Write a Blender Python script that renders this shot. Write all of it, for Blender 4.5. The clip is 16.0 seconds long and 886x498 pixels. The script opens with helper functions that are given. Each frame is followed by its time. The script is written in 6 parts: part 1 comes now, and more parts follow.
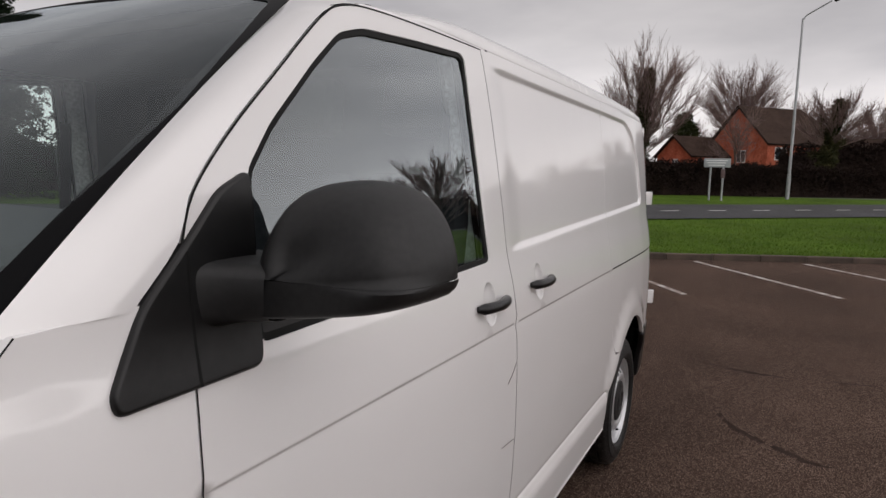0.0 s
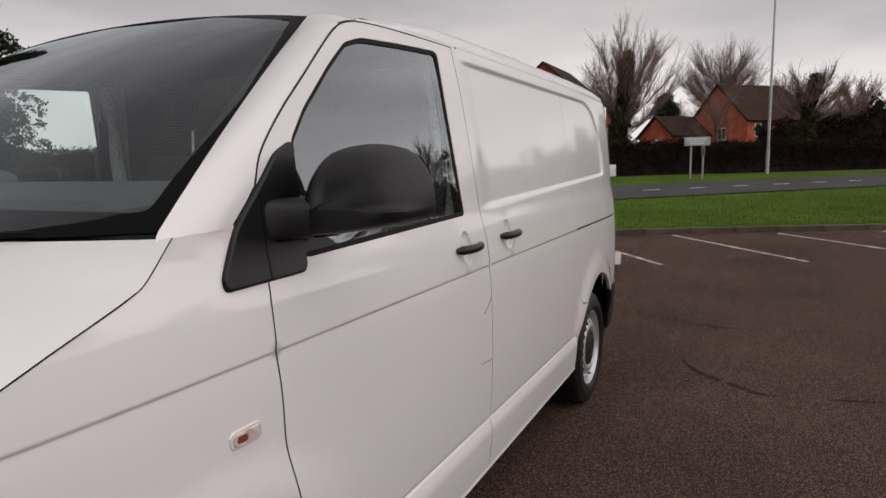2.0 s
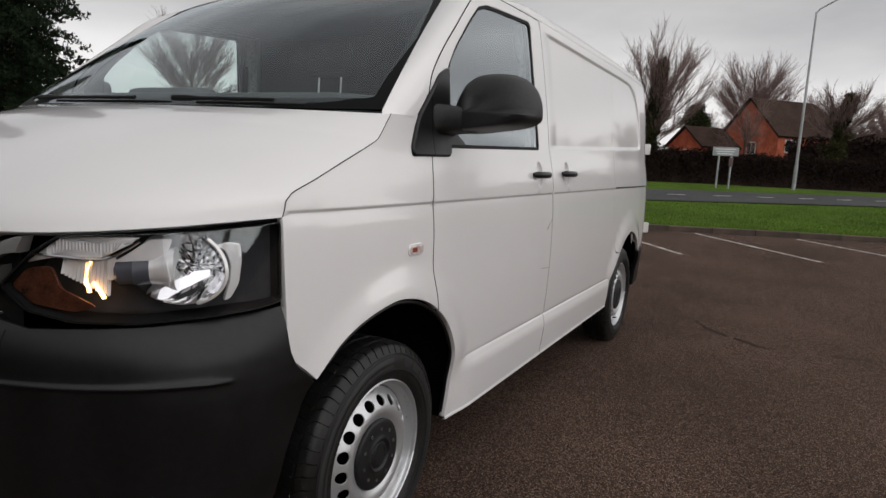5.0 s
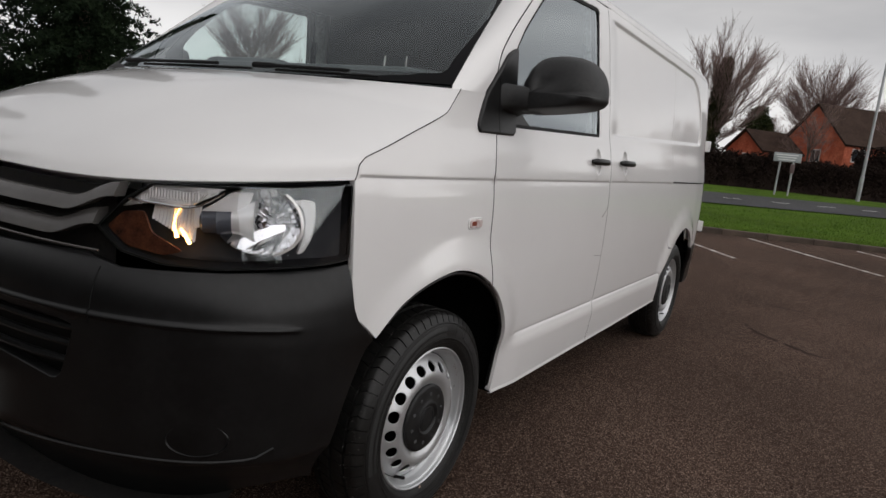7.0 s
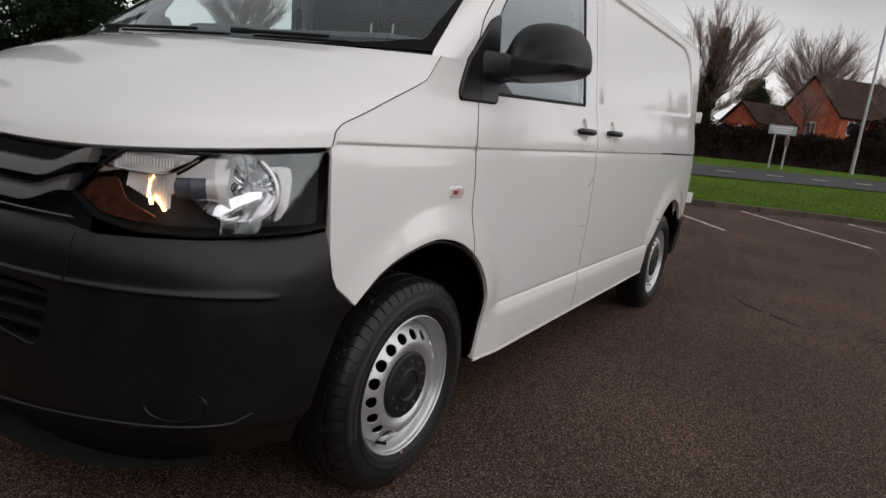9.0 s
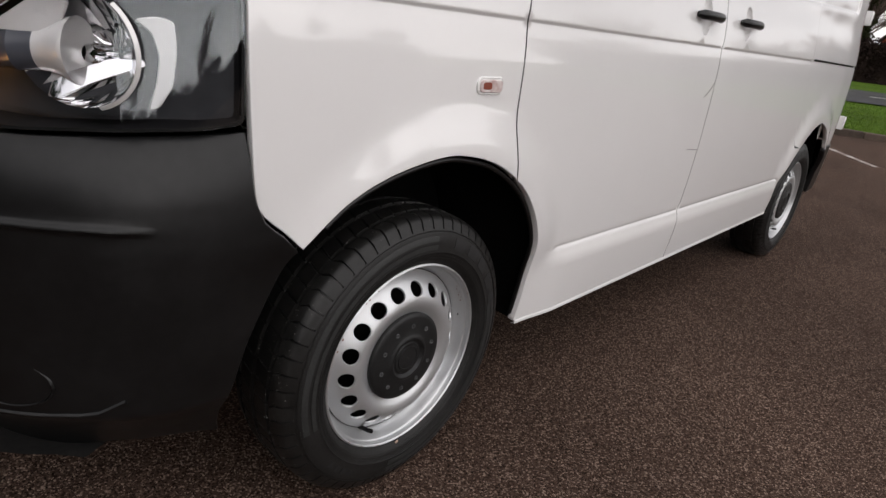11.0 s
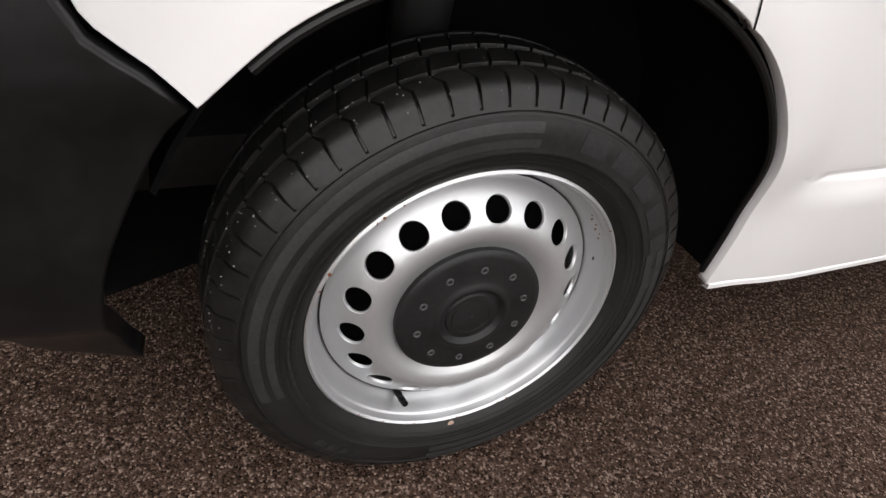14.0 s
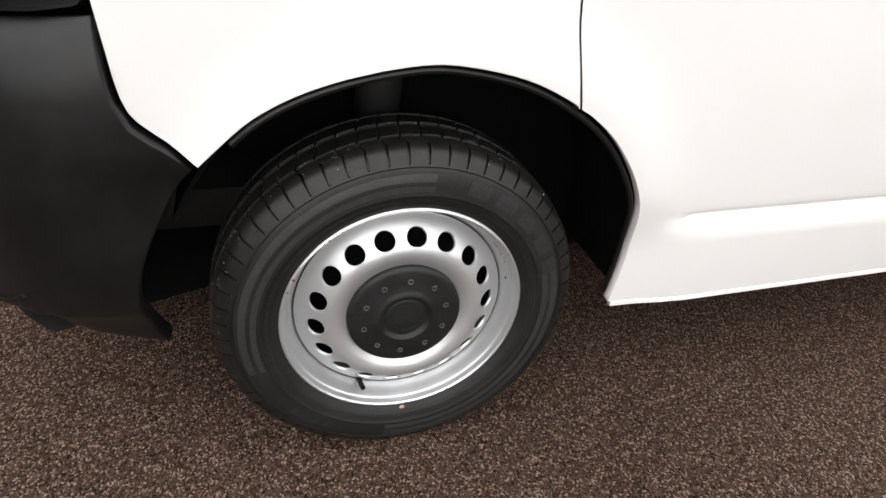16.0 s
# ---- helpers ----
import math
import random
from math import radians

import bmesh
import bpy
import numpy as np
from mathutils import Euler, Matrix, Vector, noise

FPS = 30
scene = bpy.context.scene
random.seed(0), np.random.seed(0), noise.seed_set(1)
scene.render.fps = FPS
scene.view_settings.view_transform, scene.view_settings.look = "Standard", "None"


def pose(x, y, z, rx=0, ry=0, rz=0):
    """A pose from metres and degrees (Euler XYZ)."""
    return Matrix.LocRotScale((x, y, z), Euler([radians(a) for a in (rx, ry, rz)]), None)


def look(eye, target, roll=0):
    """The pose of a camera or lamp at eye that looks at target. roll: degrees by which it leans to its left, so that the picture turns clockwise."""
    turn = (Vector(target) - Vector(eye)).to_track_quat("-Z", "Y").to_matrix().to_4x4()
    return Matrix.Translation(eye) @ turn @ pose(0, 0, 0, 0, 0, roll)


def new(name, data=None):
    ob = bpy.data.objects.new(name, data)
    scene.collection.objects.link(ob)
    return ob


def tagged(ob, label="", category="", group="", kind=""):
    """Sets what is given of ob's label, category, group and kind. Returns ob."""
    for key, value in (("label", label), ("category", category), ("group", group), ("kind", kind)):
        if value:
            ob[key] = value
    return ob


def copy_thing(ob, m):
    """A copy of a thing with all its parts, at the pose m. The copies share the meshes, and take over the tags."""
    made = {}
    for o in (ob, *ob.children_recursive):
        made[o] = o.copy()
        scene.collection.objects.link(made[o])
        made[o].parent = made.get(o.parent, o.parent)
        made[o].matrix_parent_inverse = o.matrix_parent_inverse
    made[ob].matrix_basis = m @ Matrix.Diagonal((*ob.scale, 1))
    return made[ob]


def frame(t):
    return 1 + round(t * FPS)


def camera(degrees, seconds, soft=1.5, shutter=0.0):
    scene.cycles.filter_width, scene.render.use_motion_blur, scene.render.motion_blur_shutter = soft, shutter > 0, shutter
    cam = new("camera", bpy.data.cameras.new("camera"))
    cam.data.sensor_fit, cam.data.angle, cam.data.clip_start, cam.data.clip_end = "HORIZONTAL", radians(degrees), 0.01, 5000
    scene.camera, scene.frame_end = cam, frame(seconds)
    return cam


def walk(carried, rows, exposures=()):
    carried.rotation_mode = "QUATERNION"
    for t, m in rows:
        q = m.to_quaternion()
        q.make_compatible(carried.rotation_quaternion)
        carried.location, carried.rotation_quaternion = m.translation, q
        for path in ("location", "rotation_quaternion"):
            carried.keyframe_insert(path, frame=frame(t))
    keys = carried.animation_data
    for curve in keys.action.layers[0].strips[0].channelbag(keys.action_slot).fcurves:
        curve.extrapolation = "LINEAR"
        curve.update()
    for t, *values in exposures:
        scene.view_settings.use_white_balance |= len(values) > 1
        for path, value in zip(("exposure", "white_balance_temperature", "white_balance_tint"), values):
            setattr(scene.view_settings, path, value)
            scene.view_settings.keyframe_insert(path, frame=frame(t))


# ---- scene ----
cam = camera(70.0, 16.0)
PATH = [
    (0, (1.589, -0.331, 1.502), (0.672, 1.431, 1.269), 1.5),
    (0.5, (1.61, -0.341, 1.504), (0.712, 1.437, 1.321), 0.0),
    (1, (1.649, -0.462, 1.496), (0.71, 1.295, 1.32), -0.6),
    (1.5, (1.721, -0.616, 1.467), (0.875, 1.179, 1.215), -2.0),
    (2, (1.814, -0.735, 1.441), (0.928, 1.039, 1.18), -1.0),
    (2.5, (1.917, -0.854, 1.396), (0.889, 0.833, 1.082), 0.3),
    (3, (1.945, -1.009, 1.386), (0.968, 0.715, 1.121), 1.9),
    (3.2, (1.94, -1.101, 1.358), (1.039, 0.658, 1.052), 2.0),
    (5.3, (1.91, -1.502, 1.202), (0.957, 0.236, 0.938), 3.9),
    (5.5, (1.91, -1.511, 1.201), (0.924, 0.21, 0.947), 4.5),
    (6, (1.903, -1.53, 1.189), (0.85, 0.149, 0.921), 5.1),
    (6.5, (1.894, -1.54, 1.18), (0.842, 0.14, 0.915), 6.0),
    (7, (1.906, -1.56, 1.162), (0.859, 0.113, 0.84), 6.4),
    (7.5, (1.915, -1.562, 1.162), (0.852, 0.098, 0.827), 6.0),
    (8, (1.922, -1.564, 1.155), (0.84, 0.081, 0.802), 6.0),
    (8.5, (1.932, -1.548, 1.155), (0.892, 0.122, 0.793), 6.4),
    (9, (1.945, -1.541, 1.155), (0.928, 0.133, 0.751), 6.6),
    (9.2, (1.95, -1.53, 1.146), (0.936, 0.14, 0.72), 6.2),
    (11.3, (1.735, -0.813, 1.059), (0.516, 0.559, 0.265), 8.0),
    (11.5, (1.711, -0.745, 1.061), (0.489, 0.571, 0.179), 7.6),
    (12, (1.634, -0.568, 0.984), (0.322, 0.508, -0.073), 7.9),
    (12.5, (1.532, -0.394, 0.923), (0.12, 0.486, -0.186), 8.3),
    (13, (1.499, -0.32, 0.906), (0.064, 0.442, -0.26), 8.5),
    (13.5, (1.487, -0.315, 0.904), (0.028, 0.378, -0.275), 8.4),
    (14, (1.492, -0.317, 0.909), (0.042, 0.37, -0.285), 8.2),
    (14.5, (1.521, -0.317, 0.918), (0.043, 0.354, -0.25), 7.4),
    (15, (1.575, -0.302, 0.943), (0.087, 0.371, -0.21), 6.0),
    (15.5, (1.686, -0.258, 0.987), (0.095, 0.364, -0.053), 6.1),
    (16, (1.817, -0.222, 1.057), (0.21, 0.298, -0.013), 4.4),
]
walk(cam, [(t, look(e, g, r)) for t, e, g, r in PATH],
     [(0, -0.36, 6700, 13), (1.0, -0.40, 6750, 14), (3.2, -0.42, 6850, 16), (5.3, -0.36, 6600, 9), (7.0, -0.42, 6600, 9), (8.4, -0.44, 6600, 10), (9.2, -0.34, 6600, 10), (11.3, -0.02, 6650, 11), (12.0, 0.05, 6650, 11), (12.5, 0.10, 6650, 11), (13.5, 0.42, 6650, 10), (15.0, 0.66, 6650, 10), (15.5, 0.72, 6650, 9), (16.0, 0.80, 6650, 8)])

# ---- world and light ----
world = bpy.data.worlds.new("overcast_sky")
scene.world = world
world.use_nodes = True
wn, wl = world.node_tree.nodes, world.node_tree.links
wn.clear()
SUN_EL, SUN_ROT = radians(35), radians(104)
w_out = wn.new("ShaderNodeOutputWorld")
w_bg = wn.new("ShaderNodeBackground")
w_sky = wn.new("ShaderNodeTexSky")
w_sky.sky_type, w_sky.sun_disc = "NISHITA", False
w_sky.sun_elevation, w_sky.sun_rotation = SUN_EL, SUN_ROT
w_co = wn.new("ShaderNodeTexCoord")
w_sep = wn.new("ShaderNodeSeparateXYZ")
wl.new(w_co.outputs["Generated"], w_sep.inputs[0])
# cloud sheet: flattened noise over the dome
w_map = wn.new("ShaderNodeMapping")
w_map.inputs["Scale"].default_value = (1.3, 1.3, 4.5)
w_map.inputs["Location"].default_value = (3.1, 1.7, 0.4)
wl.new(w_co.outputs["Generated"], w_map.inputs[0])
w_noise = wn.new("ShaderNodeTexNoise")
w_noise.inputs["Scale"].default_value, w_noise.inputs["Detail"].default_value = 1.6, 6.0
wl.new(w_map.outputs[0], w_noise.inputs["Vector"])
w_ramp = wn.new("ShaderNodeValToRGB")
w_ramp.color_ramp.elements[0].position, w_ramp.color_ramp.elements[0].color = 0.35, (0.62, 0.612, 0.635, 1)
w_ramp.color_ramp.elements[1].position, w_ramp.color_ramp.elements[1].color = 0.68, (0.98, 0.96, 0.97, 1)
wl.new(w_noise.outputs["Fac"], w_ramp.inputs[0])
# overcast domes are brighter overhead
w_up = wn.new("ShaderNodeMapRange")
w_up.inputs["From Min"].default_value, w_up.inputs["From Max"].default_value = 0.0, 1.0
w_up.inputs["To Min"].default_value, w_up.inputs["To Max"].default_value = 1.12, 0.95
wl.new(w_sep.outputs["Z"], w_up.inputs["Value"])
# thin bright cloud low over the horizon
w_hor = wn.new("ShaderNodeMapRange")
w_hor.interpolation_type = "SMOOTHSTEP"
w_hor.inputs["From Min"].default_value, w_hor.inputs["From Max"].default_value = 0.06, 0.24
w_hor.inputs["To Min"].default_value, w_hor.inputs["To Max"].default_value = 1.65, 1.0
wl.new(w_sep.outputs["Z"], w_hor.inputs["Value"])
w_hm = wn.new("ShaderNodeMath")
w_hm.operation = "MULTIPLY"
wl.new(w_up.outputs[0], w_hm.inputs[0])
wl.new(w_hor.outputs[0], w_hm.inputs[1])
w_mul = wn.new("ShaderNodeVectorMath")
w_mul.operation = "SCALE"
wl.new(w_ramp.outputs[0], w_mul.inputs[0])
wl.new(w_hm.outputs[0], w_mul.inputs["Scale"])
# the veiled sun brightens one side of the cloud sheet
w_dot = wn.new("ShaderNodeVectorMath")
w_dot.operation = "DOT_PRODUCT"
w_dot.inputs[1].default_value = Vector((0.82, -0.20, 0.53)).normalized()
wl.new(w_co.outputs["Generated"], w_dot.inputs[0])
w_lobe = wn.new("ShaderNodeMapRange")
w_lobe.interpolation_type = "SMOOTHSTEP"
w_lobe.inputs["From Min"].default_value, w_lobe.inputs["From Max"].default_value = -0.15, 1.0
w_lobe.inputs["To Min"].default_value, w_lobe.inputs["To Max"].default_value = 1.0, 2.7
wl.new(w_dot.outputs["Value"], w_lobe.inputs["Value"])
w_mul2 = wn.new("ShaderNodeVectorMath")
w_mul2.operation = "SCALE"
wl.new(w_mul.outputs[0], w_mul2.inputs[0])
wl.new(w_lobe.outputs[0], w_mul2.inputs["Scale"])
w_sks = wn.new("ShaderNodeVectorMath")
w_sks.operation = "SCALE"
w_sks.inputs["Scale"].default_value = 0.10
wl.new(w_sky.outputs[0], w_sks.inputs[0])
w_mix = wn.new("ShaderNodeMix")
w_mix.data_type = "RGBA"
w_mix.inputs["Factor"].default_value = 0.88
wl.new(w_sks.outputs[0], w_mix.inputs["A"])
wl.new(w_mul2.outputs[0], w_mix.inputs["B"])
wl.new(w_mix.outputs["Result"], w_bg.inputs["Color"])
w_bg.inputs["Strength"].default_value = 0.80
wl.new(w_bg.outputs[0], w_out.inputs[0])
sun_data = bpy.data.lights.new("sun", "SUN")
sun_data.energy, sun_data.angle, sun_data.color = 0.5, radians(90), (1.0, 0.97, 0.93)
sun = new("sun", sun_data)
sun.matrix_world = look((8.2, -2.0, 6), (0, 0, 0))


# ---- materials ----
def material(name, base, rough=0.5, metal=0.0, coat=0.0, tint=None, scale=20.0, amount=0.5, fine=0.0, bump=0.0, bump_scale=200.0,
             trans=0.0, ior=1.45, spec=0.5, emit=None, strength=0.0, rough_var=0.0, islands=0.0):
    """Principled material: two-scale colour variation, roughness variation and fine relief, in metres of the object's own space."""
    m = bpy.data.materials.new(name)
    m.use_nodes = True
    n, l = m.node_tree.nodes, m.node_tree.links
    b = n["Principled BSDF"]
    b.inputs["Base Color"].default_value = (*base, 1)
    b.inputs["Roughness"].default_value, b.inputs["Metallic"].default_value = rough, metal
    b.inputs["IOR"].default_value = ior
    b.inputs["Specular IOR Level"].default_value = spec
    b.inputs["Coat Weight"].default_value, b.inputs["Coat Roughness"].default_value = coat, 0.03
    b.inputs["Coat IOR"].default_value = 1.6
    b.inputs["Transmission Weight"].default_value = trans
    if emit:
        b.inputs["Emission Color"].default_value, b.inputs["Emission Strength"].default_value = (*emit, 1), strength
    co = n.new("ShaderNodeTexCoord")
    if tint:
        t1 = n.new("ShaderNodeTexNoise")
        t1.inputs["Scale"].default_value, t1.inputs["Detail"].default_value = scale, 5.0
        l.new(co.outputs["Object"], t1.inputs["Vector"])
        r = n.new("ShaderNodeValToRGB")
        r.color_ramp.elements[0].position, r.color_ramp.elements[1].position = 0.5 - 0.25 * (1.2 - amount), 0.5 + 0.25 * (1.2 - amount)
        r.color_ramp.elements[0].color, r.color_ramp.elements[1].color = (*base, 1), (*tint, 1)
        l.new(t1.outputs["Fac"], r.inputs[0])
        col = r.outputs[0]
        if fine:
            t2 = n.new("ShaderNodeTexNoise")
            t2.inputs["Scale"].default_value, t2.inputs["Detail"].default_value = fine, 3.0
            l.new(co.outputs["Object"], t2.inputs["Vector"])
            mr = n.new("ShaderNodeMapRange")
            mr.inputs["From Min"].default_value, mr.inputs["From Max"].default_value = 0.3, 0.7
            mr.inputs["To Min"].default_value, mr.inputs["To Max"].default_value = 0.72, 1.28
            l.new(t2.outputs["Fac"], mr.inputs["Value"])
            mx = n.new("ShaderNodeVectorMath")
            mx.operation = "SCALE"
            l.new(col, mx.inputs[0])
            l.new(mr.outputs[0], mx.inputs["Scale"])
            col = mx.outputs[0]
        if islands:
            g = n.new("ShaderNodeNewGeometry")
            oi = n.new("ShaderNodeObjectInfo")
            ad = n.new("ShaderNodeMath")
            l.new(g.outputs["Random Per Island"], ad.inputs[0])
            l.new(oi.outputs["Random"], ad.inputs[1])
            m2 = n.new("ShaderNodeMapRange")
            m2.inputs["From Max"].default_value = 2.0
            m2.inputs["To Min"].default_value, m2.inputs["To Max"].default_value = 1 - islands, 1 + islands
            l.new(ad.outputs[0], m2.inputs["Value"])
            m3 = n.new("ShaderNodeVectorMath")
            m3.operation = "SCALE"
            l.new(col, m3.inputs[0])
            l.new(m2.outputs[0], m3.inputs["Scale"])
            col = m3.outputs[0]
        l.new(col, b.inputs["Base Color"])
    if rough_var:
        t3 = n.new("ShaderNodeTexNoise")
        t3.inputs["Scale"].default_value, t3.inputs["Detail"].default_value = scale * 0.6, 4.0
        l.new(co.outputs["Object"], t3.inputs["Vector"])
        m4 = n.new("ShaderNodeMapRange")
        m4.inputs["To Min"].default_value, m4.inputs["To Max"].default_value = max(rough - rough_var, 0.01), rough + rough_var
        l.new(t3.outputs["Fac"], m4.inputs["Value"])
        l.new(m4.outputs[0], b.inputs["Roughness"])
    if bump:
        t4 = n.new("ShaderNodeTexNoise")
        t4.inputs["Scale"].default_value, t4.inputs["Detail"].default_value = bump_scale, 4.0
        l.new(co.outputs["Object"], t4.inputs["Vector"])
        bp = n.new("ShaderNodeBump")
        bp.inputs["Strength"].default_value, bp.inputs["Distance"].default_value = 1.0, bump
        l.new(t4.outputs["Fac"], bp.inputs["Height"])
        l.new(bp.outputs[0], b.inputs["Normal"])
    return m


PAINT = material("white_paint", (0.715, 0.705, 0.70), 0.32, coat=1.0, tint=(0.735, 0.725, 0.72), scale=3.0, amount=0.4, bump=0.0003, bump_scale=4.0)
PLASTIC = material("black_plastic", (0.0038, 0.0038, 0.0040), 0.33, spec=0.40, tint=(0.0075, 0.0075, 0.0078), scale=9.0, fine=60.0, bump=0.0002, bump_scale=900.0, rough_var=0.07)
GLOSS_BLACK = material("gloss_black", (0.006, 0.006, 0.0065), 0.2, spec=0.2)
MIRROR_CAP = material("mirror_cap_plastic", (0.0085, 0.0085, 0.0088), 0.50, spec=0.42, tint=(0.012, 0.012, 0.0123), scale=12.0, fine=90.0, bump=0.0001, bump_scale=900.0)
FRIT = material("black_frit", (0.0035, 0.0035, 0.004), 0.3, spec=0.06)
SEAL = material("rubber_seal", (0.008, 0.008, 0.008), 0.55, spec=0.15)
RUBBER = material("tyre_rubber", (0.009, 0.0088, 0.0086), 0.5, spec=0.3, tint=(0.014, 0.0135, 0.013), scale=14.0, fine=120.0, bump=0.0004, bump_scale=500.0, rough_var=0.08)
RUBBER_WORN = material("tyre_tread", (0.0065, 0.0063, 0.0061), 0.36, spec=0.35, tint=(0.013, 0.0125, 0.012), scale=25.0, fine=160.0, bump=0.00025, bump_scale=350.0)
RUBBER_MARK = material("tyre_band", (0.024, 0.0248, 0.0245), 0.5, tint=(0.017, 0.0175, 0.0175), scale=30.0, fine=200.0)
STEEL = material("silver_wheel_paint", (0.585, 0.600, 0.615), 0.36, metal=0.72, tint=(0.53, 0.535, 0.54), scale=9.0, amount=0.2, rough_var=0.05)
CHROME = material("chrome", (0.82, 0.82, 0.83), 0.06, metal=1.0)
DARK_METAL = material("underbody_metal", (0.010, 0.010, 0.010), 0.75, tint=(0.018, 0.016, 0.015), scale=18.0, fine=90.0)
# also used on the backing disc that darkens the wheel's holes
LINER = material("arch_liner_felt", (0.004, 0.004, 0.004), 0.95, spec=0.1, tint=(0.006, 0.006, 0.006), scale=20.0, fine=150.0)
TRIM_GREY = material("grey_interior_plastic", (0.010, 0.010, 0.011), 0.75, spec=0.15, tint=(0.014, 0.014, 0.016), scale=15.0, fine=120.0)
DASH_GREY = material("dashboard_plastic", (0.075, 0.082, 0.086), 0.7, spec=0.15, tint=(0.088, 0.095, 0.10), scale=15.0)
LINING = material("pale_lining", (0.48, 0.49, 0.49), 0.8, spec=0.2, tint=(0.54, 0.55, 0.55), scale=12.0, fine=90.0)
CLOTH = material("seat_cloth", (0.018, 0.019, 0.022), 0.95, spec=0.1, tint=(0.028, 0.029, 0.033), scale=40.0, fine=300.0)
AMBER = material("amber_lens", (0.024, 0.009, 0.006), 0.12, tint=(0.085, 0.028, 0.014), scale=30.0, fine=200.0)
RED_AMBER = material("repeater_lens", (0.46, 0.33, 0.31), 0.08, coat=1.0, tint=(0.70, 0.64, 0.63), scale=60.0)
AMBER_BULB = material("amber_bulb", (0.20, 0.05, 0.032), 0.2)
BULB = material("lit_bulb", (1.0, 0.75, 0.4), 0.3, emit=(1.0, 0.46, 0.13), strength=20.0)
LAMP_GREY = material("headlamp_housing", (0.036, 0.037, 0.040), 0.65, spec=0.10, tint=(0.050, 0.051, 0.055), scale=20.0)
LAMP_SILVER = material("headlamp_reflector", (0.86, 0.86, 0.87), 0.045, metal=1.0)
LAMP_SATIN = material("headlamp_satin", (0.78, 0.77, 0.765), 0.24, metal=0.30, tint=(0.84, 0.83, 0.82), scale=30.0)
LAMP_WHITE = material("headlamp_pale", (0.80, 0.80, 0.79), 0.22, metal=0.2)
LAMP_SLATE = material("headlamp_slate", (0.075, 0.080, 0.095), 0.25)
GRILLE_GREY = material("grille_grey", (0.062, 0.058, 0.056), 0.25, tint=(0.078, 0.073, 0.070), scale=12.0)
WHITE_PLATE = material("white_plate", (0.75, 0.75, 0.73), 0.35)
DOT_PINK = material("faded_paint_dot", (0.42, 0.30, 0.24), 0.7)
RUBBER_TEXT = material("tyre_lettering", (0.016, 0.016, 0.0165), 0.5, spec=0.3, tint=(0.021, 0.021, 0.0215), scale=40.0, fine=200.0)
CAP_GREY = material("worn_cap_screw", (0.065, 0.065, 0.067), 0.5)
CAP_BLACK = material("hub_cap_plastic", (0.008, 0.0082, 0.0084), 0.45, spec=0.35, tint=(0.013, 0.0132, 0.0135), scale=30.0, fine=150.0, rough_var=0.06)
GRIT = material("tread_grit", (0.20, 0.19, 0.18), 0.8, tint=(0.09, 0.085, 0.08), scale=60.0)
DOOR_MARK = material("scratch", (0.10, 0.09, 0.085), 0.7)
RUST = material("rust_speck", (0.16, 0.06, 0.03), 0.8)


def glass_material(name, tint, rough=0.0, mirror=0.08, power=4.5):
    """Thin pane: tinted see-through with a mirror part that grows at grazing angles."""
    m = bpy.data.materials.new(name)
    m.use_nodes = True
    n, l = m.node_tree.nodes, m.node_tree.links
    n.clear()
    out = n.new("ShaderNodeOutputMaterial")
    tr = n.new("ShaderNodeBsdfTransparent")
    tr.inputs[0].default_value = (*tint, 1)
    gl = n.new("ShaderNodeBsdfGlossy")
    gl.inputs["Roughness"].default_value = rough
    gl.inputs["Color"].default_value = (0.90, 0.97, 1.0, 1)
    fr = n.new("ShaderNodeLayerWeight")
    fr.inputs["Blend"].default_value = 0.5
    pw = n.new("ShaderNodeMath")
    pw.operation = "POWER"
    pw.inputs[1].default_value = power
    l.new(fr.outputs["Facing"], pw.inputs[0])
    mr = n.new("ShaderNodeMapRange")
    mr.inputs["To Min"].default_value, mr.inputs["To Max"].default_value = mirror, 1.0
    l.new(pw.outputs[0], mr.inputs["Value"])
    mx = n.new("ShaderNodeMixShader")
    l.new(mr.outputs[0], mx.inputs[0])
    l.new(tr.outputs[0], mx.inputs[1])
    l.new(gl.outputs[0], mx.inputs[2])
    l.new(mx.outputs[0], out.inputs[0])
    return m


GLASS = glass_material("tinted_glass", (0.80, 0.90, 0.89), mirror=0.08, power=2.2)
SCREEN = glass_material("windscreen_glass", (0.86, 0.92, 0.90), mirror=0.030, power=3.45)
LENS = glass_material("clear_lens", (0.95, 0.95, 0.96), mirror=0.07, power=4.0)


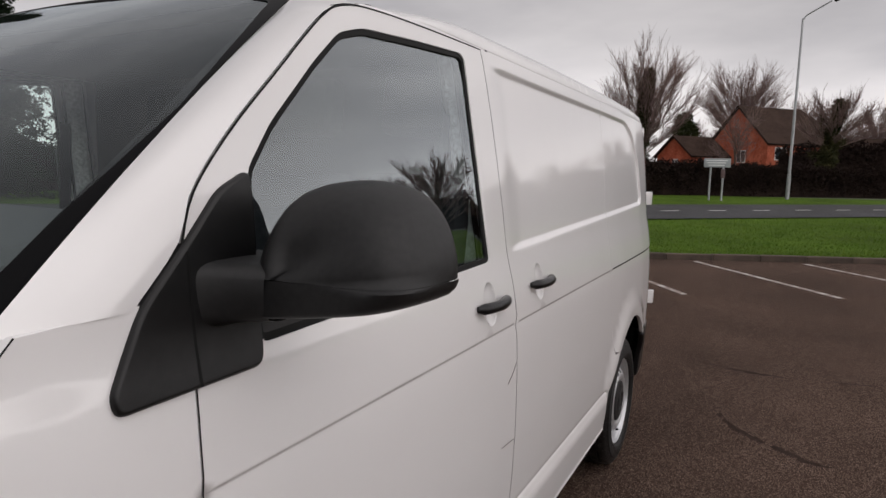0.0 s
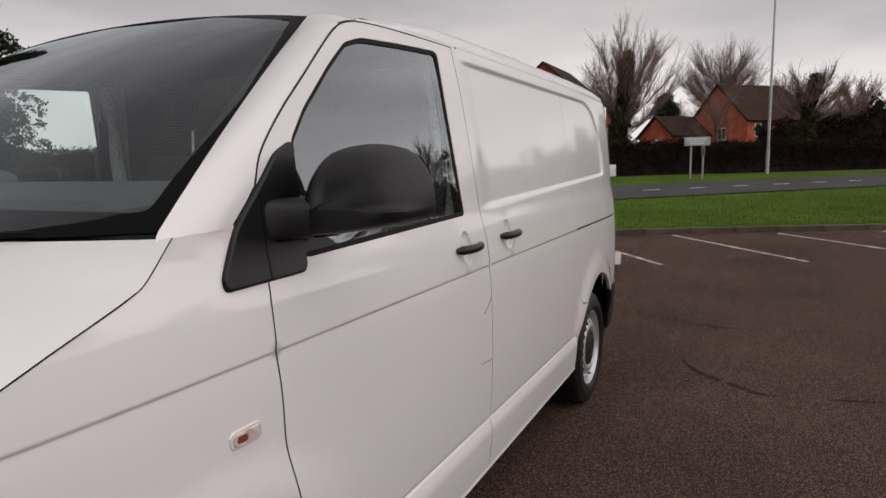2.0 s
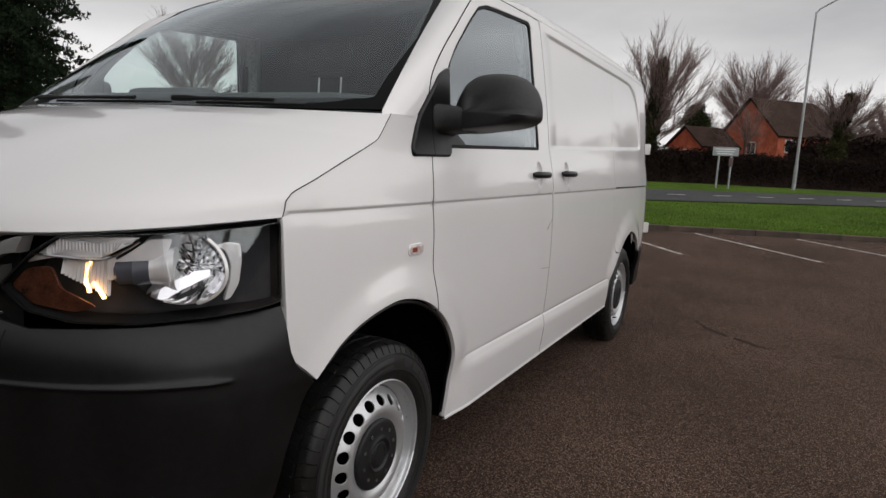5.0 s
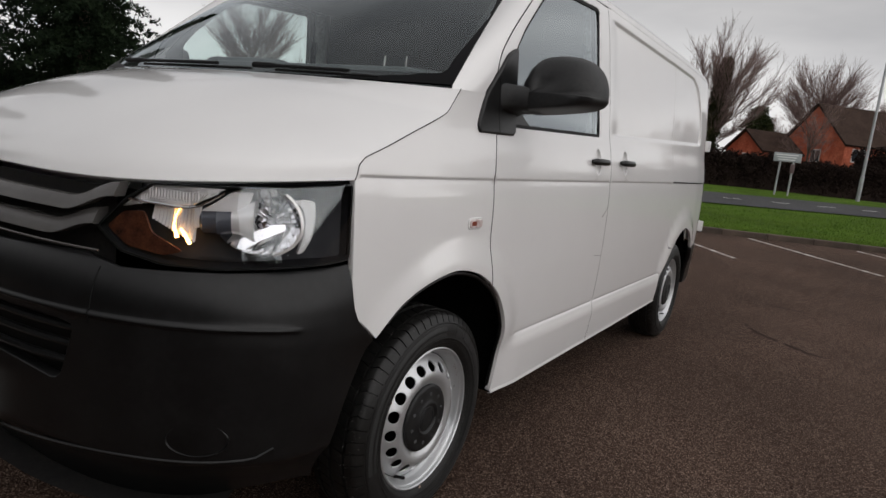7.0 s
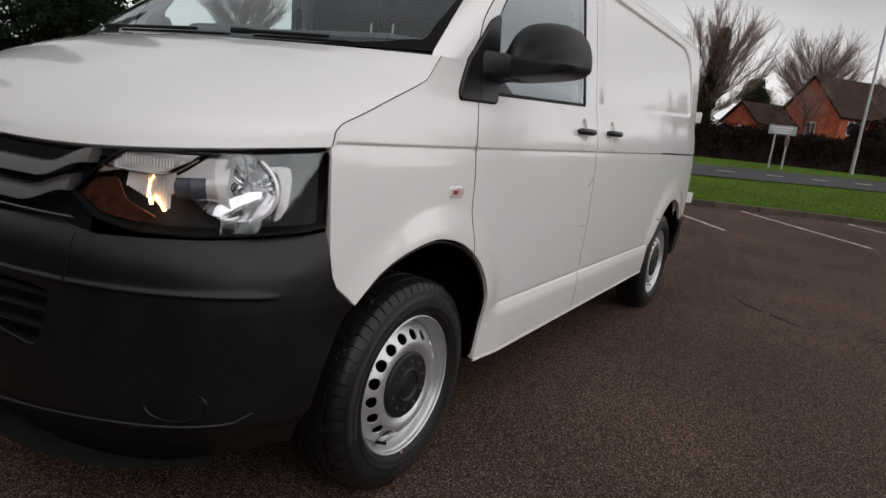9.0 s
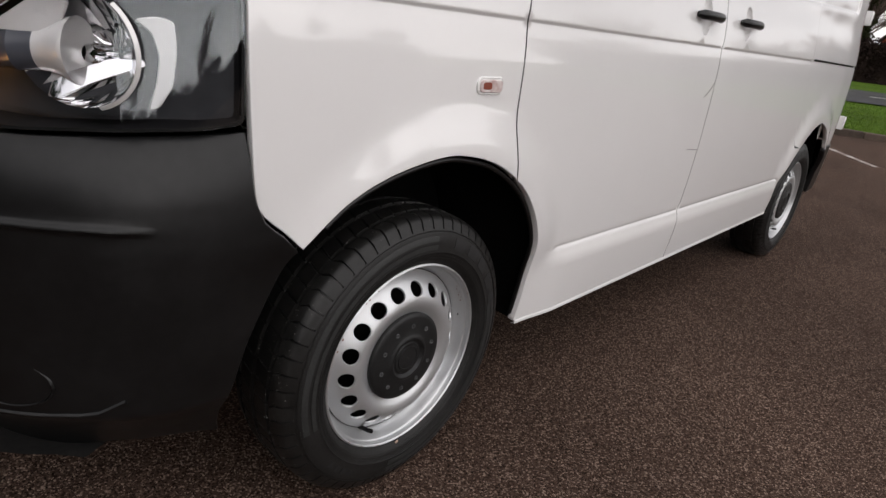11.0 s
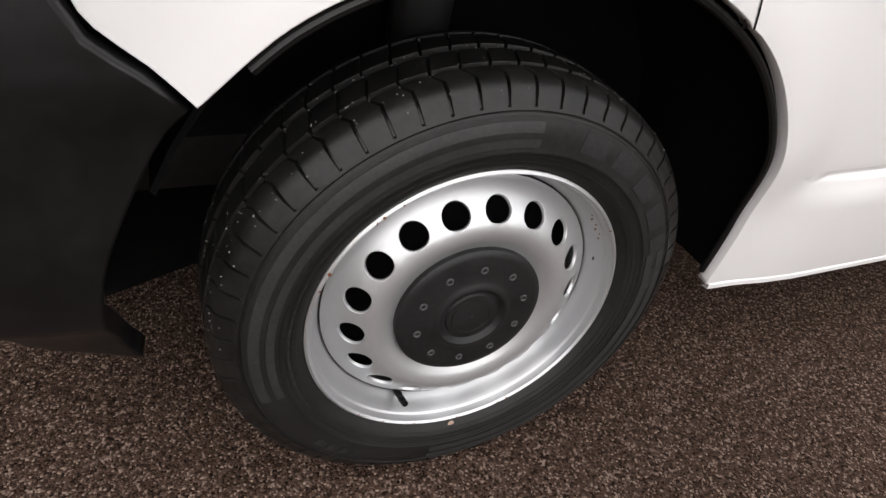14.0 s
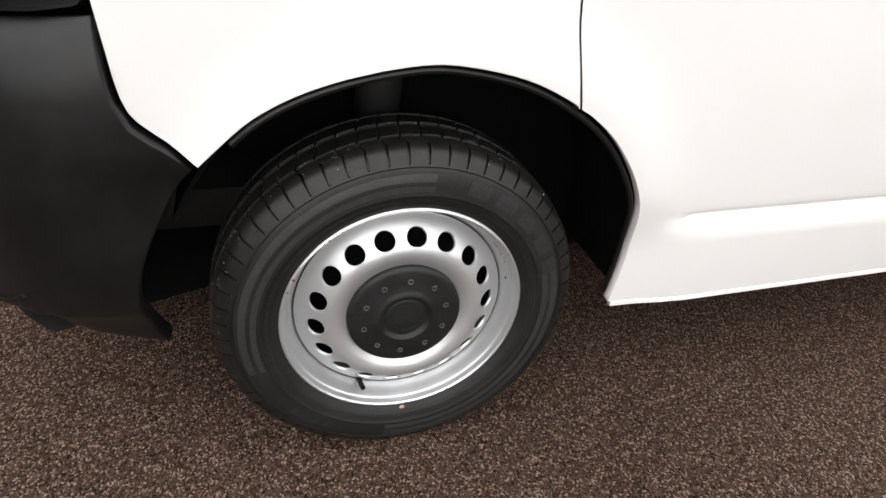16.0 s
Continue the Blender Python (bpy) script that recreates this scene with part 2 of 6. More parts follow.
def ground_material(name, cols, scales, rough, bump, bump_scale, stain=None, patch=1.0, spec=0.5):
    """Ground sheets: aggregate speckle by cells, broad stains and fine relief."""
    m = bpy.data.materials.new(name)
    m.use_nodes = True
    n, l = m.node_tree.nodes, m.node_tree.links
    b = n["Principled BSDF"]
    b.inputs["Roughness"].default_value = rough
    b.inputs["Specular IOR Level"].default_value = spec
    co = n.new("ShaderNodeTexCoord")
    v = n.new("ShaderNodeTexVoronoi")
    v.inputs["Scale"].default_value = scales[0]
    l.new(co.outputs["Object"], v.inputs["Vector"])
    sep = n.new("ShaderNodeSeparateColor")
    l.new(v.outputs["Color"], sep.inputs[0])
    r = n.new("ShaderNodeValToRGB")
    e = r.color_ramp.elements
    e[0].position, e[0].color = 0.0, (*cols[0], 1)
    e[1].position, e[1].color = 1.0, (*cols[-1], 1)
    for i, c in enumerate(cols[1:-1], 1):
        x = e.new(i / (len(cols) - 1))
        x.color = (*c, 1)
    l.new(sep.outputs[0], r.inputs[0])
    big = n.new("ShaderNodeTexNoise")
    big.inputs["Scale"].default_value, big.inputs["Detail"].default_value = scales[1], 8.0
    l.new(co.outputs["Object"], big.inputs["Vector"])
    mr = n.new("ShaderNodeMapRange")
    mr.inputs["From Min"].default_value, mr.inputs["From Max"].default_value = 0.3, 0.7
    mr.inputs["To Min"].default_value, mr.inputs["To Max"].default_value = 1 - 0.3 * patch, 1 + 0.3 * patch
    l.new(big.outputs["Fac"], mr.inputs["Value"])
    mx = n.new("ShaderNodeVectorMath")
    mx.operation = "SCALE"
    l.new(r.outputs[0], mx.inputs[0])
    l.new(mr.outputs[0], mx.inputs["Scale"])
    l.new(mx.outputs[0], b.inputs["Base Color"])
    rr = n.new("ShaderNodeMapRange")
    rr.inputs["To Min"].default_value, rr.inputs["To Max"].default_value = rough - 0.12, rough + 0.12
    l.new(big.outputs["Fac"], rr.inputs["Value"])
    l.new(rr.outputs[0], b.inputs["Roughness"])
    bp = n.new("ShaderNodeBump")
    bp.inputs["Strength"].default_value, bp.inputs["Distance"].default_value = 1.0, bump
    if bump_scale:
        fn = n.new("ShaderNodeTexNoise")
        fn.inputs["Scale"].default_value, fn.inputs["Detail"].default_value = bump_scale, 3.0
        l.new(co.outputs["Object"], fn.inputs["Vector"])
        l.new(fn.outputs["Fac"], bp.inputs["Height"])
    else:
        inv = n.new("ShaderNodeMath")
        inv.operation = "MULTIPLY"
        inv.inputs[1].default_value = -1.0
        l.new(v.outputs["Distance"], inv.inputs[0])
        l.new(inv.outputs[0], bp.inputs["Height"])
    l.new(bp.outputs[0], b.inputs["Normal"])
    return m


ASPHALT = ground_material("red_brown_asphalt", [(0.012, 0.0074, 0.0058), (0.038, 0.0238, 0.0180), (0.086, 0.055, 0.0415), (0.060, 0.0375, 0.0285), (0.300, 0.222, 0.181)],
                          (270.0, 0.7), 0.8, 0.0035, 0, patch=0.75, spec=0.02)
ROAD = ground_material("grey_asphalt", [(0.032, 0.032, 0.034), (0.050, 0.050, 0.052), (0.070, 0.070, 0.073)], (60.0, 0.5), 0.75, 0.004, 0, spec=0.12)
GRASS_SOIL = ground_material("grass_ground", [(0.040, 0.078, 0.009), (0.062, 0.112, 0.013), (0.085, 0.135, 0.022)], (30.0, 0.35), 0.9, 0.03, 40.0, spec=0.04)
FAR_GROUND = ground_material("far_ground", [(0.03, 0.05, 0.018), (0.05, 0.07, 0.025), (0.06, 0.06, 0.03)], (2.0, 0.05), 0.95, 0.05, 3.0)
GRASS = material("grass_blade", (0.062, 0.125, 0.012), 0.75, spec=0.10, tint=(0.108, 0.165, 0.028), scale=0.8, fine=6.0, islands=0.15)
LINE = material("worn_white_line", (0.55, 0.52, 0.49), 0.7, tint=(0.20, 0.15, 0.13), scale=5.0, fine=90.0, amount=0.7)
KERB = material("concrete_kerb", (0.088, 0.063, 0.048), 0.9, tint=(0.045, 0.033, 0.025), scale=3.0, fine=60.0, bump=0.003, bump_scale=60.0, islands=0.2)
DASH = material("road_paint", (0.78, 0.77, 0.75), 0.6, tint=(0.55, 0.54, 0.52), scale=6.0, fine=40.0)
CRACK = material("crack_dirt", (0.030, 0.020, 0.0165), 0.9, spec=0.05, tint=(0.046, 0.031, 0.026), scale=8.0, fine=120.0)
BARK = material("bark", (0.085, 0.062, 0.05), 0.95, tint=(0.13, 0.095, 0.075), scale=4.0, fine=30.0)
TWIG = material("red_brown_twig", (0.155, 0.102, 0.092), 0.95, tint=(0.225, 0.155, 0.142), scale=2.0, fine=20.0)
IVY = material("ivy_leaf", (0.014, 0.020, 0.008), 0.8, spec=0.1, tint=(0.050, 0.045, 0.018), scale=1.5, fine=15.0, islands=0.4)
NEEDLE = material("conifer_needle", (0.006, 0.011, 0.006), 0.9, spec=0.1, tint=(0.014, 0.022, 0.010), scale=1.0, fine=10.0, islands=0.45)
OLIVE = material("olive_evergreen", (0.022, 0.032, 0.012), 0.9, spec=0.1, tint=(0.048, 0.056, 0.022), scale=1.0, fine=10.0, islands=0.4)
HEDGE = material("bare_hedge", (0.014, 0.0095, 0.0085), 0.95, spec=0.05, tint=(0.025, 0.017, 0.014), scale=1.0, fine=12.0, islands=0.4)
BRICK = material("orange_brick", (0.36, 0.085, 0.045), 0.85, spec=0.2, tint=(0.52, 0.15, 0.085), scale=1.1, fine=7.0, islands=0.15)
RED_BRICK = material("dark_red_brick", (0.20, 0.050, 0.038), 0.9, spec=0.1, tint=(0.26, 0.075, 0.055), scale=1.5, fine=14.0)
TILE = material("brown_roof_tile", (0.030, 0.019, 0.015), 0.9, spec=0.08, tint=(0.048, 0.031, 0.024), scale=1.0, fine=9.0, bump=0.03, bump_scale=9.0)
WHITE_WOOD = material("white_upvc", (0.75, 0.75, 0.74), 0.4, tint=(0.68, 0.68, 0.67), scale=4.0)
PANE_DARK = material("window_pane", (0.03, 0.034, 0.04), 0.06)
GALV = material("galvanised_steel", (0.30, 0.31, 0.32), 0.5, metal=0.4, tint=(0.36, 0.37, 0.38), scale=3.0, fine=40.0)
SIGN_DARK = material("sign_dark", (0.10, 0.06, 0.06), 0.6, tint=(0.16, 0.12, 0.12), scale=6.0)
SIGN_BACK = material("sign_grey", (0.30, 0.32, 0.33), 0.5, tint=(0.36, 0.38, 0.39), scale=2.0)


# ---- helpers for shapes ----
def finish(bm, name, mat, parent=None, label="", smooth=True, angle=0.6):
    me = bpy.data.meshes.new(name)
    bm.to_mesh(me)
    bm.free()
    for m in (mat if isinstance(mat, (list, tuple)) else [mat]):
        me.materials.append(m)
    if smooth:
        for p in me.polygons:
            p.use_smooth = True
        me.set_sharp_from_angle(angle=angle)
    ob = new(name, me)
    if parent:
        ob.parent = parent
    if label:
        ob["label"] = label
    return ob


def part(name, bm, mat, parent, label="", smooth=True, angle=0.6):
    return finish(bm, name, mat, parent, label, smooth, angle)


def thing(name, label, category, group="", kind="", at=(0, 0, 0)):
    e = new(name)
    e.location = at
    return tagged(e, label, category, group, kind)


def box(size, m=Matrix(), bevel=0.0, seg=2, bm=None):
    bm = bm or bmesh.new()
    r = bmesh.ops.create_cube(bm, size=1.0, matrix=m @ Matrix.Diagonal((*size, 1)))
    if bevel:
        vs = set(r["verts"])
        bmesh.ops.bevel(bm, geom=[e for e in bm.edges if e.verts[0] in vs and e.verts[1] in vs], offset=bevel, segments=seg, profile=0.6, affect="EDGES")
    return bm


def tube(points, radii, n=10, caps=True, bm=None):
    """A round bar along points."""
    bm = bm or bmesh.new()
    pts = [Vector(p) for p in points]
    rings = []
    side = None
    for i, p in enumerate(pts):
        d = (pts[min(i + 1, len(pts) - 1)] - pts[max(i - 1, 0)]).normalized()
        if side is None:
            side = d.orthogonal().normalized()
        side = (side - d * side.dot(d)).normalized()
        up = d.cross(side)
        r = radii[i] if isinstance(radii, (list, tuple)) else radii
        rings.append([bm.verts.new(p + (side * math.cos(a) + up * math.sin(a)) * r) for a in (2 * math.pi * k / n for k in range(n))])
    for a, b in zip(rings, rings[1:]):
        for k in range(n):
            bm.faces.new((a[k], a[(k + 1) % n], b[(k + 1) % n], b[k]))
    if caps:
        bm.faces.new(rings[0][::-1])
        bm.faces.new(rings[-1])
    return bm


def lathe(profile, n=64, bm=None, closed=False):
    """Profile of (x, r) turned round the X axis."""
    bm = bm or bmesh.new()
    rings = []
    for x, r in profile:
        rings.append([bm.verts.new((x, r * math.cos(a), r * math.sin(a))) for a in (2 * math.pi * k / n for k in range(n))])
    pairs = list(zip(rings, rings[1:]))
    if closed:
        pairs.append((rings[-1], rings[0]))
    for a, b in pairs:
        for k in range(n):
            bm.faces.new((a[k], b[k], b[(k + 1) % n], a[(k + 1) % n]))
    bmesh.ops.recalc_face_normals(bm, faces=bm.faces[:])
    return bm


def curve_points(pts, step, closed=False):
    """Catmull-Rom through pts, resampled at about step."""
    pts = [np.array(p, float) for p in pts]
    n = len(pts)
    out = []
    for i in range(n if closed else n - 1):
        p0, p1, p2, p3 = (pts[(i - 1) % n], pts[i], pts[(i + 1) % n], pts[(i + 2) % n]) if closed else (pts[max(i - 1, 0)], pts[i], pts[i + 1], pts[min(i + 2, n - 1)])
        k = max(1, int(np.linalg.norm(p2 - p1) / step))
        for j in range(k):
            t = j / k
            out.append(0.5 * (2 * p1 + (p2 - p0) * t + (2 * p0 - 5 * p1 + 4 * p2 - p3) * t * t + (3 * p1 - p0 - 3 * p2 + p3) * t ** 3))
    if not closed:
        out.append(pts[-1])
    return [tuple(p) for p in out]


def straight(pts, step):
    """Polyline through pts, resampled at about step."""
    out = []
    for a, b in zip(pts, pts[1:]):
        a, b = np.array(a, float), np.array(b, float)
        k = max(1, int(np.linalg.norm(b - a) / step))
        out += [tuple(a + (b - a) * j / k) for j in range(k)]
    return out + [tuple(pts[-1])]


def rounded(pts, r, step=0.012):
    """Closed polygon with its corners rounded by r."""
    out = []
    n = len(pts)
    for i in range(n):
        a, b, c = (np.array(pts[(i + k) % n], float) for k in (-1, 0, 1))
        ra = min(r, 0.45 * np.linalg.norm(a - b), 0.45 * np.linalg.norm(c - b))
        p, q = b + (a - b) / np.linalg.norm(a - b) * ra, b + (c - b) / np.linalg.norm(c - b) * ra
        k = max(3, int(ra * 1.6 / step))
        out += [tuple((1 - t) ** 2 * p + 2 * t * (1 - t) * b + t * t * q) for t in (j / k for j in range(k + 1))]
    return out


def inside(poly, p):
    hit = False
    x, y = p
    for (x1, y1), (x2, y2) in zip(poly, poly[1:] + poly[:1]):
        if (y1 > y) != (y2 > y) and x < (x2 - x1) * (y - y1) / (y2 - y1) + x1:
            hit = not hit
    return hit


def area2(poly):
    return sum(a[0] * b[1] - b[0] * a[1] for a, b in zip(poly, poly[1:] + poly[:1])) / 2


def inset(poly, d):
    """Moves a closed counter-clockwise outline inwards by d."""
    out = []
    n = len(poly)
    for i in range(n):
        a, b, c = Vector(poly[i - 1]), Vector(poly[i]), Vector(poly[(i + 1) % n])
        t = (c - b).normalized() + (b - a).normalized()
        t = t.normalized() if t.length > 1e-6 else (c - b).normalized()
        out.append(tuple(b + Vector((-t.y, t.x)) * d))
    return out


def clean(poly, tol=0.0015):
    out = []
    for p in poly:
        if not out or (Vector(p) - Vector(out[-1])).length > tol:
            out.append(tuple(p))
    while len(out) > 3 and (Vector(out[0]) - Vector(out[-1])).length < tol:
        out.pop()
    return out


from mathutils.geometry import delaunay_2d_cdt


def panel(name, outline, surface, mat, parent, holes=(), us=None, vs=None, extra=(), step=0.05, depth=0.014, lip=0.003, flip=False, mirror=False, label="", keep=0.006):
    """A pressed panel: the region of a smooth surface(u, v) inside an outline, less its holes, with rolled edges and returns.
    flip: whether the surface's u x v faces inwards. mirror: the same panel on the other side of the vehicle."""
    loops = []
    for i, o in enumerate([outline, *holes]):
        o = clean(o)
        if (area2(o) > 0) != (i == 0):
            o = o[::-1]
        loops.append(o)
    ins = [clean(inset(o, lip)) if lip else o for o in loops]
    us = np.arange(min(p[0] for p in outline), max(p[0] for p in outline), step) if us is None else us
    pts, edges = [], []
    for o in ins:
        k = len(pts)
        pts += [Vector(p) for p in o]
        edges += [(k + j, k + (j + 1) % len(o)) for j in range(len(o))]
    nb = len(pts)
    ring = np.array([tuple(p) for p in pts])
    cand = []
    v0, v1 = min(p[1] for p in outline), max(p[1] for p in outline)
    for u in us:
        rows = vs(u) if vs else np.arange(v0 + step * 0.5, v1, step)
        cand += [(u, v) for v in rows]
    if len(extra):
        ex = np.array([(p[0], p[1]) for p in extra])
        cand = [p for p in cand if np.min((ex[:, 0] - p[0]) ** 2 + (ex[:, 1] - p[1]) ** 2) > keep ** 2]
    cand += list(extra)
    for p in cand:
        if np.min((ring[:, 0] - p[0]) ** 2 + (ring[:, 1] - p[1]) ** 2) < (0.004 if vs or extra else step * 0.4) ** 2:
            continue
        if inside(ins[0], p) and not any(inside(h, p) for h in ins[1:]):
            pts.append(Vector(p))
    res = delaunay_2d_cdt(pts, edges, [], 1, 1e-6)
    verts2, faces2 = res[0], res[2]
    back = {}
    for i, src in enumerate(res[3]):
        for k in src:
            back[k] = i
    ring_ids, ring_at = [back[k] for k in range(nb)], 0
    s = -1.0 if flip else 1.0

    def normal(u, v):
        e = 0.002
        p = surface(u, v)
        n = ((surface(u + e, v) - p).cross(surface(u, v + e) - p)) * s
        return n.normalized()

    coords, normals, faces = [], [], []
    for p in verts2:
        coords.append(surface(p.x, p.y))
        normals.append(normal(p.x, p.y))
    for f in faces2:
        c = sum((verts2[i] for i in f), Vector((0, 0))) / len(f)
        if any(inside(h, (c.x, c.y)) for h in ins[1:]):
            continue
        a, b, d = (coords[i] for i in f[:3])
        g = (b - a).cross(d - a)
        n = normals[f[0]] + normals[f[1]] + normals[f[2]]
        faces.append(tuple(f) if g.dot(n) > 0 else tuple(f)[::-1])
    # rolled edge and return, ring by ring
    for o, q in zip(loops, ins):
        m = len(q)
        k0 = len(coords)
        heads = ring_ids[ring_at:ring_at + m]
        ring_at += m
        outer = inset(q, -lip) if lip else q
        for j in range(m):
            n = normal(*q[j])
            rim = surface(*outer[j])
            out = (rim - surface(*q[j]))
            out = out.normalized() if out.length > 1e-7 else Vector((0, 0, 1))
            base = surface(*q[j])
            coords += [rim - n * lip, rim - n * depth]
            normals += [(n * 0.4 + out).normalized(), out]
        for j in range(m):
            k = (j + 1) % m
            a, b = (heads[j], k0 + 2 * j, k0 + 2 * j + 1), (heads[k], k0 + 2 * k, k0 + 2 * k + 1)
            for r in range(2):
                quad = (a[r], a[r + 1], b[r + 1], b[r])
                g = (coords[quad[1]] - coords[quad[0]]).cross(coords[quad[3]] - coords[quad[0]])
                faces.append(quad if g.dot(normals[a[r]] * 0.3 + normals[a[r + 1]]) > 0 else quad[::-1])
    made = []
    for sign in ((1, -1) if mirror else (1,)):
        me = bpy.data.meshes.new(name)
        me.from_pydata([(c.x * sign, c.y, c.z) for c in coords], [], [f if sign > 0 else f[::-1] for f in faces])
        me.materials.append(mat)
        for p in me.polygons:
            p.use_smooth = True
        me.normals_split_custom_set_from_vertices([(n.x * sign, n.y, n.z) for n in normals])
        ob = new(name, me)
        ob.parent = parent
        if label:
            ob["label"] = label
        made.append(ob)
    return made if mirror else made[0]


def ribbon(name, left, right, mat, parent, mirror=False, thick=0.0, label="", bulge=0.0, rows=1):
    """A strip lofted between two lines of 3D points, with bulge outwards of its flat."""
    made = []
    for sign in ((1, -1) if mirror else (1,)):
        bm = bmesh.new()
        grid = []
        n = len(left)
        for i in range(n):
            a, b = Vector(left[i]), Vector(right[i])
            t = Vector(left[min(i + 1, n - 1)]) - Vector(left[max(i - 1, 0)])
            nn = t.cross(b - a).normalized()
            row = []
            for j in range(rows + 1):
                w = j / rows
                p = a.lerp(b, w) + nn * bulge * 4 * w * (1 - w)
                row.append(bm.verts.new((p.x * sign, p.y, p.z)))
            grid.append(row)
        for r0, r1 in zip(grid, grid[1:]):
            for j in range(rows):
                bm.faces.new((r0[j], r0[j + 1], r1[j + 1], r1[j]) if sign > 0 else (r0[j], r1[j], r1[j + 1], r0[j + 1]))
        if thick:
            bmesh.ops.solidify(bm, geom=bm.faces[:], thickness=thick)
            bmesh.ops.recalc_face_normals(bm, faces=bm.faces[:])
        made.append(finish(bm, name, mat, parent, label))
    return made if mirror else made[0]


# ---- ground, car park, verge, road ----
K0, KE, KN = Vector((0.2, 12.6)), Vector((0.876, 0.482)), Vector((-0.482, 0.876))


def ground_z(x, y):
    d = KN.dot(Vector((x, y)) - K0)
    if d <= 0:
        return 0.0
    return 0.10 * min(d / 0.15, 1.0) + 0.022 * min(d, 26.0)


def sheet(name, quads, mat, lift, label, category, nu=24, nv=12, kind="structure"):
    """Ground patch over four plan corners, draped on the ground."""
    bm = bmesh.new()
    a, b, c, d = (Vector(q) for q in quads)
    rows = []
    for j in range(nv + 1):
        r = []
        for i in range(nu + 1):
            p = a.lerp(b, i / nu).lerp(d.lerp(c, i / nu), j / nv)
            r.append(bm.verts.new((p.x, p.y, ground_z(p.x, p.y) + lift)))
        rows.append(r)
    for r0, r1 in zip(rows, rows[1:]):
        for i in range(nu):
            bm.faces.new((r0[i], r0[i + 1], r1[i + 1], r1[i]))
    bmesh.ops.recalc_face_normals(bm, faces=bm.faces[:])
    if bm.faces[:][0].normal.z < 0:
        bmesh.ops.reverse_faces(bm, faces=bm.faces[:])
    return tagged(finish(bm, name, mat), label, category, kind=kind)


def kerb_pt(s, d):
    p = K0 + KE * s + KN * d
    return (p.x, p.y)


# one base sheet to the horizon
bm = bmesh.new()
g = [-900, -300, -120, -60, -40, -25, -15, -8, 0, 8, 15, 25, 40, 60, 120, 300, 900]
rows = []
for d in [-900, -300, -100, -40, -15, 0.0, 0.15, 3, 8, 14, 20, 26, 40, 80, 200, 900]:
    r = []
    for s in g:
        x, y = kerb_pt(s, d)
        r.append(bm.verts.new((x, y, ground_z(x, y) - 0.03)))
    rows.append(r)
for r0, r1 in zip(rows, rows[1:]):
    for i in range(len(g) - 1):
        bm.faces.new((r0[i], r0[i + 1], r1[i + 1], r1[i]))
tagged(finish(bm, "ground", FAR_GROUND), "dull green open ground reaching the horizon", "ground", kind="structure")
sheet("car_park", [kerb_pt(-45, -42), kerb_pt(45, -42), kerb_pt(45, -0.06), kerb_pt(-45, -0.06)], ASPHALT, 0.0, "red-brown speckled asphalt car park surface", "asphalt", 2, 2)
sheet("verge", [kerb_pt(-45, 0.11), kerb_pt(60, 0.11), kerb_pt(60, 26), kerb_pt(-45, 26)], GRASS_SOIL, -0.004, "bright green mown grass verge", "grass", 60, 30)

RE, RN, R0 = Vector((0.668, 0.744)), Vector((-0.744, 0.668)), Vector((0.0, 22.3))


def road_pt(s, d):
    p = R0 + RE * s + RN * d
    return (p.x, p.y)


sheet("road", [road_pt(-60, 0), road_pt(80, 0), road_pt(80, 6.2), road_pt(-60, 6.2)], ROAD, 0.03, "grey asphalt road with white centre dashes", "road", 80, 8)
for k in range(-10, 20):
    o = sheet("centre_dash", [road_pt(k * 2.25, 2.8), road_pt(k * 2.25 + 0.85, 2.8), road_pt(k * 2.25 + 0.85, 2.95), road_pt(k * 2.25, 2.95)], DASH, 0.040, "short white painted dash on the road", "road marking", 2, 1)
    o["group"] = "road centre dashes"

# mown grass, denser towards the kerb
rg = random.Random(9)
bm = bmesh.new()
gv, gf = [], []
for _ in range(90000):
    s, d = rg.uniform(-7, 26), 0.14 + 13.0 * rg.random() ** 1.6
    x, y = kerb_pt(s, d)
    if RN.dot(Vector((x, y)) - R0) > -0.05:
        continue
    z = ground_z(x, y) - 0.005
    a, h, w = rg.uniform(0, 6.28), rg.uniform(0.02, 0.060), rg.uniform(0.004, 0.011)
    lx, ly = rg.uniform(-0.03, 0.03), rg.uniform(-0.03, 0.03)
    k = len(gv)
    gv += [(x - w * math.cos(a), y - w * math.sin(a), z), (x + w * math.cos(a), y + w * math.sin(a), z), (x + lx, y + ly, z + h)]
    gf.append((k, k + 1, k + 2))
bm.free()
me = bpy.data.meshes.new("grass")
me.from_pydata(gv, [], gf)
me.materials.append(GRASS)
tagged(new("grass", me), "short bright green grass blades on the verge", "grass", kind="stuff")

# kerb stones along the car park
kerb = thing("kerb", "weathered low concrete kerb between asphalt and grass", "kerb", kind="structure")
stone = box((0.906, 0.15, 0.22), Matrix(), 0.012, 1)
me = bpy.data.meshes.new("kerb_stone")
stone.to_mesh(me)
stone.free()
me.materials.append(KERB)
rk = random.Random(5)
for k in range(-18, 34):
    x, y = kerb_pt(k * 0.914, 0.02)
    o = new("kerb_stone", me)
    o.parent = kerb
    o.matrix_local = pose(x, y, 0.005 + rk.uniform(-0.006, 0.006), 0, 0, math.degrees(math.atan2(KE.y, KE.x)) + rk.uniform(-0.4, 0.4))

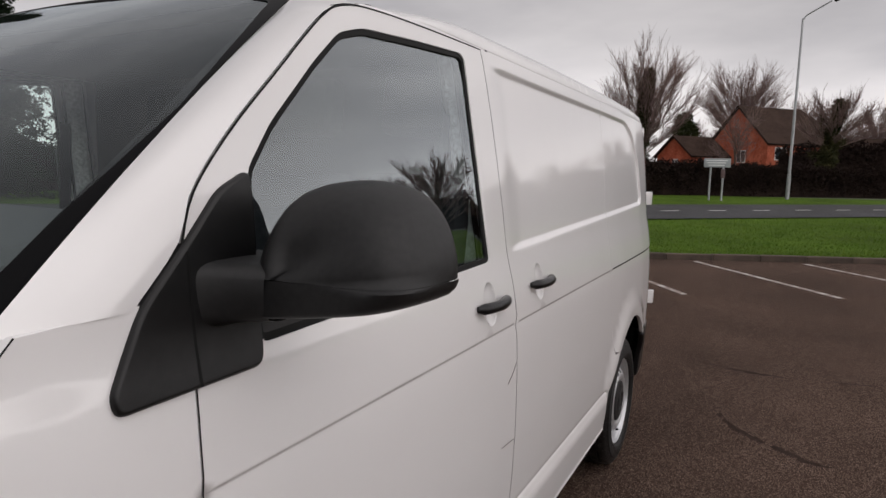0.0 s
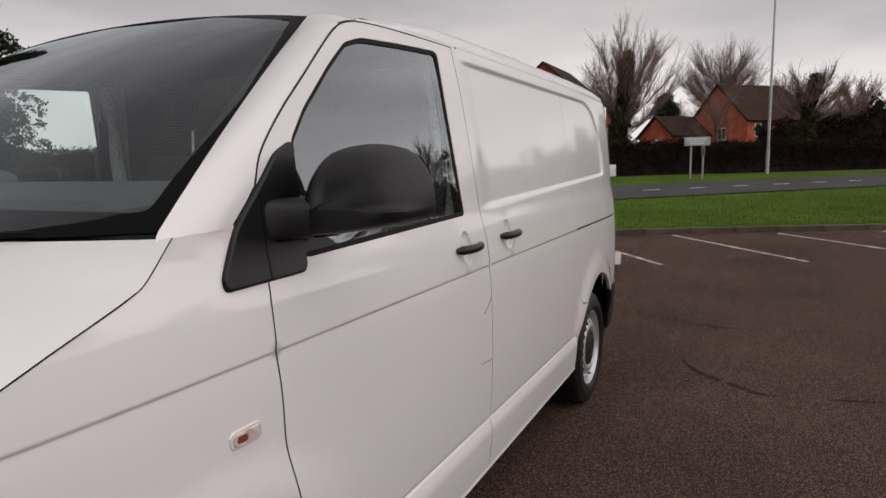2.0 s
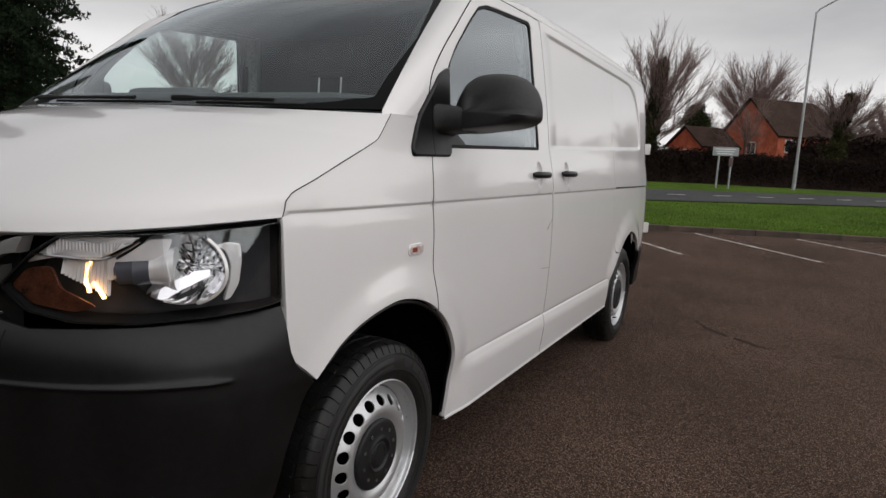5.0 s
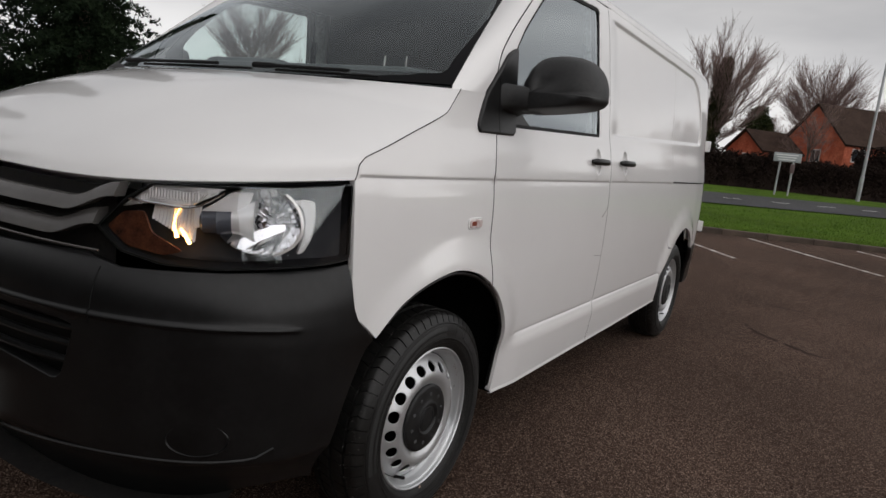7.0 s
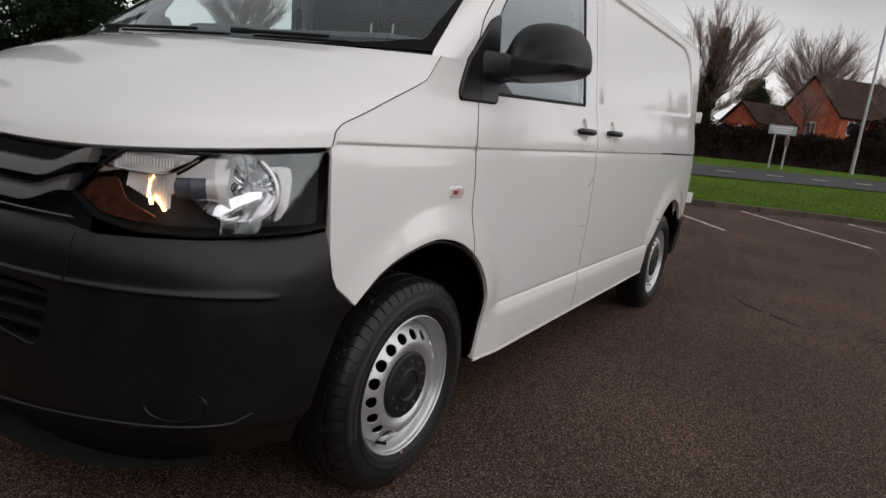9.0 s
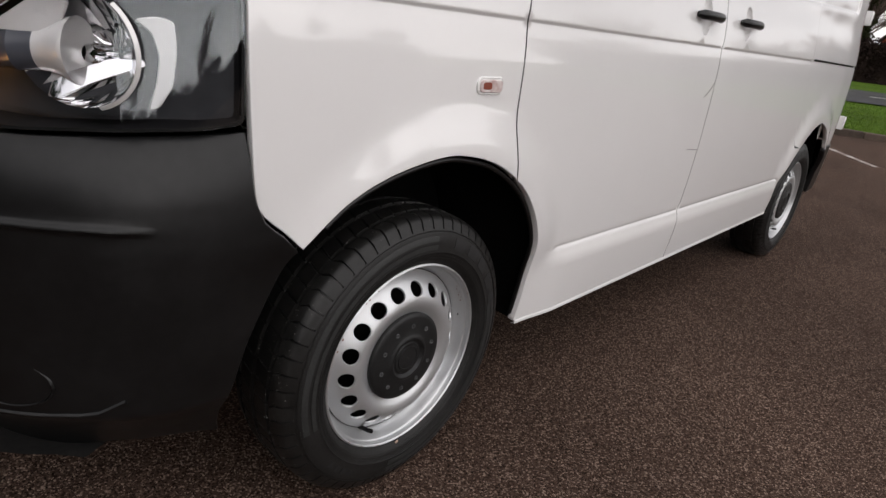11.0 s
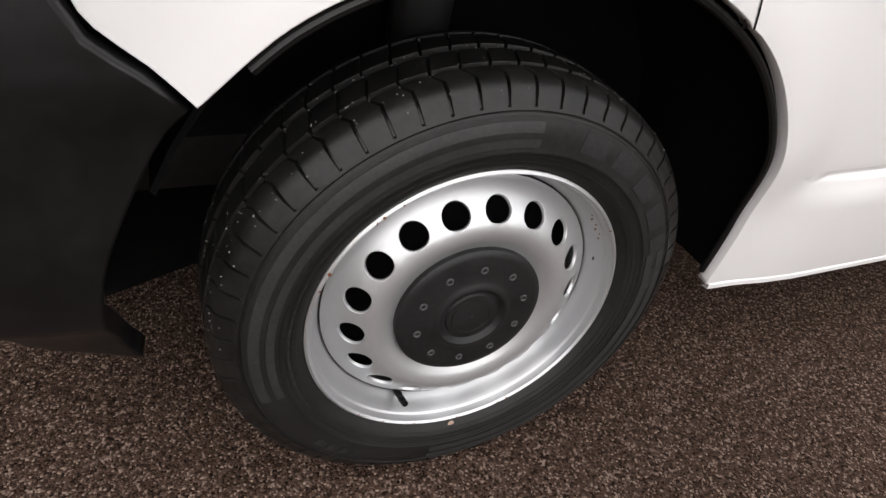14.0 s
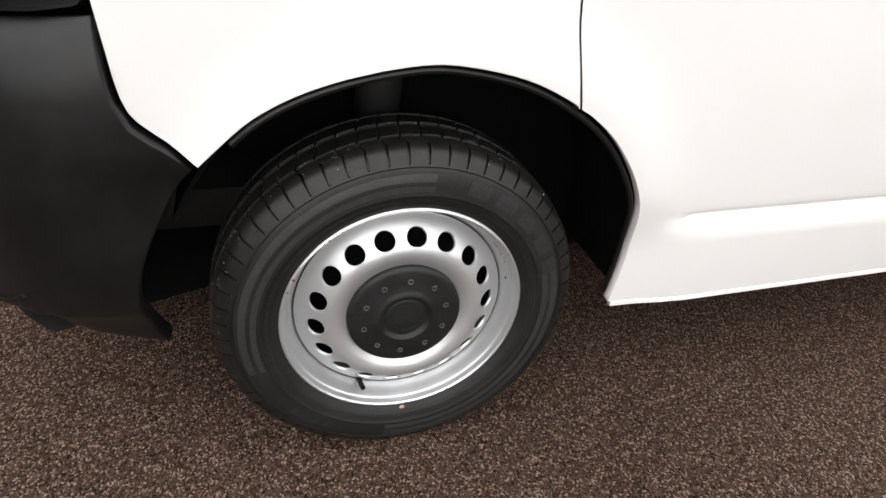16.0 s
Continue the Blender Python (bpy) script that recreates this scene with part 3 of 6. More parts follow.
# parking bay lines
for k in range(-3, 5):
    a = Vector((0.62, 8.55)) + Vector((1.86, 0.95)) * k
    d = Vector((-0.595, 0.804))
    n = Vector((d.y, -d.x)) * 0.045
    length = 3.62
    b = a + d * length
    o = sheet("bay_line", [tuple(a - n), tuple(a + n), tuple(b + n), tuple(b - n)], LINE, 0.004, "worn white painted parking bay line", "road marking", 1, 12)
    o["group"] = "parking bay lines"

# sealed cracks in the asphalt
rc = random.Random(11)
for line in ([(0.93, 4.56), (1.23, 4.34), (1.46, 3.86), (1.68, 3.65), (1.97, 3.50), (2.6, 3.66), (3.4, 3.9)], [(0.95, 5.35), (1.5, 5.15), (2.1, 5.22), (2.9, 5.45), (3.6, 5.4)], [(2.4, 6.6), (3.1, 6.3), (4.2, 6.5)]):
    bm = bmesh.new()
    prev = None
    for x, y in curve_points(line, 0.04):
        x, y = x + rc.uniform(-0.010, 0.010), y + rc.uniform(-0.012, 0.012)
        h = rc.uniform(0.003, 0.012) * (1.4 + math.sin(x * 9 + y * 5))
        cur = (bm.verts.new((x - h * 0.5, y - h, 0.003)), bm.verts.new((x + h * 0.5, y + h, 0.003)))
        if prev and math.sin(x * 6.3 + y * 8.1) > -0.75 and rc.random() < 0.95:
            bm.faces.new((prev[0], cur[0], cur[1], prev[1]))
        prev = cur
    bmesh.ops.recalc_face_normals(bm, faces=bm.faces[:])
    tagged(finish(bm, "asphalt_crack", CRACK), "dark irregular crack in the asphalt", "crack", "asphalt cracks", "structure")


# ---- street lamp and signs ----
def street_lamp(x, y):
    z = ground_z(x, y)
    t = thing("street_lamp", "tall grey galvanised street lamp by the road", "street lamp", at=(x, y, z))
    part("column", tube([(0, 0, 0), (0, 0, 1.4), (0, 0, 1.42), (0, 0, 10.0)], [0.11, 0.11, 0.085, 0.055], 12), GALV, t)
    part("arm", tube([(0, 0, 9.9), (0.15, 0, 10.15), (1.3, -0.3, 10.75)], [0.05, 0.04, 0.035], 8), GALV, t)
    bm = box((0.75, 0.26, 0.14), pose(1.75, -0.42, 10.85, 0, -18, -13), 0.05, 3)
    part("lantern", bm, DARK_METAL, t)


street_lamp(2.2, 41.0)
sign = thing("road_sign", "grey backed direction sign on two posts in the grass", "road sign", at=(-1.2, 35.0, ground_z(-1.2, 35.0)))
part("post", tube([(-0.25, 0, 0), (-0.25, 0, 2.0)], 0.05, 8), GALV, sign)
part("post", tube([(0.35, 0, 0), (0.35, 0, 2.0)], 0.05, 8), GALV, sign)
part("board", box((1.25, 0.04, 0.45), pose(0.05, -0.06, 1.92), 0.01), SIGN_BACK, sign)
part("plate", box((0.20, 0.03, 0.45), pose(0.35, -0.07, 1.38), 0.01), SIGN_DARK, sign, "small dark plate")
for k in range(3):
    part("sign_bar", box((1.0 - 0.12 * k, 0.006, 0.05), pose(0.02, -0.083, 2.04 - 0.12 * k)), WHITE_WOOD, sign, smooth=False)


# ---- trees ----
def branch_tree(seed, height, spread, levels=5, lean=0.0, trunk=0.16, first=0.25, twig=0.012, kids=(5, 4, 4, 4, 3), up=0.35):
    """Bare tree: trunk and limbs in one mesh, fine twigs in another."""
    r = random.Random(seed)
    wood, fine = bmesh.new(), bmesh.new()

    def stick(bm, a, b, ra, rb, n):
        d = (b - a)
        s = d.orthogonal().normalized()
        u = d.normalized().cross(s)
        A = [bm.verts.new(a + (s * math.cos(k * 2 * math.pi / n) + u * math.sin(k * 2 * math.pi / n)) * ra) for k in range(n)]
        B = [bm.verts.new(b + (s * math.cos(k * 2 * math.pi / n) + u * math.sin(k * 2 * math.pi / n)) * rb) for k in range(n)]
        for k in range(n):
            bm.faces.new((A[k], A[(k + 1) % n], B[(k + 1) % n], B[k]))

    def grow(p, d, length, rad, lev):
        segs = 4 if lev < 2 else 3
        pts = [p]
        for i in range(segs):
            d = (d + Vector((r.uniform(-1, 1), r.uniform(-1, 1), r.uniform(-0.6, 1))) * 0.13 + Vector((0, 0, up * 0.12))).normalized()
            q = pts[-1] + d * length / segs
            ra, rb = rad * (1 - 0.6 * i / segs), rad * (1 - 0.6 * (i + 1) / segs)
            stick(wood if lev < 3 else fine, pts[-1], q, ra, rb, 7 if lev == 0 else 5 if lev < 2 else 3)
            pts.append(q)
            if lev < levels - 1 and (lev > 0 or i >= 1):
                for _ in range(kids[lev] if lev else kids[0]):
                    if r.random() < 0.75:
                        a = r.uniform(0, 2 * math.pi)
                        s = d.orthogonal().normalized()
                        u = d.cross(s)
                        out = (s * math.cos(a) + u * math.sin(a))
                        nd = (d * (0.75 + up * 0.5) + out * spread * r.uniform(0.5, 1.0)).normalized()
                        grow(pts[-2].lerp(q, r.random()), nd, length * r.uniform(0.42, 0.66), rb * 0.55 + 0.002, lev + 1)
    grow(Vector((0, 0, 0)), Vector((lean, 0, 1)), height * 0.62, trunk, 0)
    return wood, fine


def leaf_cloud(bm, centre, size, n, r, leaf):
    for _ in range(n):
        while True:
            v = Vector((r.uniform(-1, 1), r.uniform(-1, 1), r.uniform(-1, 1)))
            if v.length < 1:
                break
        p = Vector(centre) + Vector((v.x * size[0], v.y * size[1], v.z * size[2]))
        a, b = Vector((r.gauss(0, 1), r.gauss(0, 1), r.gauss(0, 1))).normalized(), Vector((r.gauss(0, 1), r.gauss(0, 1), r.gauss(0, 1))).normalized()
        s = leaf * r.uniform(0.6, 1.4)
        bm.faces.new([bm.verts.new(p), bm.verts.new(p + a * s), bm.verts.new(p + (a + b) * s * 0.6)])


def bare_tree(name, x, y, seed, height, spread, label, ivy=False, **kw):
    t = thing(name, label, "tree", at=(x, y, ground_z(x, y) - 0.05))
    wood, fine = branch_tree(seed, height, spread, **kw)
    part("trunk", wood, BARK, t)
    part("crown", fine, TWIG, t, smooth=False)
    if ivy:
        r = random.Random(seed + 1)
        bm = bmesh.new()
        for k in range(26):
            h = height * (0.02 + 0.66 * k / 26)
            leaf_cloud(bm, (r.uniform(-0.35, 0.35) + 0.04 * h, r.uniform(-0.3, 0.3), h), (0.75 - 0.35 * k / 26, 0.7 - 0.3 * k / 26, 0.4), 330, r, 0.16)
        part("ivy", bm, IVY, t, "dark green ivy climbing the trunk", smooth=False)
    return t


def fan_tree(seed, height, radius, trunk, fork, limbs=16, lean=0.0, twig=0.0085):
    """Bare tree whose limbs rise from a low fork into an oval fan of fine twigs."""
    r = random.Random(seed)
    wood, fine = bmesh.new(), bmesh.new()

    def run(bm, pts, r0, r1, n):
        prev = None
        for i, p in enumerate(pts):
            d = (pts[min(i + 1, len(pts) - 1)] - pts[max(i - 1, 0)]).normalized()
            s = d.orthogonal().normalized()
            u = d.cross(s)
            rad = r0 + (r1 - r0) * i / (len(pts) - 1)
            cur = [bm.verts.new(p + (s * math.cos(k * 2 * math.pi / n) + u * math.sin(k * 2 * math.pi / n)) * rad) for k in range(n)]
            if prev:
                for k in range(n):
                    bm.faces.new((prev[k], prev[(k + 1) % n], cur[(k + 1) % n], cur[k]))
            prev = cur

    def bend(a, d, length, segs, wob, lift):
        pts = [a]
        d = d.normalized()
        for _ in range(segs):
            d = (d + Vector((r.uniform(-1, 1), r.uniform(-1, 1), r.uniform(-1, 1))) * wob + Vector((0, 0, lift))).normalized()
            pts.append(pts[-1] + d * length / segs)
        return pts

    stem = [Vector((lean * h + 0.05 * math.sin(h), 0.04 * math.sin(1.7 * h), h)) for h in np.linspace(0, height * 0.72, 12)]
    run(wood, stem, trunk, trunk * 0.25, 9)
    for k in range(limbs):
        w = (k + r.random() * 0.8) / limbs
        h = fork + (height * 0.56 - fork) * w ** 1.2
        base = Vector((lean * h, 0, h))
        a = k * 2.4 + r.uniform(-0.5, 0.5)
        out = radius * (1.0 - 0.55 * w) * r.uniform(0.75, 1.05)
        top = height * (0.42 + 0.50 * (1 - (out / radius) ** 2 * 0.95)) * r.uniform(0.90, 1.04)
        tip = Vector((lean * height * 0.8 + out * math.cos(a), out * math.sin(a), max(top, h + 1.2)))
        mid = Vector((base.x + (tip.x - base.x) * 0.52, base.y + (tip.y - base.y) * 0.52, base.z + (tip.z - base.z) * 0.44))
        pts = [base.lerp(mid, q).lerp(mid.lerp(tip, q), q) + Vector((r.uniform(-1, 1), r.uniform(-1, 1), 0)) * 0.05 for q in np.linspace(0, 1, 9)]
        run(wood, pts, 0.016 + trunk * 0.11, 0.008, 5)
        for i in range(2, 9):
            d = (pts[i] - pts[i - 1]).normalized()
            for _ in range(4):
                o = Vector((r.uniform(-1, 1), r.uniform(-1, 1), r.uniform(-0.2, 0.7)))
                sub = bend(pts[i - 1].lerp(pts[i], r.random()), d + o * 0.55, height * r.uniform(0.08, 0.17), 4, 0.05, 0.03)
                run(fine, sub, twig * 1.5, twig * 0.7, 4)
                for j in range(1, 5):
                    e = (sub[j] - sub[j - 1]).normalized()
                    for _ in range(2):
                        o = Vector((r.uniform(-1, 1), r.uniform(-1, 1), r.uniform(-0.2, 0.8)))
                        run(fine, bend(sub[j - 1].lerp(sub[j], r.random()), e + o * 0.6, height * r.uniform(0.04, 0.09), 2, 0.06, 0.03), twig, twig * 0.5, 3)
    return wood, fine


def fan_tree_at(x, y, label, ivy=0.0, ivy_wide=0.5, **kw):
    t = thing("bare_tree", label, "tree", at=(x, y, ground_z(x, y) - 0.05))
    wood, fine = fan_tree(**kw)
    part("trunk", wood, BARK, t)
    part("crown", fine, TWIG, t, smooth=False)
    if ivy:
        r = random.Random(kw["seed"] + 1)
        bm = bmesh.new()
        lean = kw.get("lean", 0.0)
        n = int(ivy * 5)
        for k in range(n):
            h = ivy * k / n
            w = ivy_wide * (1.0 - 0.75 * k / n) * r.uniform(0.75, 1.2)
            leaf_cloud(bm, (lean * h + r.uniform(-0.15, 0.15), r.uniform(-0.35, 0.05), h), (w, w, 0.35), 560, r, 0.20)
            if k % 4 == 1:
                a = r.uniform(0, 6.28)
                leaf_cloud(bm, (lean * h + 0.8 * ivy_wide * math.cos(a) * 1.4, 0.8 * ivy_wide * math.sin(a), h + 0.3), (w * 0.6, w * 0.6, 0.4), 90, r, 0.15)
        part("ivy", bm, IVY, t, "dark green ivy climbing the trunk", smooth=False)
    return t


fan_tree_at(-7.35, 45.0, "tall bare winter tree with an ivy-clad trunk", ivy=8.2, ivy_wide=1.0, seed=3, height=10.6, radius=3.5, trunk=0.30, fork=2.0, limbs=24, lean=0.10)
t2 = fan_tree_at(-2.2, 72.0, "bare winter tree with a rounded reddish crown", seed=8, height=13.6, radius=4.4, trunk=0.30, fork=5.0, limbs=28, twig=0.011)
bare_tree("bare_tree", -0.8, 46.0, 21, 6.4, 0.8, "slender bare tree in front of the brick house", trunk=0.1, kids=(4, 3, 3, 2, 2))
fan_tree_at(4.2, 50.0, "low bare tree thickly grown with ivy", ivy=6.4, ivy_wide=0.72, seed=14, height=7.8, radius=2.5, trunk=0.2, fork=3.2, limbs=14, lean=0.12)
for x, y, a, k in ((4.5, 80, 70, 0.80), (10.5, 78, 140, 0.72), (15, 74, 200, 0.75), (-12.0, 66, 30, 0.7), (-17.0, 70, 30, 0.8), (-4.2, 86, 110, 0.62), (-8.6, 84, 250, 0.66), (-25.5, 21.5, 60, 0.56)):
    copy_thing(t2, pose(x, y, 0.5, 0, 0, a) @ Matrix.Scale(k, 4))
# trees across from the van, seen in its paint and glass
t7 = fan_tree_at(18.5, 34.0, "low spreading bare tree on the verge beside the road", seed=41, height=6.4, radius=4.2, trunk=0.2, fork=0.9, limbs=26)
for x, y, a, k in ((25.0, 38.0, 80, 0.9), (12.5, 42.0, 160, 0.8)):
    copy_thing(t7, pose(x, y, ground_z(x, y) - 0.05, 0, 0, a) @ Matrix.Scale(k, 4))
for x, y, a, k in ((36, 18, 90, 0.5), (33, -8, 200, 0.42), (38, 30, 300, 0.45), (30, -22, 250, 0.5), (35, 8, 33, 0.38)):
    copy_thing(t2, pose(x, y, -0.3, 0, 0, a) @ Matrix.Scale(k, 4))


# evergreen behind the smaller house
ev = thing("evergreen_tree", "small dark round-headed evergreen behind the houses", "tree", at=(-7.3, 70.0, ground_z(-7.3, 70.0)))
part("trunk", tube([(0, 0, 0), (0.1, 0, 6.5)], [0.2, 0.06], 8), BARK, ev)
re_ = random.Random(31)
bm = bmesh.new()
for k in range(60):
    a, q, h = re_.uniform(0, 6.28), re_.random() ** 0.6, re_.uniform(0, 1)
    w = 1.25 * (1 - (h - 0.35) ** 2 * 1.6)
    leaf_cloud(bm, (math.cos(a) * w * q, math.sin(a) * w * q, 4.6 + 2.9 * h), (0.45, 0.45, 0.35), 60, re_, 0.28)
part("crown", bm, OLIVE, ev, smooth=False)


# conifers beside the car park
def conifer(seed, height, radius):
    r = random.Random(seed)
    bm = bmesh.new()
    for k in range(int(height * 30)):
        h = height * (k / (height * 30)) ** 0.9
        rad = radius * (1 - h / height) ** 0.75 * r.uniform(0.55, 1.12) + 0.15
        a = r.uniform(0, 2 * math.pi)
        for q in np.linspace(0.12, 1.0, 6):
            w = 0.44 - 0.24 * q
            c = Vector((math.cos(a) * rad * q, math.sin(a) * rad * q, h + 0.35 - 0.30 * (q * rad) ** 1.2))
            leaf_cloud(bm, c, (w, w, 0.5 * w), 40, r, 0.14)
    return bm


def conifer_at(x, y, seed, height, radius):
    t = thing("conifer", "tall dark green conifer beside the car park", "tree", "conifers", at=(x, y, 0))
    part("trunk", tube([(0, 0, 0), (0, 0, height * 0.9)], [0.3, 0.04], 8), BARK, t)
    part("crown", conifer(seed, height, radius), NEEDLE, t, smooth=False)
    return t


c1 = conifer_at(-22.0, 11.0, 2, 11.0, 3.6)
for x, y, a in ((-23.5, 7.0, 80), (-27.5, 13.5, 190), (-25, 3, 250), (-29, 9, 20), (-24, -2, 120), (-24, -8, 10)):
    o = copy_thing(c1, pose(x, y, 0, 0, 0, a))

# hedge behind the far verge and round the car park
def skyline(p, jag):
    """Uneven top of a row of trees."""
    w = p.x * 0.4 + p.y
    return 1 + jag * (0.5 * math.sin(w * 0.33) + 0.35 * math.sin(w * 0.81 + 1.0) + 0.25 * math.sin(w * 1.9 + 2.0) + 0.15 * math.sin(w * 4.3))


def hedge(name, pts, height, depth, n, label, mat=HEDGE, leaf=0.22, jag=0.0):
    r = random.Random(len(pts) + n)
    bm = bmesh.new()
    for a, b in zip(pts, pts[1:]):
        a, b = Vector(a), Vector(b)
        m = int((b - a).length * n)
        # dense dark heart of the hedge
        k = int((b - a).length / 0.5)
        prev = None
        for i in range(k + 1):
            p = a.lerp(b, i / k)
            z = ground_z(p.x, p.y)
            h = height * r.uniform(0.76, 0.84) * skyline(p, jag)
            cur = [bm.verts.new((p.x, p.y + w * depth * 0.6, z + hh)) for w, hh in ((-1, -0.1), (-0.8, h * 0.7), (0, h), (0.8, h * 0.7), (1, -0.1))]
            if prev:
                for j in range(4):
                    bm.faces.new((prev[j], cur[j], cur[j + 1], prev[j + 1]))
            prev = cur
        for _ in range(m):
            p = a.lerp(b, r.random())
            z = ground_z(p.x, p.y)
            h = r.random() ** 0.6 * height * (0.92 + 0.08 * math.sin(p.x * 1.7) * math.cos(p.y * 0.6)) * skyline(p, jag)
            leaf_cloud(bm, (p.x, p.y + r.uniform(-depth, depth), z + h), (0.3, 0.3, 0.25), 7, r, leaf)
    return tagged(finish(bm, name, mat, smooth=False), label, "hedge", kind="stuff")


def hp(s, d):
    p = R0 + RE * s + RN * d
    return (p.x, p.y)


hedge("hedge", [hp(-40, 14.5), hp(-10, 14.5), hp(14, 14.5), hp(50, 15)], 2.05, 0.7, 330, "dark leafless hedge along the far side of the road", leaf=0.15)
hedge("hedge", [(10, -12), (34, -34), (36, -10), (38, 14), (44, 40)], 2.4, 1.2, 90, "dark leafless hedge along the edge of the car park", leaf=0.30, jag=0.30)


# unseen thicket, added to keep low sky light off the van's nose
hedge("hedge", [(-34, -9), (-10, -10.5), (10, -11.5)], 5.2, 1.6, 90, "unseen evergreen thicket added to block low light at the car park's end", mat=NEEDLE, leaf=0.40, jag=0.30)
hedge("shrubs", [(1.6, 56.6), (5.0, 57.6), (10.0, 58.5)], 4.2, 0.9, 120, "dark leafless shrubs in front of the brick house", leaf=0.25, jag=0.22)
hedge("shrubs", [(9.5, 59.5), (20, 60.5), (36, 57)], 4.7, 1.0, 110, "dark leafless shrubs before the low brick house", leaf=0.25, jag=0.35)


# ---- houses ----
def gable_house(name, x, y, yaw, width, depth, eaves, ridge, label, windows=(), hip=0.0, walls=BRICK):
    """Ridge runs along local y; gable walls face local -y and +y. Windows: (face, along, z, w, h)."""
    t = thing(name, label, "house", at=(x, y, 0.6))
    t.rotation_euler.z = radians(yaw)
    w, d = width / 2, depth / 2
    bm = bmesh.new()
    v = [bm.verts.new(p) for p in [(-w, -d, 0), (w, -d, 0), (w, d, 0), (-w, d, 0), (-w, -d, eaves), (w, -d, eaves), (w, d, eaves), (-w, d, eaves), (0, -d, ridge), (0, d, ridge)]]
    v[9].co.y -= hip
    for f in ((0, 1, 5, 8, 4), (2, 3, 7, 9, 6), (1, 2, 6, 5), (3, 0, 4, 7), (5, 6, 9, 8), (4, 8, 9, 7), (0, 3, 2, 1)):
        bm.faces.new([v[i] for i in f])
    bmesh.ops.recalc_face_normals(bm, faces=bm.faces[:])
    bmesh.ops.triangulate(bm, faces=bm.faces[:])
    part("wall", bm, walls, t, smooth=False)
    slope = math.hypot(w, ridge - eaves)
    ang = math.degrees(math.atan2(ridge - eaves, w))
    for sg in (1, -1):
        m = pose(0, 0, ridge + 0.10) @ pose(0, 0, 0, 0, sg * ang, 0) @ pose(sg * (slope + 0.35) / 2, 0, 0)
        bm = box((slope + 0.35, depth + 0.5, 0.16), m)
        if hip:
            # the far end is hipped: pull its ridge corners in
            for v in bm.verts:
                if v.co.y > 0 and abs(v.co.x) < 1.0:
                    v.co.y -= hip
        part("roof", bm, TILE, t, smooth=False)
    if hip:
        bm = bmesh.new()
        bm.faces.new([bm.verts.new(p) for p in ((-w - 0.25, d + 0.25, eaves - 0.1), (w + 0.25, d + 0.25, eaves - 0.1), (0, d + 0.25 - hip, ridge + 0.1))])
        bmesh.ops.solidify(bm, geom=bm.faces[:], thickness=0.12)
        part("roof", bm, TILE, t, smooth=False)
    part("bargeboard", box((0.04, 0.06, 0.04), pose(0, -d - 0.05, ridge - 0.1)), WHITE_WOOD, t, smooth=False)
    for face, along, z, ww, hh in windows:
        m = {"s": pose(along, -d - 0.02, z), "e": pose(w + 0.02, along, z, 0, 0, 90), "w": pose(-w - 0.02, along, z, 0, 0, -90)}[face]
        win = part("window", box((ww, 0.08, hh), m, 0.01), WHITE_WOOD, t, smooth=False)
        for k in (-1, 1):
            part("pane", box((ww / 2 - 0.09, 0.03, hh - 0.16), m @ pose(k * ww / 4, -0.035 if face == "s" else -0.035, 0)), PANE_DARK, win, smooth=False)
    return t


gable_house("brick_house", 1.48, 65.68, -45, 7.0, 9.2, 4.3, 7.5, "orange brick house with a brown tiled gable roof", [("e", -3.2, 3.4, 1.2, 1.1), ("e", 2.6, 3.4, 1.4, 1.1), ("e", -3.2, 1.2, 1.4, 1.2), ("s", 0.6, 3.2, 1.0, 1.1), ("s", -1.6, 1.2, 1.4, 1.2)], hip=2.6)
gable_house("brick_house", -4.9, 64.0, -45, 4.9, 6.0, 3.2, 4.9, "smaller orange brick house with a brown tiled roof", [("s", 0.3, 2.3, 0.8, 1.2), ("e", 0, 1.6, 1.2, 1.0)])
red_house = gable_house("brick_house", -16.6, 62.2, 0, 10.2, 9.0, 5.7, 10.1, "tall dark red brick house with a steep gable", [("e", 0, 3.6, 1.2, 1.1)], walls=RED_BRICK)
chimney = box((0.75, 0.6, 3.6), pose(-3.55, -3.6, 9.2), 0.02, 1)
box((0.87, 0.72, 0.14), pose(-3.55, -3.6, 10.72), 0.02, 1, bm=chimney)
part("chimney", chimney, RED_BRICK, red_house, smooth=False)
part("chimney_pot", tube([(-3.72, -3.6, 10.78), (-3.72, -3.6, 11.15)], [0.13, 0.10], 10), RED_BRICK, red_house)
gable_house("brick_house", 14.0, 66.0, 72, 7.0, 14.0, 2.6, 4.9, "low brick house with a long brown roof", [("s", 0, 1.8, 1.2, 1.0)])


# ---- the van ----
van = thing("panel_van", "white panel van with black bumpers and steel wheels on asphalt", "van")


def table(xs, ys, sigma, lo, hi, n=6000):
    """A smooth line through a few stations."""
    g = np.linspace(lo, hi, n)
    h = (hi - lo) / (n - 1)
    v = np.interp(g, xs, ys)
    k = int(3 * sigma / h) + 1
    w = np.exp(-0.5 * (np.arange(-k, k + 1) * h / sigma) ** 2)
    ext = np.concatenate([v[0] + (v[0] - v[1]) * np.arange(k, 0, -1), v, v[-1] + (v[-1] - v[-2]) * np.arange(1, k + 1)])
    return g, np.convolve(ext, w / w.sum(), "valid")


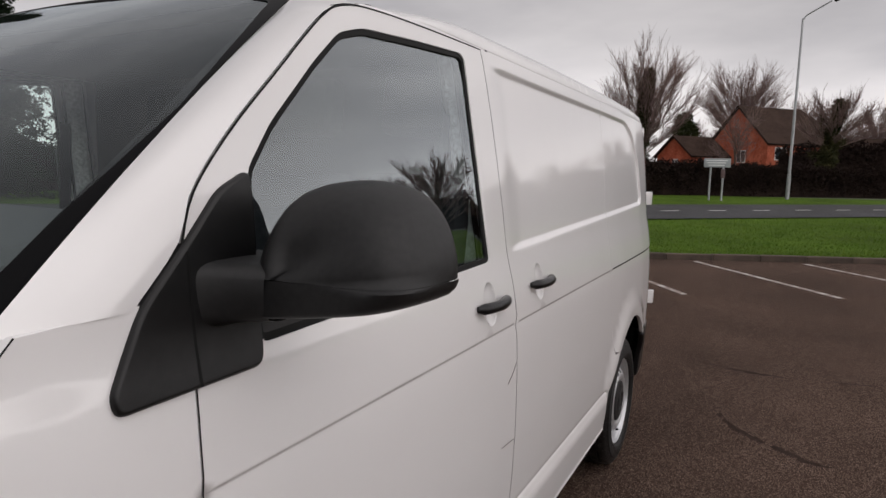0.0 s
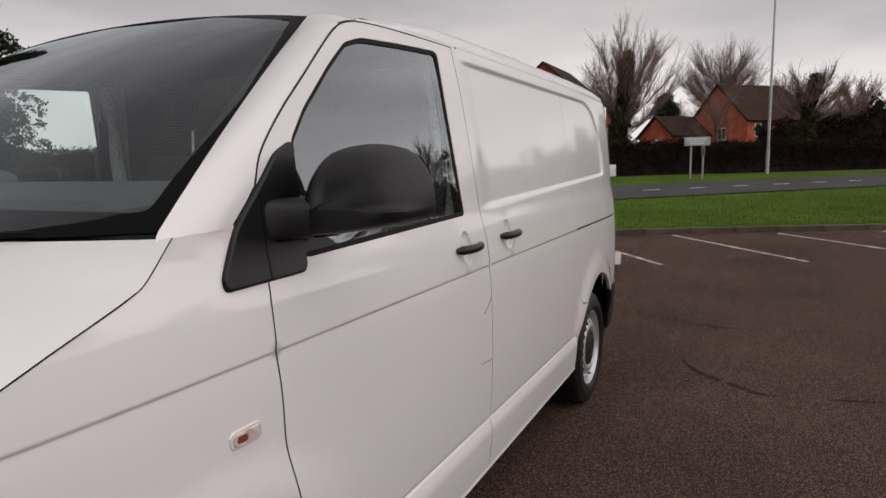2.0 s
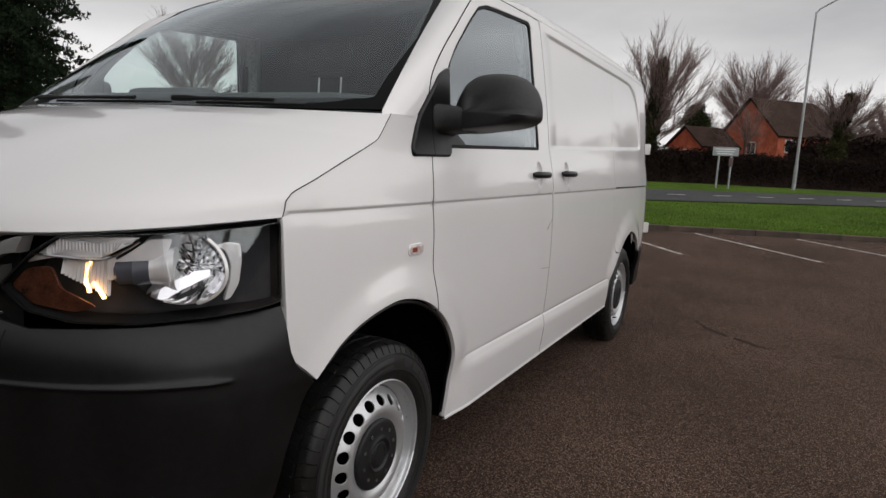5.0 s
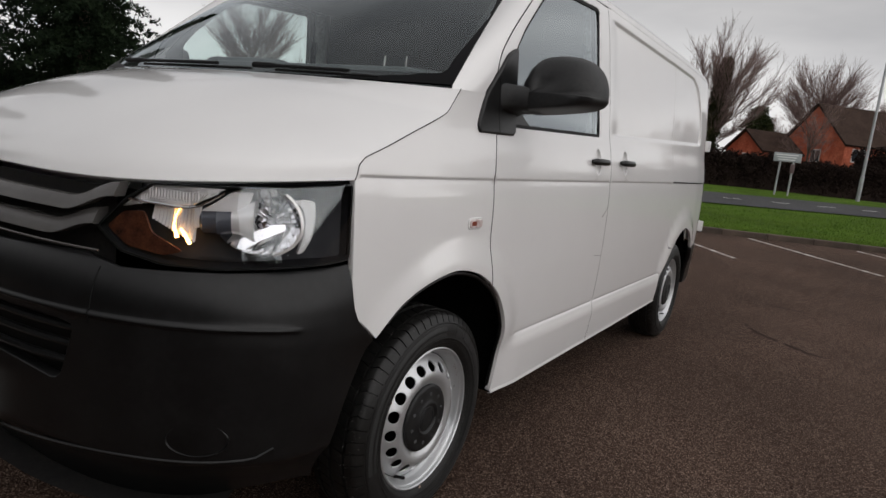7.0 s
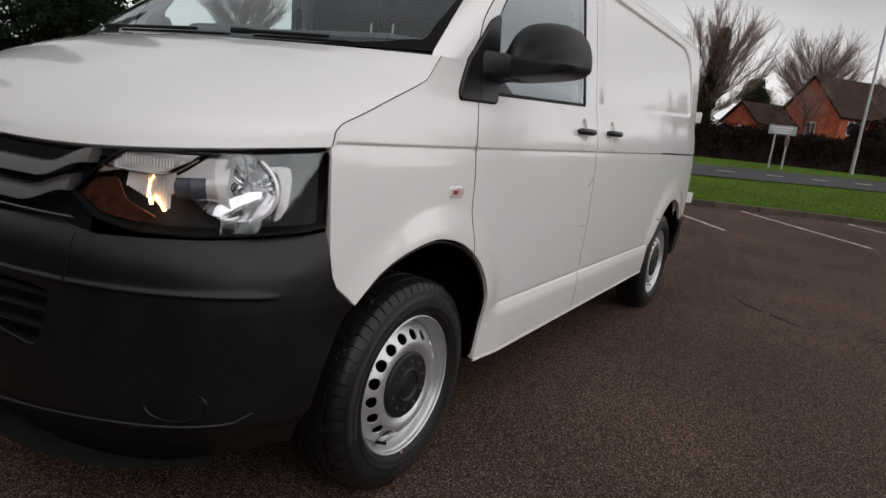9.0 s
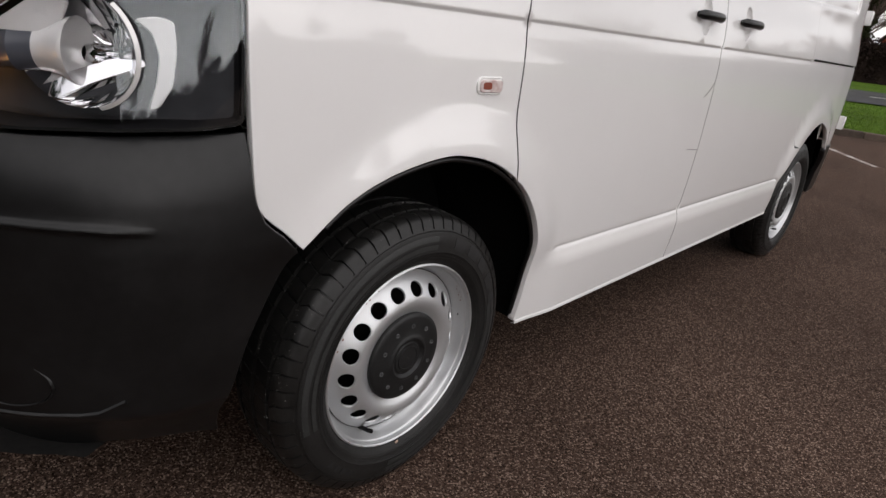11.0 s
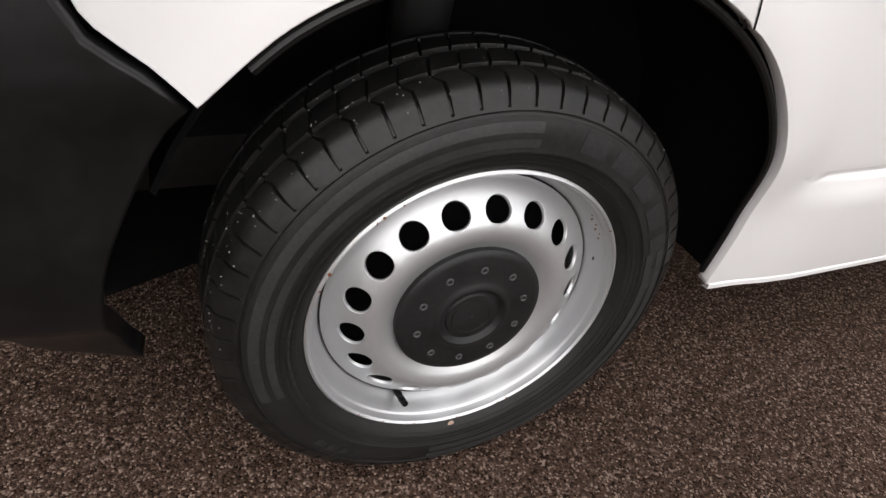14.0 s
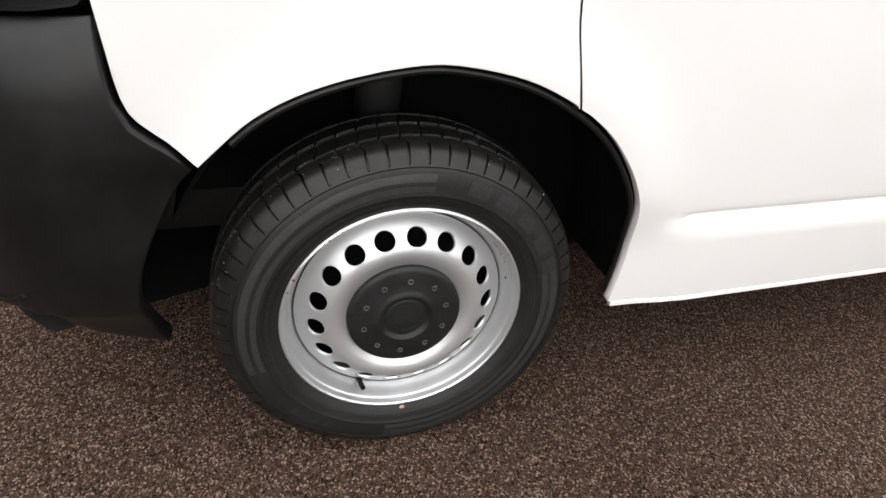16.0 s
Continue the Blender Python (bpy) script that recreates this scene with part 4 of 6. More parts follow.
SIDE_G, SIDE_X = table([0.15, 0.25, 0.31, 0.38, 0.45, 0.60, 0.75, 0.85, 0.95, 1.00, 1.06, 1.10, 1.14, 1.18, 1.22, 1.28, 1.40, 1.52, 1.64, 1.74, 1.79, 1.86, 1.92],
                       [0.905, 0.924, 0.932, 0.939, 0.944, 0.9535, 0.9585, 0.958, 0.9565, 0.9552, 0.9535, 0.9505, 0.9455, 0.9400, 0.9330, 0.919, 0.9105, 0.8995, 0.8865, 0.8735, 0.866, 0.853, 0.835], 0.022, 0.1, 2.1)
PLAN_G, PLAN_D = table([-0.9, -0.6, -0.5, -0.4, -0.3, -0.1, 0.1, 2.8, 3.4, 3.7, 3.84, 3.92, 3.96],
                       [-0.36, -0.09, -0.045, -0.022, -0.010, -0.003, 0.0, 0.0, -0.008, -0.022, -0.045, -0.085, -0.15], 0.03, -1.0, 4.1)


def step01(t):
    t = min(max(t, 0.0), 1.0)
    return t * t * (3 - 2 * t)


def crease_z(y):
    return 1.072 + 0.006 * y


def sill_line(y):
    return 0.300 + 0.012 * (y - 0.42)


LOW_CREASE = 0.503
FRONT_ARCH = [(-0.312, 0.656), (-0.232, 0.727), (-0.141, 0.771), (-0.027, 0.797), (0.065, 0.798), (0.194, 0.764), (0.322, 0.682), (0.408, 0.560), (0.430, 0.437), (0.424, 0.300)]
REAR_ARCH = [(2.600, 0.326), (2.628, 0.446), (2.69, 0.55), (2.79, 0.655), (2.91, 0.730), (3.05, 0.772), (3.16, 0.770), (3.30, 0.725), (3.42, 0.635), (3.50, 0.52), (3.53, 0.40), (3.53, 0.33)]
RECESS = [(1.15, 1.80), (1.15, 1.282), (3.47, 1.372), (3.40, 1.60), (3.28, 1.745), (3.12, 1.80), (2.5, 1.80)]
ARCH_C = ((0.055, 0.40), (3.09, 0.38))


def signed(poly, p):
    """Distance to an outline, positive inside."""
    best = 9.0
    x, y = p
    for (x1, y1), (x2, y2) in zip(poly, poly[1:] + poly[:1]):
        dx, dy = x2 - x1, y2 - y1
        t = min(max(((x - x1) * dx + (y - y1) * dy) / (dx * dx + dy * dy), 0), 1)
        best = min(best, math.hypot(x - x1 - t * dx, y - y1 - t * dy))
    return best if inside(poly, p) else -best


RECESS_R = rounded(RECESS, 0.06, 0.02)
RECESS_R = clean(straight(RECESS_R + RECESS_R[:1], 0.022)[:-1])


def b_gap(z):
    """Shut line between front and sliding door."""
    return float(np.interp(z, [1.29, 1.60, 1.838], [1.352, 1.30, 1.262]))


DISHES = ((1.195, 1.165), (1.59, 1.172))


def side_x(y, z):
    """Half width of the body at a station and height."""
    x = float(np.interp(z, SIDE_G, SIDE_X)) + float(np.interp(y, PLAN_G, PLAN_D))
    # waist crease: the panel draws in towards it from below
    d = z - crease_z(y)
    if d > -0.2:
        x -= 0.0058 * (1 - step01(d / 0.010 + 0.5)) * math.exp(min(d, 0) / 0.042)
    # sill bulge under the lower crease
    k = step01((y - 0.44) / 0.16) * step01((2.66 - y) / 0.05)
    if k > 0:
        x += 0.013 * k * step01((LOW_CREASE - z) / 0.05) - 0.004 * k * step01((y - 0.46) / 0.08) * math.exp(-((z - LOW_CREASE) / 0.005) ** 2)
    # flared arches
    for (cy, cz), r in zip(ARCH_C, (0.395, 0.43)):
        q = math.hypot(y - cy, (z - cz)) - r
        if -0.05 < q < 0.14 and z > 0.42:
            x += 0.017 * step01((0.12 - q) / 0.115) * step01((z - 0.42) / 0.15)
    # finger dishes behind the door handles
    for dy, dz in DISHES:
        q = ((y - dy) / 0.042) ** 2 + ((z - dz) / 0.058) ** 2
        if q < 1:
            x -= 0.016 * (1 - q * q)
    # sunk panel in the load area
    if y > b_gap(z) and y < 3.52 and 1.25 < z < 1.84:
        x -= 0.012 * step01(signed(RECESS_R, (y, z)) / 0.022 + 0.5) * step01((y - b_gap(z) - 0.01) / 0.16)
    return x


def side(y, z):
    return Vector((side_x(y, z), y, z))


def side_rows(y):
    c = crease_z(y)
    rows = [0.33, 0.37, 0.41, 0.44, 0.46, 0.475, 0.487, LOW_CREASE - 0.008, LOW_CREASE - 0.004, LOW_CREASE, LOW_CREASE + 0.004, LOW_CREASE + 0.008, 0.525, 0.56,
            0.61, 0.66, 0.71, 0.76, 0.81, 0.86, 0.91, 0.945, c - 0.105, c - 0.085, c - 0.068, c - 0.053, c - 0.040, c - 0.029, c - 0.020, c - 0.012, c - 0.006, c - 0.003, c, c + 0.003, c + 0.006, c + 0.012, c + 0.03,
            c + 0.045, 1.14, 1.155, 1.17, 1.185, 1.20, 1.22, 1.24, 1.26, 1.28, 1.30, 1.33, 1.38, 1.44, 1.50, 1.56, 1.62, 1.68, 1.73, 1.77, 1.80, 1.82]
    return rows


def loop_near(poly, offs):
    out = []
    p = poly if area2(poly) > 0 else poly[::-1]
    for o in offs:
        out += inset(p, o)
    return out


DISH_X = [(dy + 0.042 * r * math.cos(a), dz + 0.058 * r * math.sin(a)) for dy, dz in DISHES for r in (0.25, 0.5, 0.7, 0.85, 0.95, 1.0, 1.06) for a in np.linspace(0, 2 * math.pi, 24, endpoint=False)]
# front wing
GAP = 0.0016
arch_line = curve_points(FRONT_ARCH, 0.015)
cut = min(range(len(arch_line)), key=lambda i: abs(arch_line[i][0] - 0.257) + (0 if arch_line[i][1] > 0.6 else 9))
GAP_LINE = [(0.257, arch_line[cut][1]), (0.245, 0.80), (0.236, 0.88), (0.235, 0.98), (0.230, 1.072), (0.231, 1.14), (0.236, 1.216)]
gap_pts = curve_points(GAP_LINE, 0.02)
HOOD_CUT = [(-0.412, 1.058), (-0.406, 1.094), (-0.388, 1.112), (-0.322, 1.140), (-0.214, 1.185), (-0.079, 1.238), (-0.036, 1.262), (0.024, 1.325)]
hood_cut = curve_points(HOOD_CUT, 0.015)
wing_outline = (curve_points([(-0.412, 1.05), (-0.410, 0.95), (-0.402, 0.82), (-0.395, 0.750), (-0.380, 0.719), (-0.346, 0.690), (-0.312, 0.656)], 0.015)
                + arch_line[1:cut] + [(p[0] - GAP, p[1]) for p in gap_pts]
                + straight([(0.236 - GAP, 1.217), (0.132, 1.217), (0.128, 1.235), (0.170, 1.334)], 0.015)[1:]
                + straight([(0.166, 1.334), (0.024, 1.326)], 0.02)[1:] + hood_cut[::-1][1:])
panel("front_wing", wing_outline, side, PAINT, van, us=np.arange(-0.42, 0.26, 0.03), vs=side_rows, mirror=True, depth=0.02, lip=0.0015,
      extra=loop_near(arch_line[:cut] + [(0.2, 0.3), (-0.3, 0.3)], [-0.008, -0.02, -0.035, -0.06, -0.09]))

# front door
WIN = [(0.362, 1.245), (0.362, 1.50), (0.42, 1.575), (0.54, 1.688), (0.62, 1.752), (0.70, 1.776), (0.90, 1.792), (1.128, 1.806), (1.150, 1.795), (1.228, 1.272)]
DOOR_TOP = [(0.236, 1.40), (0.262, 1.470), (0.335, 1.555), (0.438, 1.650), (0.575, 1.770), (0.655, 1.808), (0.775, 1.823), (1.00, 1.832), (1.262, 1.838)]
B_GAP = [(1.262, 1.838), (1.30, 1.60), (1.352, 1.29), (1.372, 1.10), (1.375, 0.80), (1.372, 0.50), (1.36, sill_line(1.36))]
door_outline = ([(p[0] + GAP, p[1]) for p in gap_pts][::-1]
                + arch_line[cut + 1:] + straight([(0.43, sill_line(0.43)), (1.35, sill_line(1.35))], 0.04)[1:]
                + [(p[0] - GAP * 0.45, p[1]) for p in curve_points(B_GAP, 0.03)[::-1]] + curve_points(DOOR_TOP, 0.02)[::-1][1:]
                + [(0.236 + GAP, 1.30)])
win_hole = rounded(WIN, 0.02)
front_doors = panel("front_door", door_outline, side, PAINT, van, holes=[win_hole], us=np.arange(0.20, 1.37, 0.05), vs=side_rows, mirror=True, depth=0.02, lip=0.0008,
                    extra=DISH_X + loop_near(arch_line[cut:] + [(0.1, 0.3), (0.1, 0.7)], [-0.008, -0.02, -0.035, -0.06, -0.09]))
# sliding door, rear quarter
R_GAP = [(2.575, 1.842), (2.60, 1.60), (2.585, 1.30), (2.575, 1.10)]
slide_outline = ([(p[0] + GAP * 0.45, p[1]) for p in curve_points(B_GAP, 0.03)] + straight([(1.38, sill_line(1.38)), (2.59, sill_line(2.59))], 0.04)[1:]
                 + [(p[0] - GAP * 0.3, p[1]) for p in curve_points(REAR_ARCH[:4], 0.02)] + straight([(2.70, 0.66), (2.62, 0.80), (2.585, 0.95), (2.575, 1.10)], 0.03)
                 + [(p[0] - GAP * 0.45, p[1]) for p in curve_points(R_GAP, 0.03)[::-1]] + straight([(2.575, 1.846), (1.28, 1.840)], 0.04)[1:])
REC_EXTRA = loop_near(RECESS_R, [-0.020, -0.011, -0.0055, 0.0, 0.0055, 0.011, 0.020])
panel("sliding_door", slide_outline, side, PAINT, van, us=np.arange(1.40, 2.70, 0.06), vs=side_rows, mirror=True, depth=0.02, lip=0.0008, keep=0.02, extra=DISH_X + REC_EXTRA)
rear_arch = [p for p in curve_points(REAR_ARCH[3:], 0.02)]
low = next(i for i, p in enumerate(rear_arch) if p[0] > 3.3 and p[1] < 0.612)
quarter_outline = (rear_arch[:low] + straight([(rear_arch[low][0], 0.612), (3.90, 0.622)], 0.03) + straight([(3.955, 0.626), (3.955, 1.75)], 0.04)
                   + straight([(3.93, 1.80), (3.85, 1.842), (2.575 + GAP, 1.846)], 0.04) + [(p[0] + GAP, p[1]) for p in curve_points(R_GAP, 0.03)]
                   + straight([(2.575 + GAP * 0.6, 1.10), (2.585 + GAP * 0.6, 0.95), (2.62 + GAP * 0.6, 0.80), (2.70 + GAP * 0.6, 0.672)], 0.03))
panel("rear_quarter", quarter_outline, side, PAINT, van, us=list(np.arange(2.62, 3.7, 0.06)) + list(np.arange(3.70, 3.955, 0.02)), vs=side_rows, mirror=True, depth=0.02, lip=0.0008, keep=0.02,
      extra=REC_EXTRA + loop_near(curve_points(REAR_ARCH, 0.02), [-0.008, -0.02, -0.035, -0.06, -0.09]))
panel("rear_bumper_side", rear_arch[low:] + straight([(3.54, 0.318), (3.90, 0.335)], 0.03) + straight([(3.955, 0.36), (3.955, 0.618)], 0.04) + straight([(3.90, 0.618), (rear_arch[low][0] + 0.01, 0.608)], 0.03),
      lambda y, z: side(y, z) + Vector((0.006, 0, 0)), PLASTIC, van, us=list(np.arange(3.48, 3.955, 0.03)), vs=side_rows, mirror=True, depth=0.03, lip=0.006, label="black plastic rear bumper end")
# slide rail in the quarter
bm = bmesh.new()
for sgn in (1,):
    for y0, y1 in ((2.60, 3.60),):
        n = 12
        lo, hi = [], []
        for i in range(n + 1):
            y = y0 + (y1 - y0) * i / n
            lo.append(bm.verts.new((side_x(y, 1.086) + 0.0025, y, 1.086)))
            hi.append(bm.verts.new((side_x(y, 1.096) + 0.0025, y, 1.095)))
        for i in range(n):
            bm.faces.new((lo[i], lo[i + 1], hi[i + 1], hi[i]))
bmesh.ops.solidify(bm, geom=bm.faces[:], thickness=0.004)
part("slide_rail", bm, SEAL, van, "black sliding door rail slot")

# dark strips behind the shut lines, standing for the shade of deep gaps
def seam(name, line, half, inward=0.007, shift=(0, 0)):
    a, b = [], []
    for i, p in enumerate(line):
        t = Vector(line[min(i + 1, len(line) - 1)]) - Vector(line[max(i - 1, 0)])
        n = Vector((-t.y, t.x)).normalized() * half
        for k, out in ((1, a), (-1, b)):
            y, z = p[0] + n.x * k, p[1] + n.y * k
            out.append((side_x(y, z) - inward, y, z))
    ribbon(name, a, b, SEAL, van, mirror=True)


seam("shut_line", gap_pts, 0.010)
seam("shut_line", curve_points(DOOR_TOP, 0.03), 0.004)
seam("shut_line", curve_points(B_GAP, 0.03), 0.010, 0.006)
seam("shut_line", curve_points(R_GAP, 0.03), 0.008, 0.012)
# thin dark beads along the bonnet edge draw the shade of its gap
for sgn in (1, -1):
    part("bonnet_gap", tube([(sgn * (side_x(y, z) + 0.0006), y, z + 0.0006) for y, z in hood_cut], [0.0014] * int(len(hood_cut) * 0.75) + [0.0011] * (len(hood_cut) - int(len(hood_cut) * 0.75)), 6), SEAL, van)

# dark beads drawn along the front door's shut line for its gap's shade
for sgn in (1, -1):
    for line, thick in ((gap_pts, 0.0010), (curve_points([(0.236, 1.216), (0.236, 1.40)], 0.03), 0.0016), (curve_points(DOOR_TOP, 0.015), 0.0016), (curve_points(B_GAP, 0.03), 0.0005)):
        part("shut_seal", tube([(sgn * (side_x(y, z) + 0.0003), y, z) for y, z in line], thick, 6), SEAL, van)

# side glass with black seals
def window_at(door, sgn):
    g = [p for p in win_hole]
    ob = panel("window_pane", inset(g if area2(g) > 0 else g[::-1], -0.004), lambda y, z: side(y, z) - Vector((0.008, 0, 0)), GLASS, door, step=0.15, depth=0.004, lip=0.001)
    seal = panel("window_seal", [p for p in inset(g if area2(g) > 0 else g[::-1], -0.002)], lambda y, z: side(y, z) - Vector((0.0035, 0, 0)), SEAL, door,
                 holes=[clean(inset(g if area2(g) > 0 else g[::-1], 0.013))], step=0.3, depth=0.010, lip=0.002)
    tri = panel("window_corner", rounded([(0.360, 1.243), (0.520, 1.249), (0.436, 1.296), (0.360, 1.365)], 0.008, 0.006), lambda y, z: side(y, z) - Vector((0.0045, 0, 0)), PLASTIC, door, step=0.05, depth=0.006, lip=0.002)
    if sgn < 0:
        for o in (ob, seal, tri):
            o.scale.x = -1
    ob.visible_shadow = False


for d, sgn in zip(front_doors, (1, -1)):
    window_at(d, sgn)

# roof
ROOF_Y = [0.45, 0.55, 0.70, 0.85, 1.0, 1.3, 2.0, 3.0, 3.5, 3.75, 3.88, 3.95]
ROOF_Z = [1.828, 1.860, 1.899, 1.926, 1.945, 1.968, 1.987, 1.985, 1.970, 1.945, 1.915, 1.87]
ROOF_G, ROOF_C = table(ROOF_Y, ROOF_Z, 0.05, 0.2, 4.1)
sec = np.array([(0.848 * math.cos(a) ** (2 / 2.7), math.sin(a) ** (2 / 2.7)) for a in np.linspace(math.pi / 2 - 1e-4, 1e-4, 500)])


def roof_edge(y):
    return float(np.interp(y, [0.5, 0.575, 0.655, 0.775, 1.0, 3.7, 3.95], [1.70, 1.776, 1.813, 1.828, 1.838, 1.852, 1.83]))


def roof(y, s):
    """s: share of the half width, in metres of girth from the centre."""
    c, e = float(np.interp(y, ROOF_G, ROOF_C)), roof_edge(y) + 0.002
    k = step01((y - 0.66) / 0.6)
    x, h = sec[:, 0], e + (c - e) * ((1 - (sec[:, 0] / 0.848) ** 2.2) * (1 - k) + sec[:, 1] * k)
    g = np.concatenate([[0], np.cumsum(np.hypot(np.diff(x), np.diff(h)))])
    w = g[-1] / 0.95
    a = min(abs(s), 0.95) * w
    d = float(np.interp(y, PLAN_G, PLAN_D)) if y > 2.8 else 0.0
    xx = float(np.interp(a, g, x)) * (1 + d / 0.85)
    return Vector((math.copysign(xx, s), y, float(np.interp(a, g, h)) - max(abs(s) - 0.95, 0)))


def roof_s(y, x):
    lo, hi = 0.0, 0.95
    for _ in range(30):
        m = (lo + hi) / 2
        lo, hi = (m, hi) if roof(y, m).x < x else (lo, m)
    return lo


def screen_top_y(x):
    return 0.635 + 0.03 * (x / 0.725) ** 2


front_edge = [(screen_top_y(x), math.copysign(roof_s(screen_top_y(x), abs(x)), x)) for x in np.linspace(-0.725, 0.725, 40)]
roof_outline = front_edge + straight([(0.69, 0.90), (0.71, 0.945), (3.90, 0.945)], 0.05) + straight([(3.94, 0.92), (3.94, -0.92)], 0.05) + straight([(3.90, -0.945), (0.71, -0.945), (0.69, -0.90)], 0.05)
panel("roof", roof_outline, roof, PAINT, van, us=list(np.arange(0.69, 3.8, 0.1)) + [3.82, 3.86, 3.9], flip=True, depth=0.012,
      vs=lambda y: [s * q for q in (0.93, 0.90, 0.87, 0.84, 0.81, 0.78, 0.74, 0.69, 0.6, 0.5, 0.4, 0.3, 0.2, 0.1) for s in (-1, 1)] + [0.0])

# gutter along the roof edge
for sgn in (1, -1):
    part("roof_gutter", tube([(sgn * (min(side_x(y, 1.84), roof(y, 0.945).x) - 0.007), y, roof_edge(y) + 0.001) for y in np.linspace(0.72, 3.86, 66)], 0.0085, 8), PAINT, van)

# windscreen
def screen_base(x):
    q = abs(x / 0.89) ** 2.3
    return Vector((x, -0.185 + 0.200 * q, 1.318 + 0.016 * q))


def screen(u, v):
    """u: -1 to 1 across, v: 0 to 1 from the base up."""
    xb, xt = 0.890 * u, 0.725 * u
    b, yt = screen_base(xb), screen_top_y(xt)
    t = roof(yt, math.copysign(roof_s(yt, abs(xt)), xt))
    p = b.lerp(t, v)
    return p + Vector((0.03 * u, -0.6, 0.8)) * (0.050 * 4 * v * (1 - v) * (1 - 0.80 * u * u))


cache = {}
def screen_fast(u, v):
    k = (round(u, 5), round(v, 5))
    if k not in cache:
        cache[k] = screen(u, v)
    return cache[k]


panel("windscreen", [(-1, 0), (-0.6, 0), (0, 0), (0.6, 0), (1, 0), (1, 0.5), (1, 1), (0.6, 1), (0, 1), (-0.6, 1), (-1, 1), (-1, 0.5)], screen_fast, SCREEN, van, step=0.1, depth=0.004, lip=0.0).visible_shadow = False
frit_in = rounded([(-0.962, 0.062), (0.962, 0.062), (0.955, 0.965), (-0.955, 0.965)], 0.03, 0.012)
panel("windscreen_border", straight([(-1, 0), (1, 0), (1, 1), (-1, 1), (-1, 0.05)], 0.08), lambda u, v: screen_fast(u, v) + Vector((0, -0.0012, 0.0016)), FRIT, van,
      holes=[frit_in], step=0.15, depth=0.004, lip=0.0, label="black ceramic border of the windscreen")

# windscreen pillars: from the glass edge to the door opening
left_line, right_line = [], []
for i in range(25):
    v = i / 24
    a = screen_fast(1.0, v)
    left_line.append(tuple(a + Vector((0.002, 0, 0.002))))
pill = curve_points([(0.172, 1.336), (0.236, 1.404)] + DOOR_TOP[1:6] + [(0.70, 1.818)], 0.01)
acc = np.concatenate([[0], np.cumsum([math.dist(a, b) for a, b in zip(pill, pill[1:])])])
for i in range(25):
    w = acc[-1] * i / 24
    y, z = float(np.interp(w, acc, [p[0] for p in pill])), float(np.interp(w, acc, [p[1] for p in pill]))
    y, z = y - 0.003, z + 0.003
    right_line.append((side_x(y, z) if z < 1.80 else min(side_x(y, z), roof(max(y, 0.5), 0.95).x), y, z))
left_line.insert(0, tuple(Vector(left_line[0]) * 2.2 - Vector(left_line[2]) * 1.2 + Vector((0.0, 0.012, 0))))
right_line.insert(0, (side_x(0.165, 1.327), 0.160, 1.3275))
left_line[0] = (0.896, 0.004, 1.320)
ribbon("windscreen_pillar", left_line, right_line, PAINT, van, mirror=True, bulge=-0.010, rows=8)

# bonnet
MID = curve_points([(-0.815, 1.003), (-0.795, 1.040), (-0.74, 1.090), (-0.62, 1.165), (-0.48, 1.235), (-0.34, 1.288), (-0.20, 1.322)], 0.01)
macc = np.concatenate([[0], np.cumsum([math.dist(a, b) for a, b in zip(MID, MID[1:])])])
hacc = np.concatenate([[0], np.cumsum([math.dist(a, b) for a, b in zip(hood_cut, hood_cut[1:])])])


def bonnet(u, v):
    my, mz = (float(np.interp(v * macc[-1], macc, [p[k] for p in MID])) for k in (0, 1))
    cy, cz = (float(np.interp(v * hacc[-1], hacc, [p[k] for p in hood_cut])) for k in (0, 1))
    xs = side_x(cy, cz) + 0.0016
    a = abs(u)
    p, q = 4.2 - 2.0 * v, 3.4 - 0.8 * v
    y = my + (cy - 0.0004 - my) * a ** p
    z = mz + (cz + 0.0004 - mz) * a ** q
    return Vector((u * xs, y, z))


us = list(np.linspace(-0.98, 0.98, 60))
panel("bonnet", straight([(-1, 0), (1, 0), (1, 1), (-1, 1), (-1, 0.03)], 0.03), bonnet, PAINT, van, us=us, vs=lambda u: [0.01, 0.03, 0.05, 0.08] + list(np.arange(0.12, 1, 0.05)), depth=0.02, lip=0.002)

# ---- front end: plan line of the nose ----
NOSE = curve_points([(0.0, -0.862), (0.25, -0.852), (0.45, -0.822), (0.62, -0.768), (0.76, -0.685), (0.86, -0.575), (0.910, -0.480), (0.934, -0.400), (0.944, -0.310)], 0.008)
nacc = np.concatenate([[0], np.cumsum([math.dist(a, b) for a, b in zip(NOSE, NOSE[1:])])])
S_END = nacc[-1]
NX, NY = np.array([p[0] for p in NOSE]), np.array([p[1] for p in NOSE])


def nose(s, z, off=0.0):
    a = abs(s)
    x, y = float(np.interp(a, nacc, NX)), float(np.interp(a, nacc, NY))
    if a > nacc[-1]:
        y += a - nacc[-1]
    e = 0.01
    tx, ty = float(np.interp(a + e, nacc, NX) - np.interp(max(a - e, 0), nacc, NX)), float(np.interp(a + e, nacc, NY) - np.interp(max(a - e, 0), nacc, NY))
    l = math.hypot(tx, ty) or 1
    return Vector((math.copysign(x + ty / l * off, s), y - tx / l * off, z))


def s_at_y(y):
    return float(np.interp(y, NY, nacc))


def s_at_x(x):
    return float(np.interp(x, NX, nacc))


def fade(s):
    return step01((S_END - abs(s)) / 0.30)


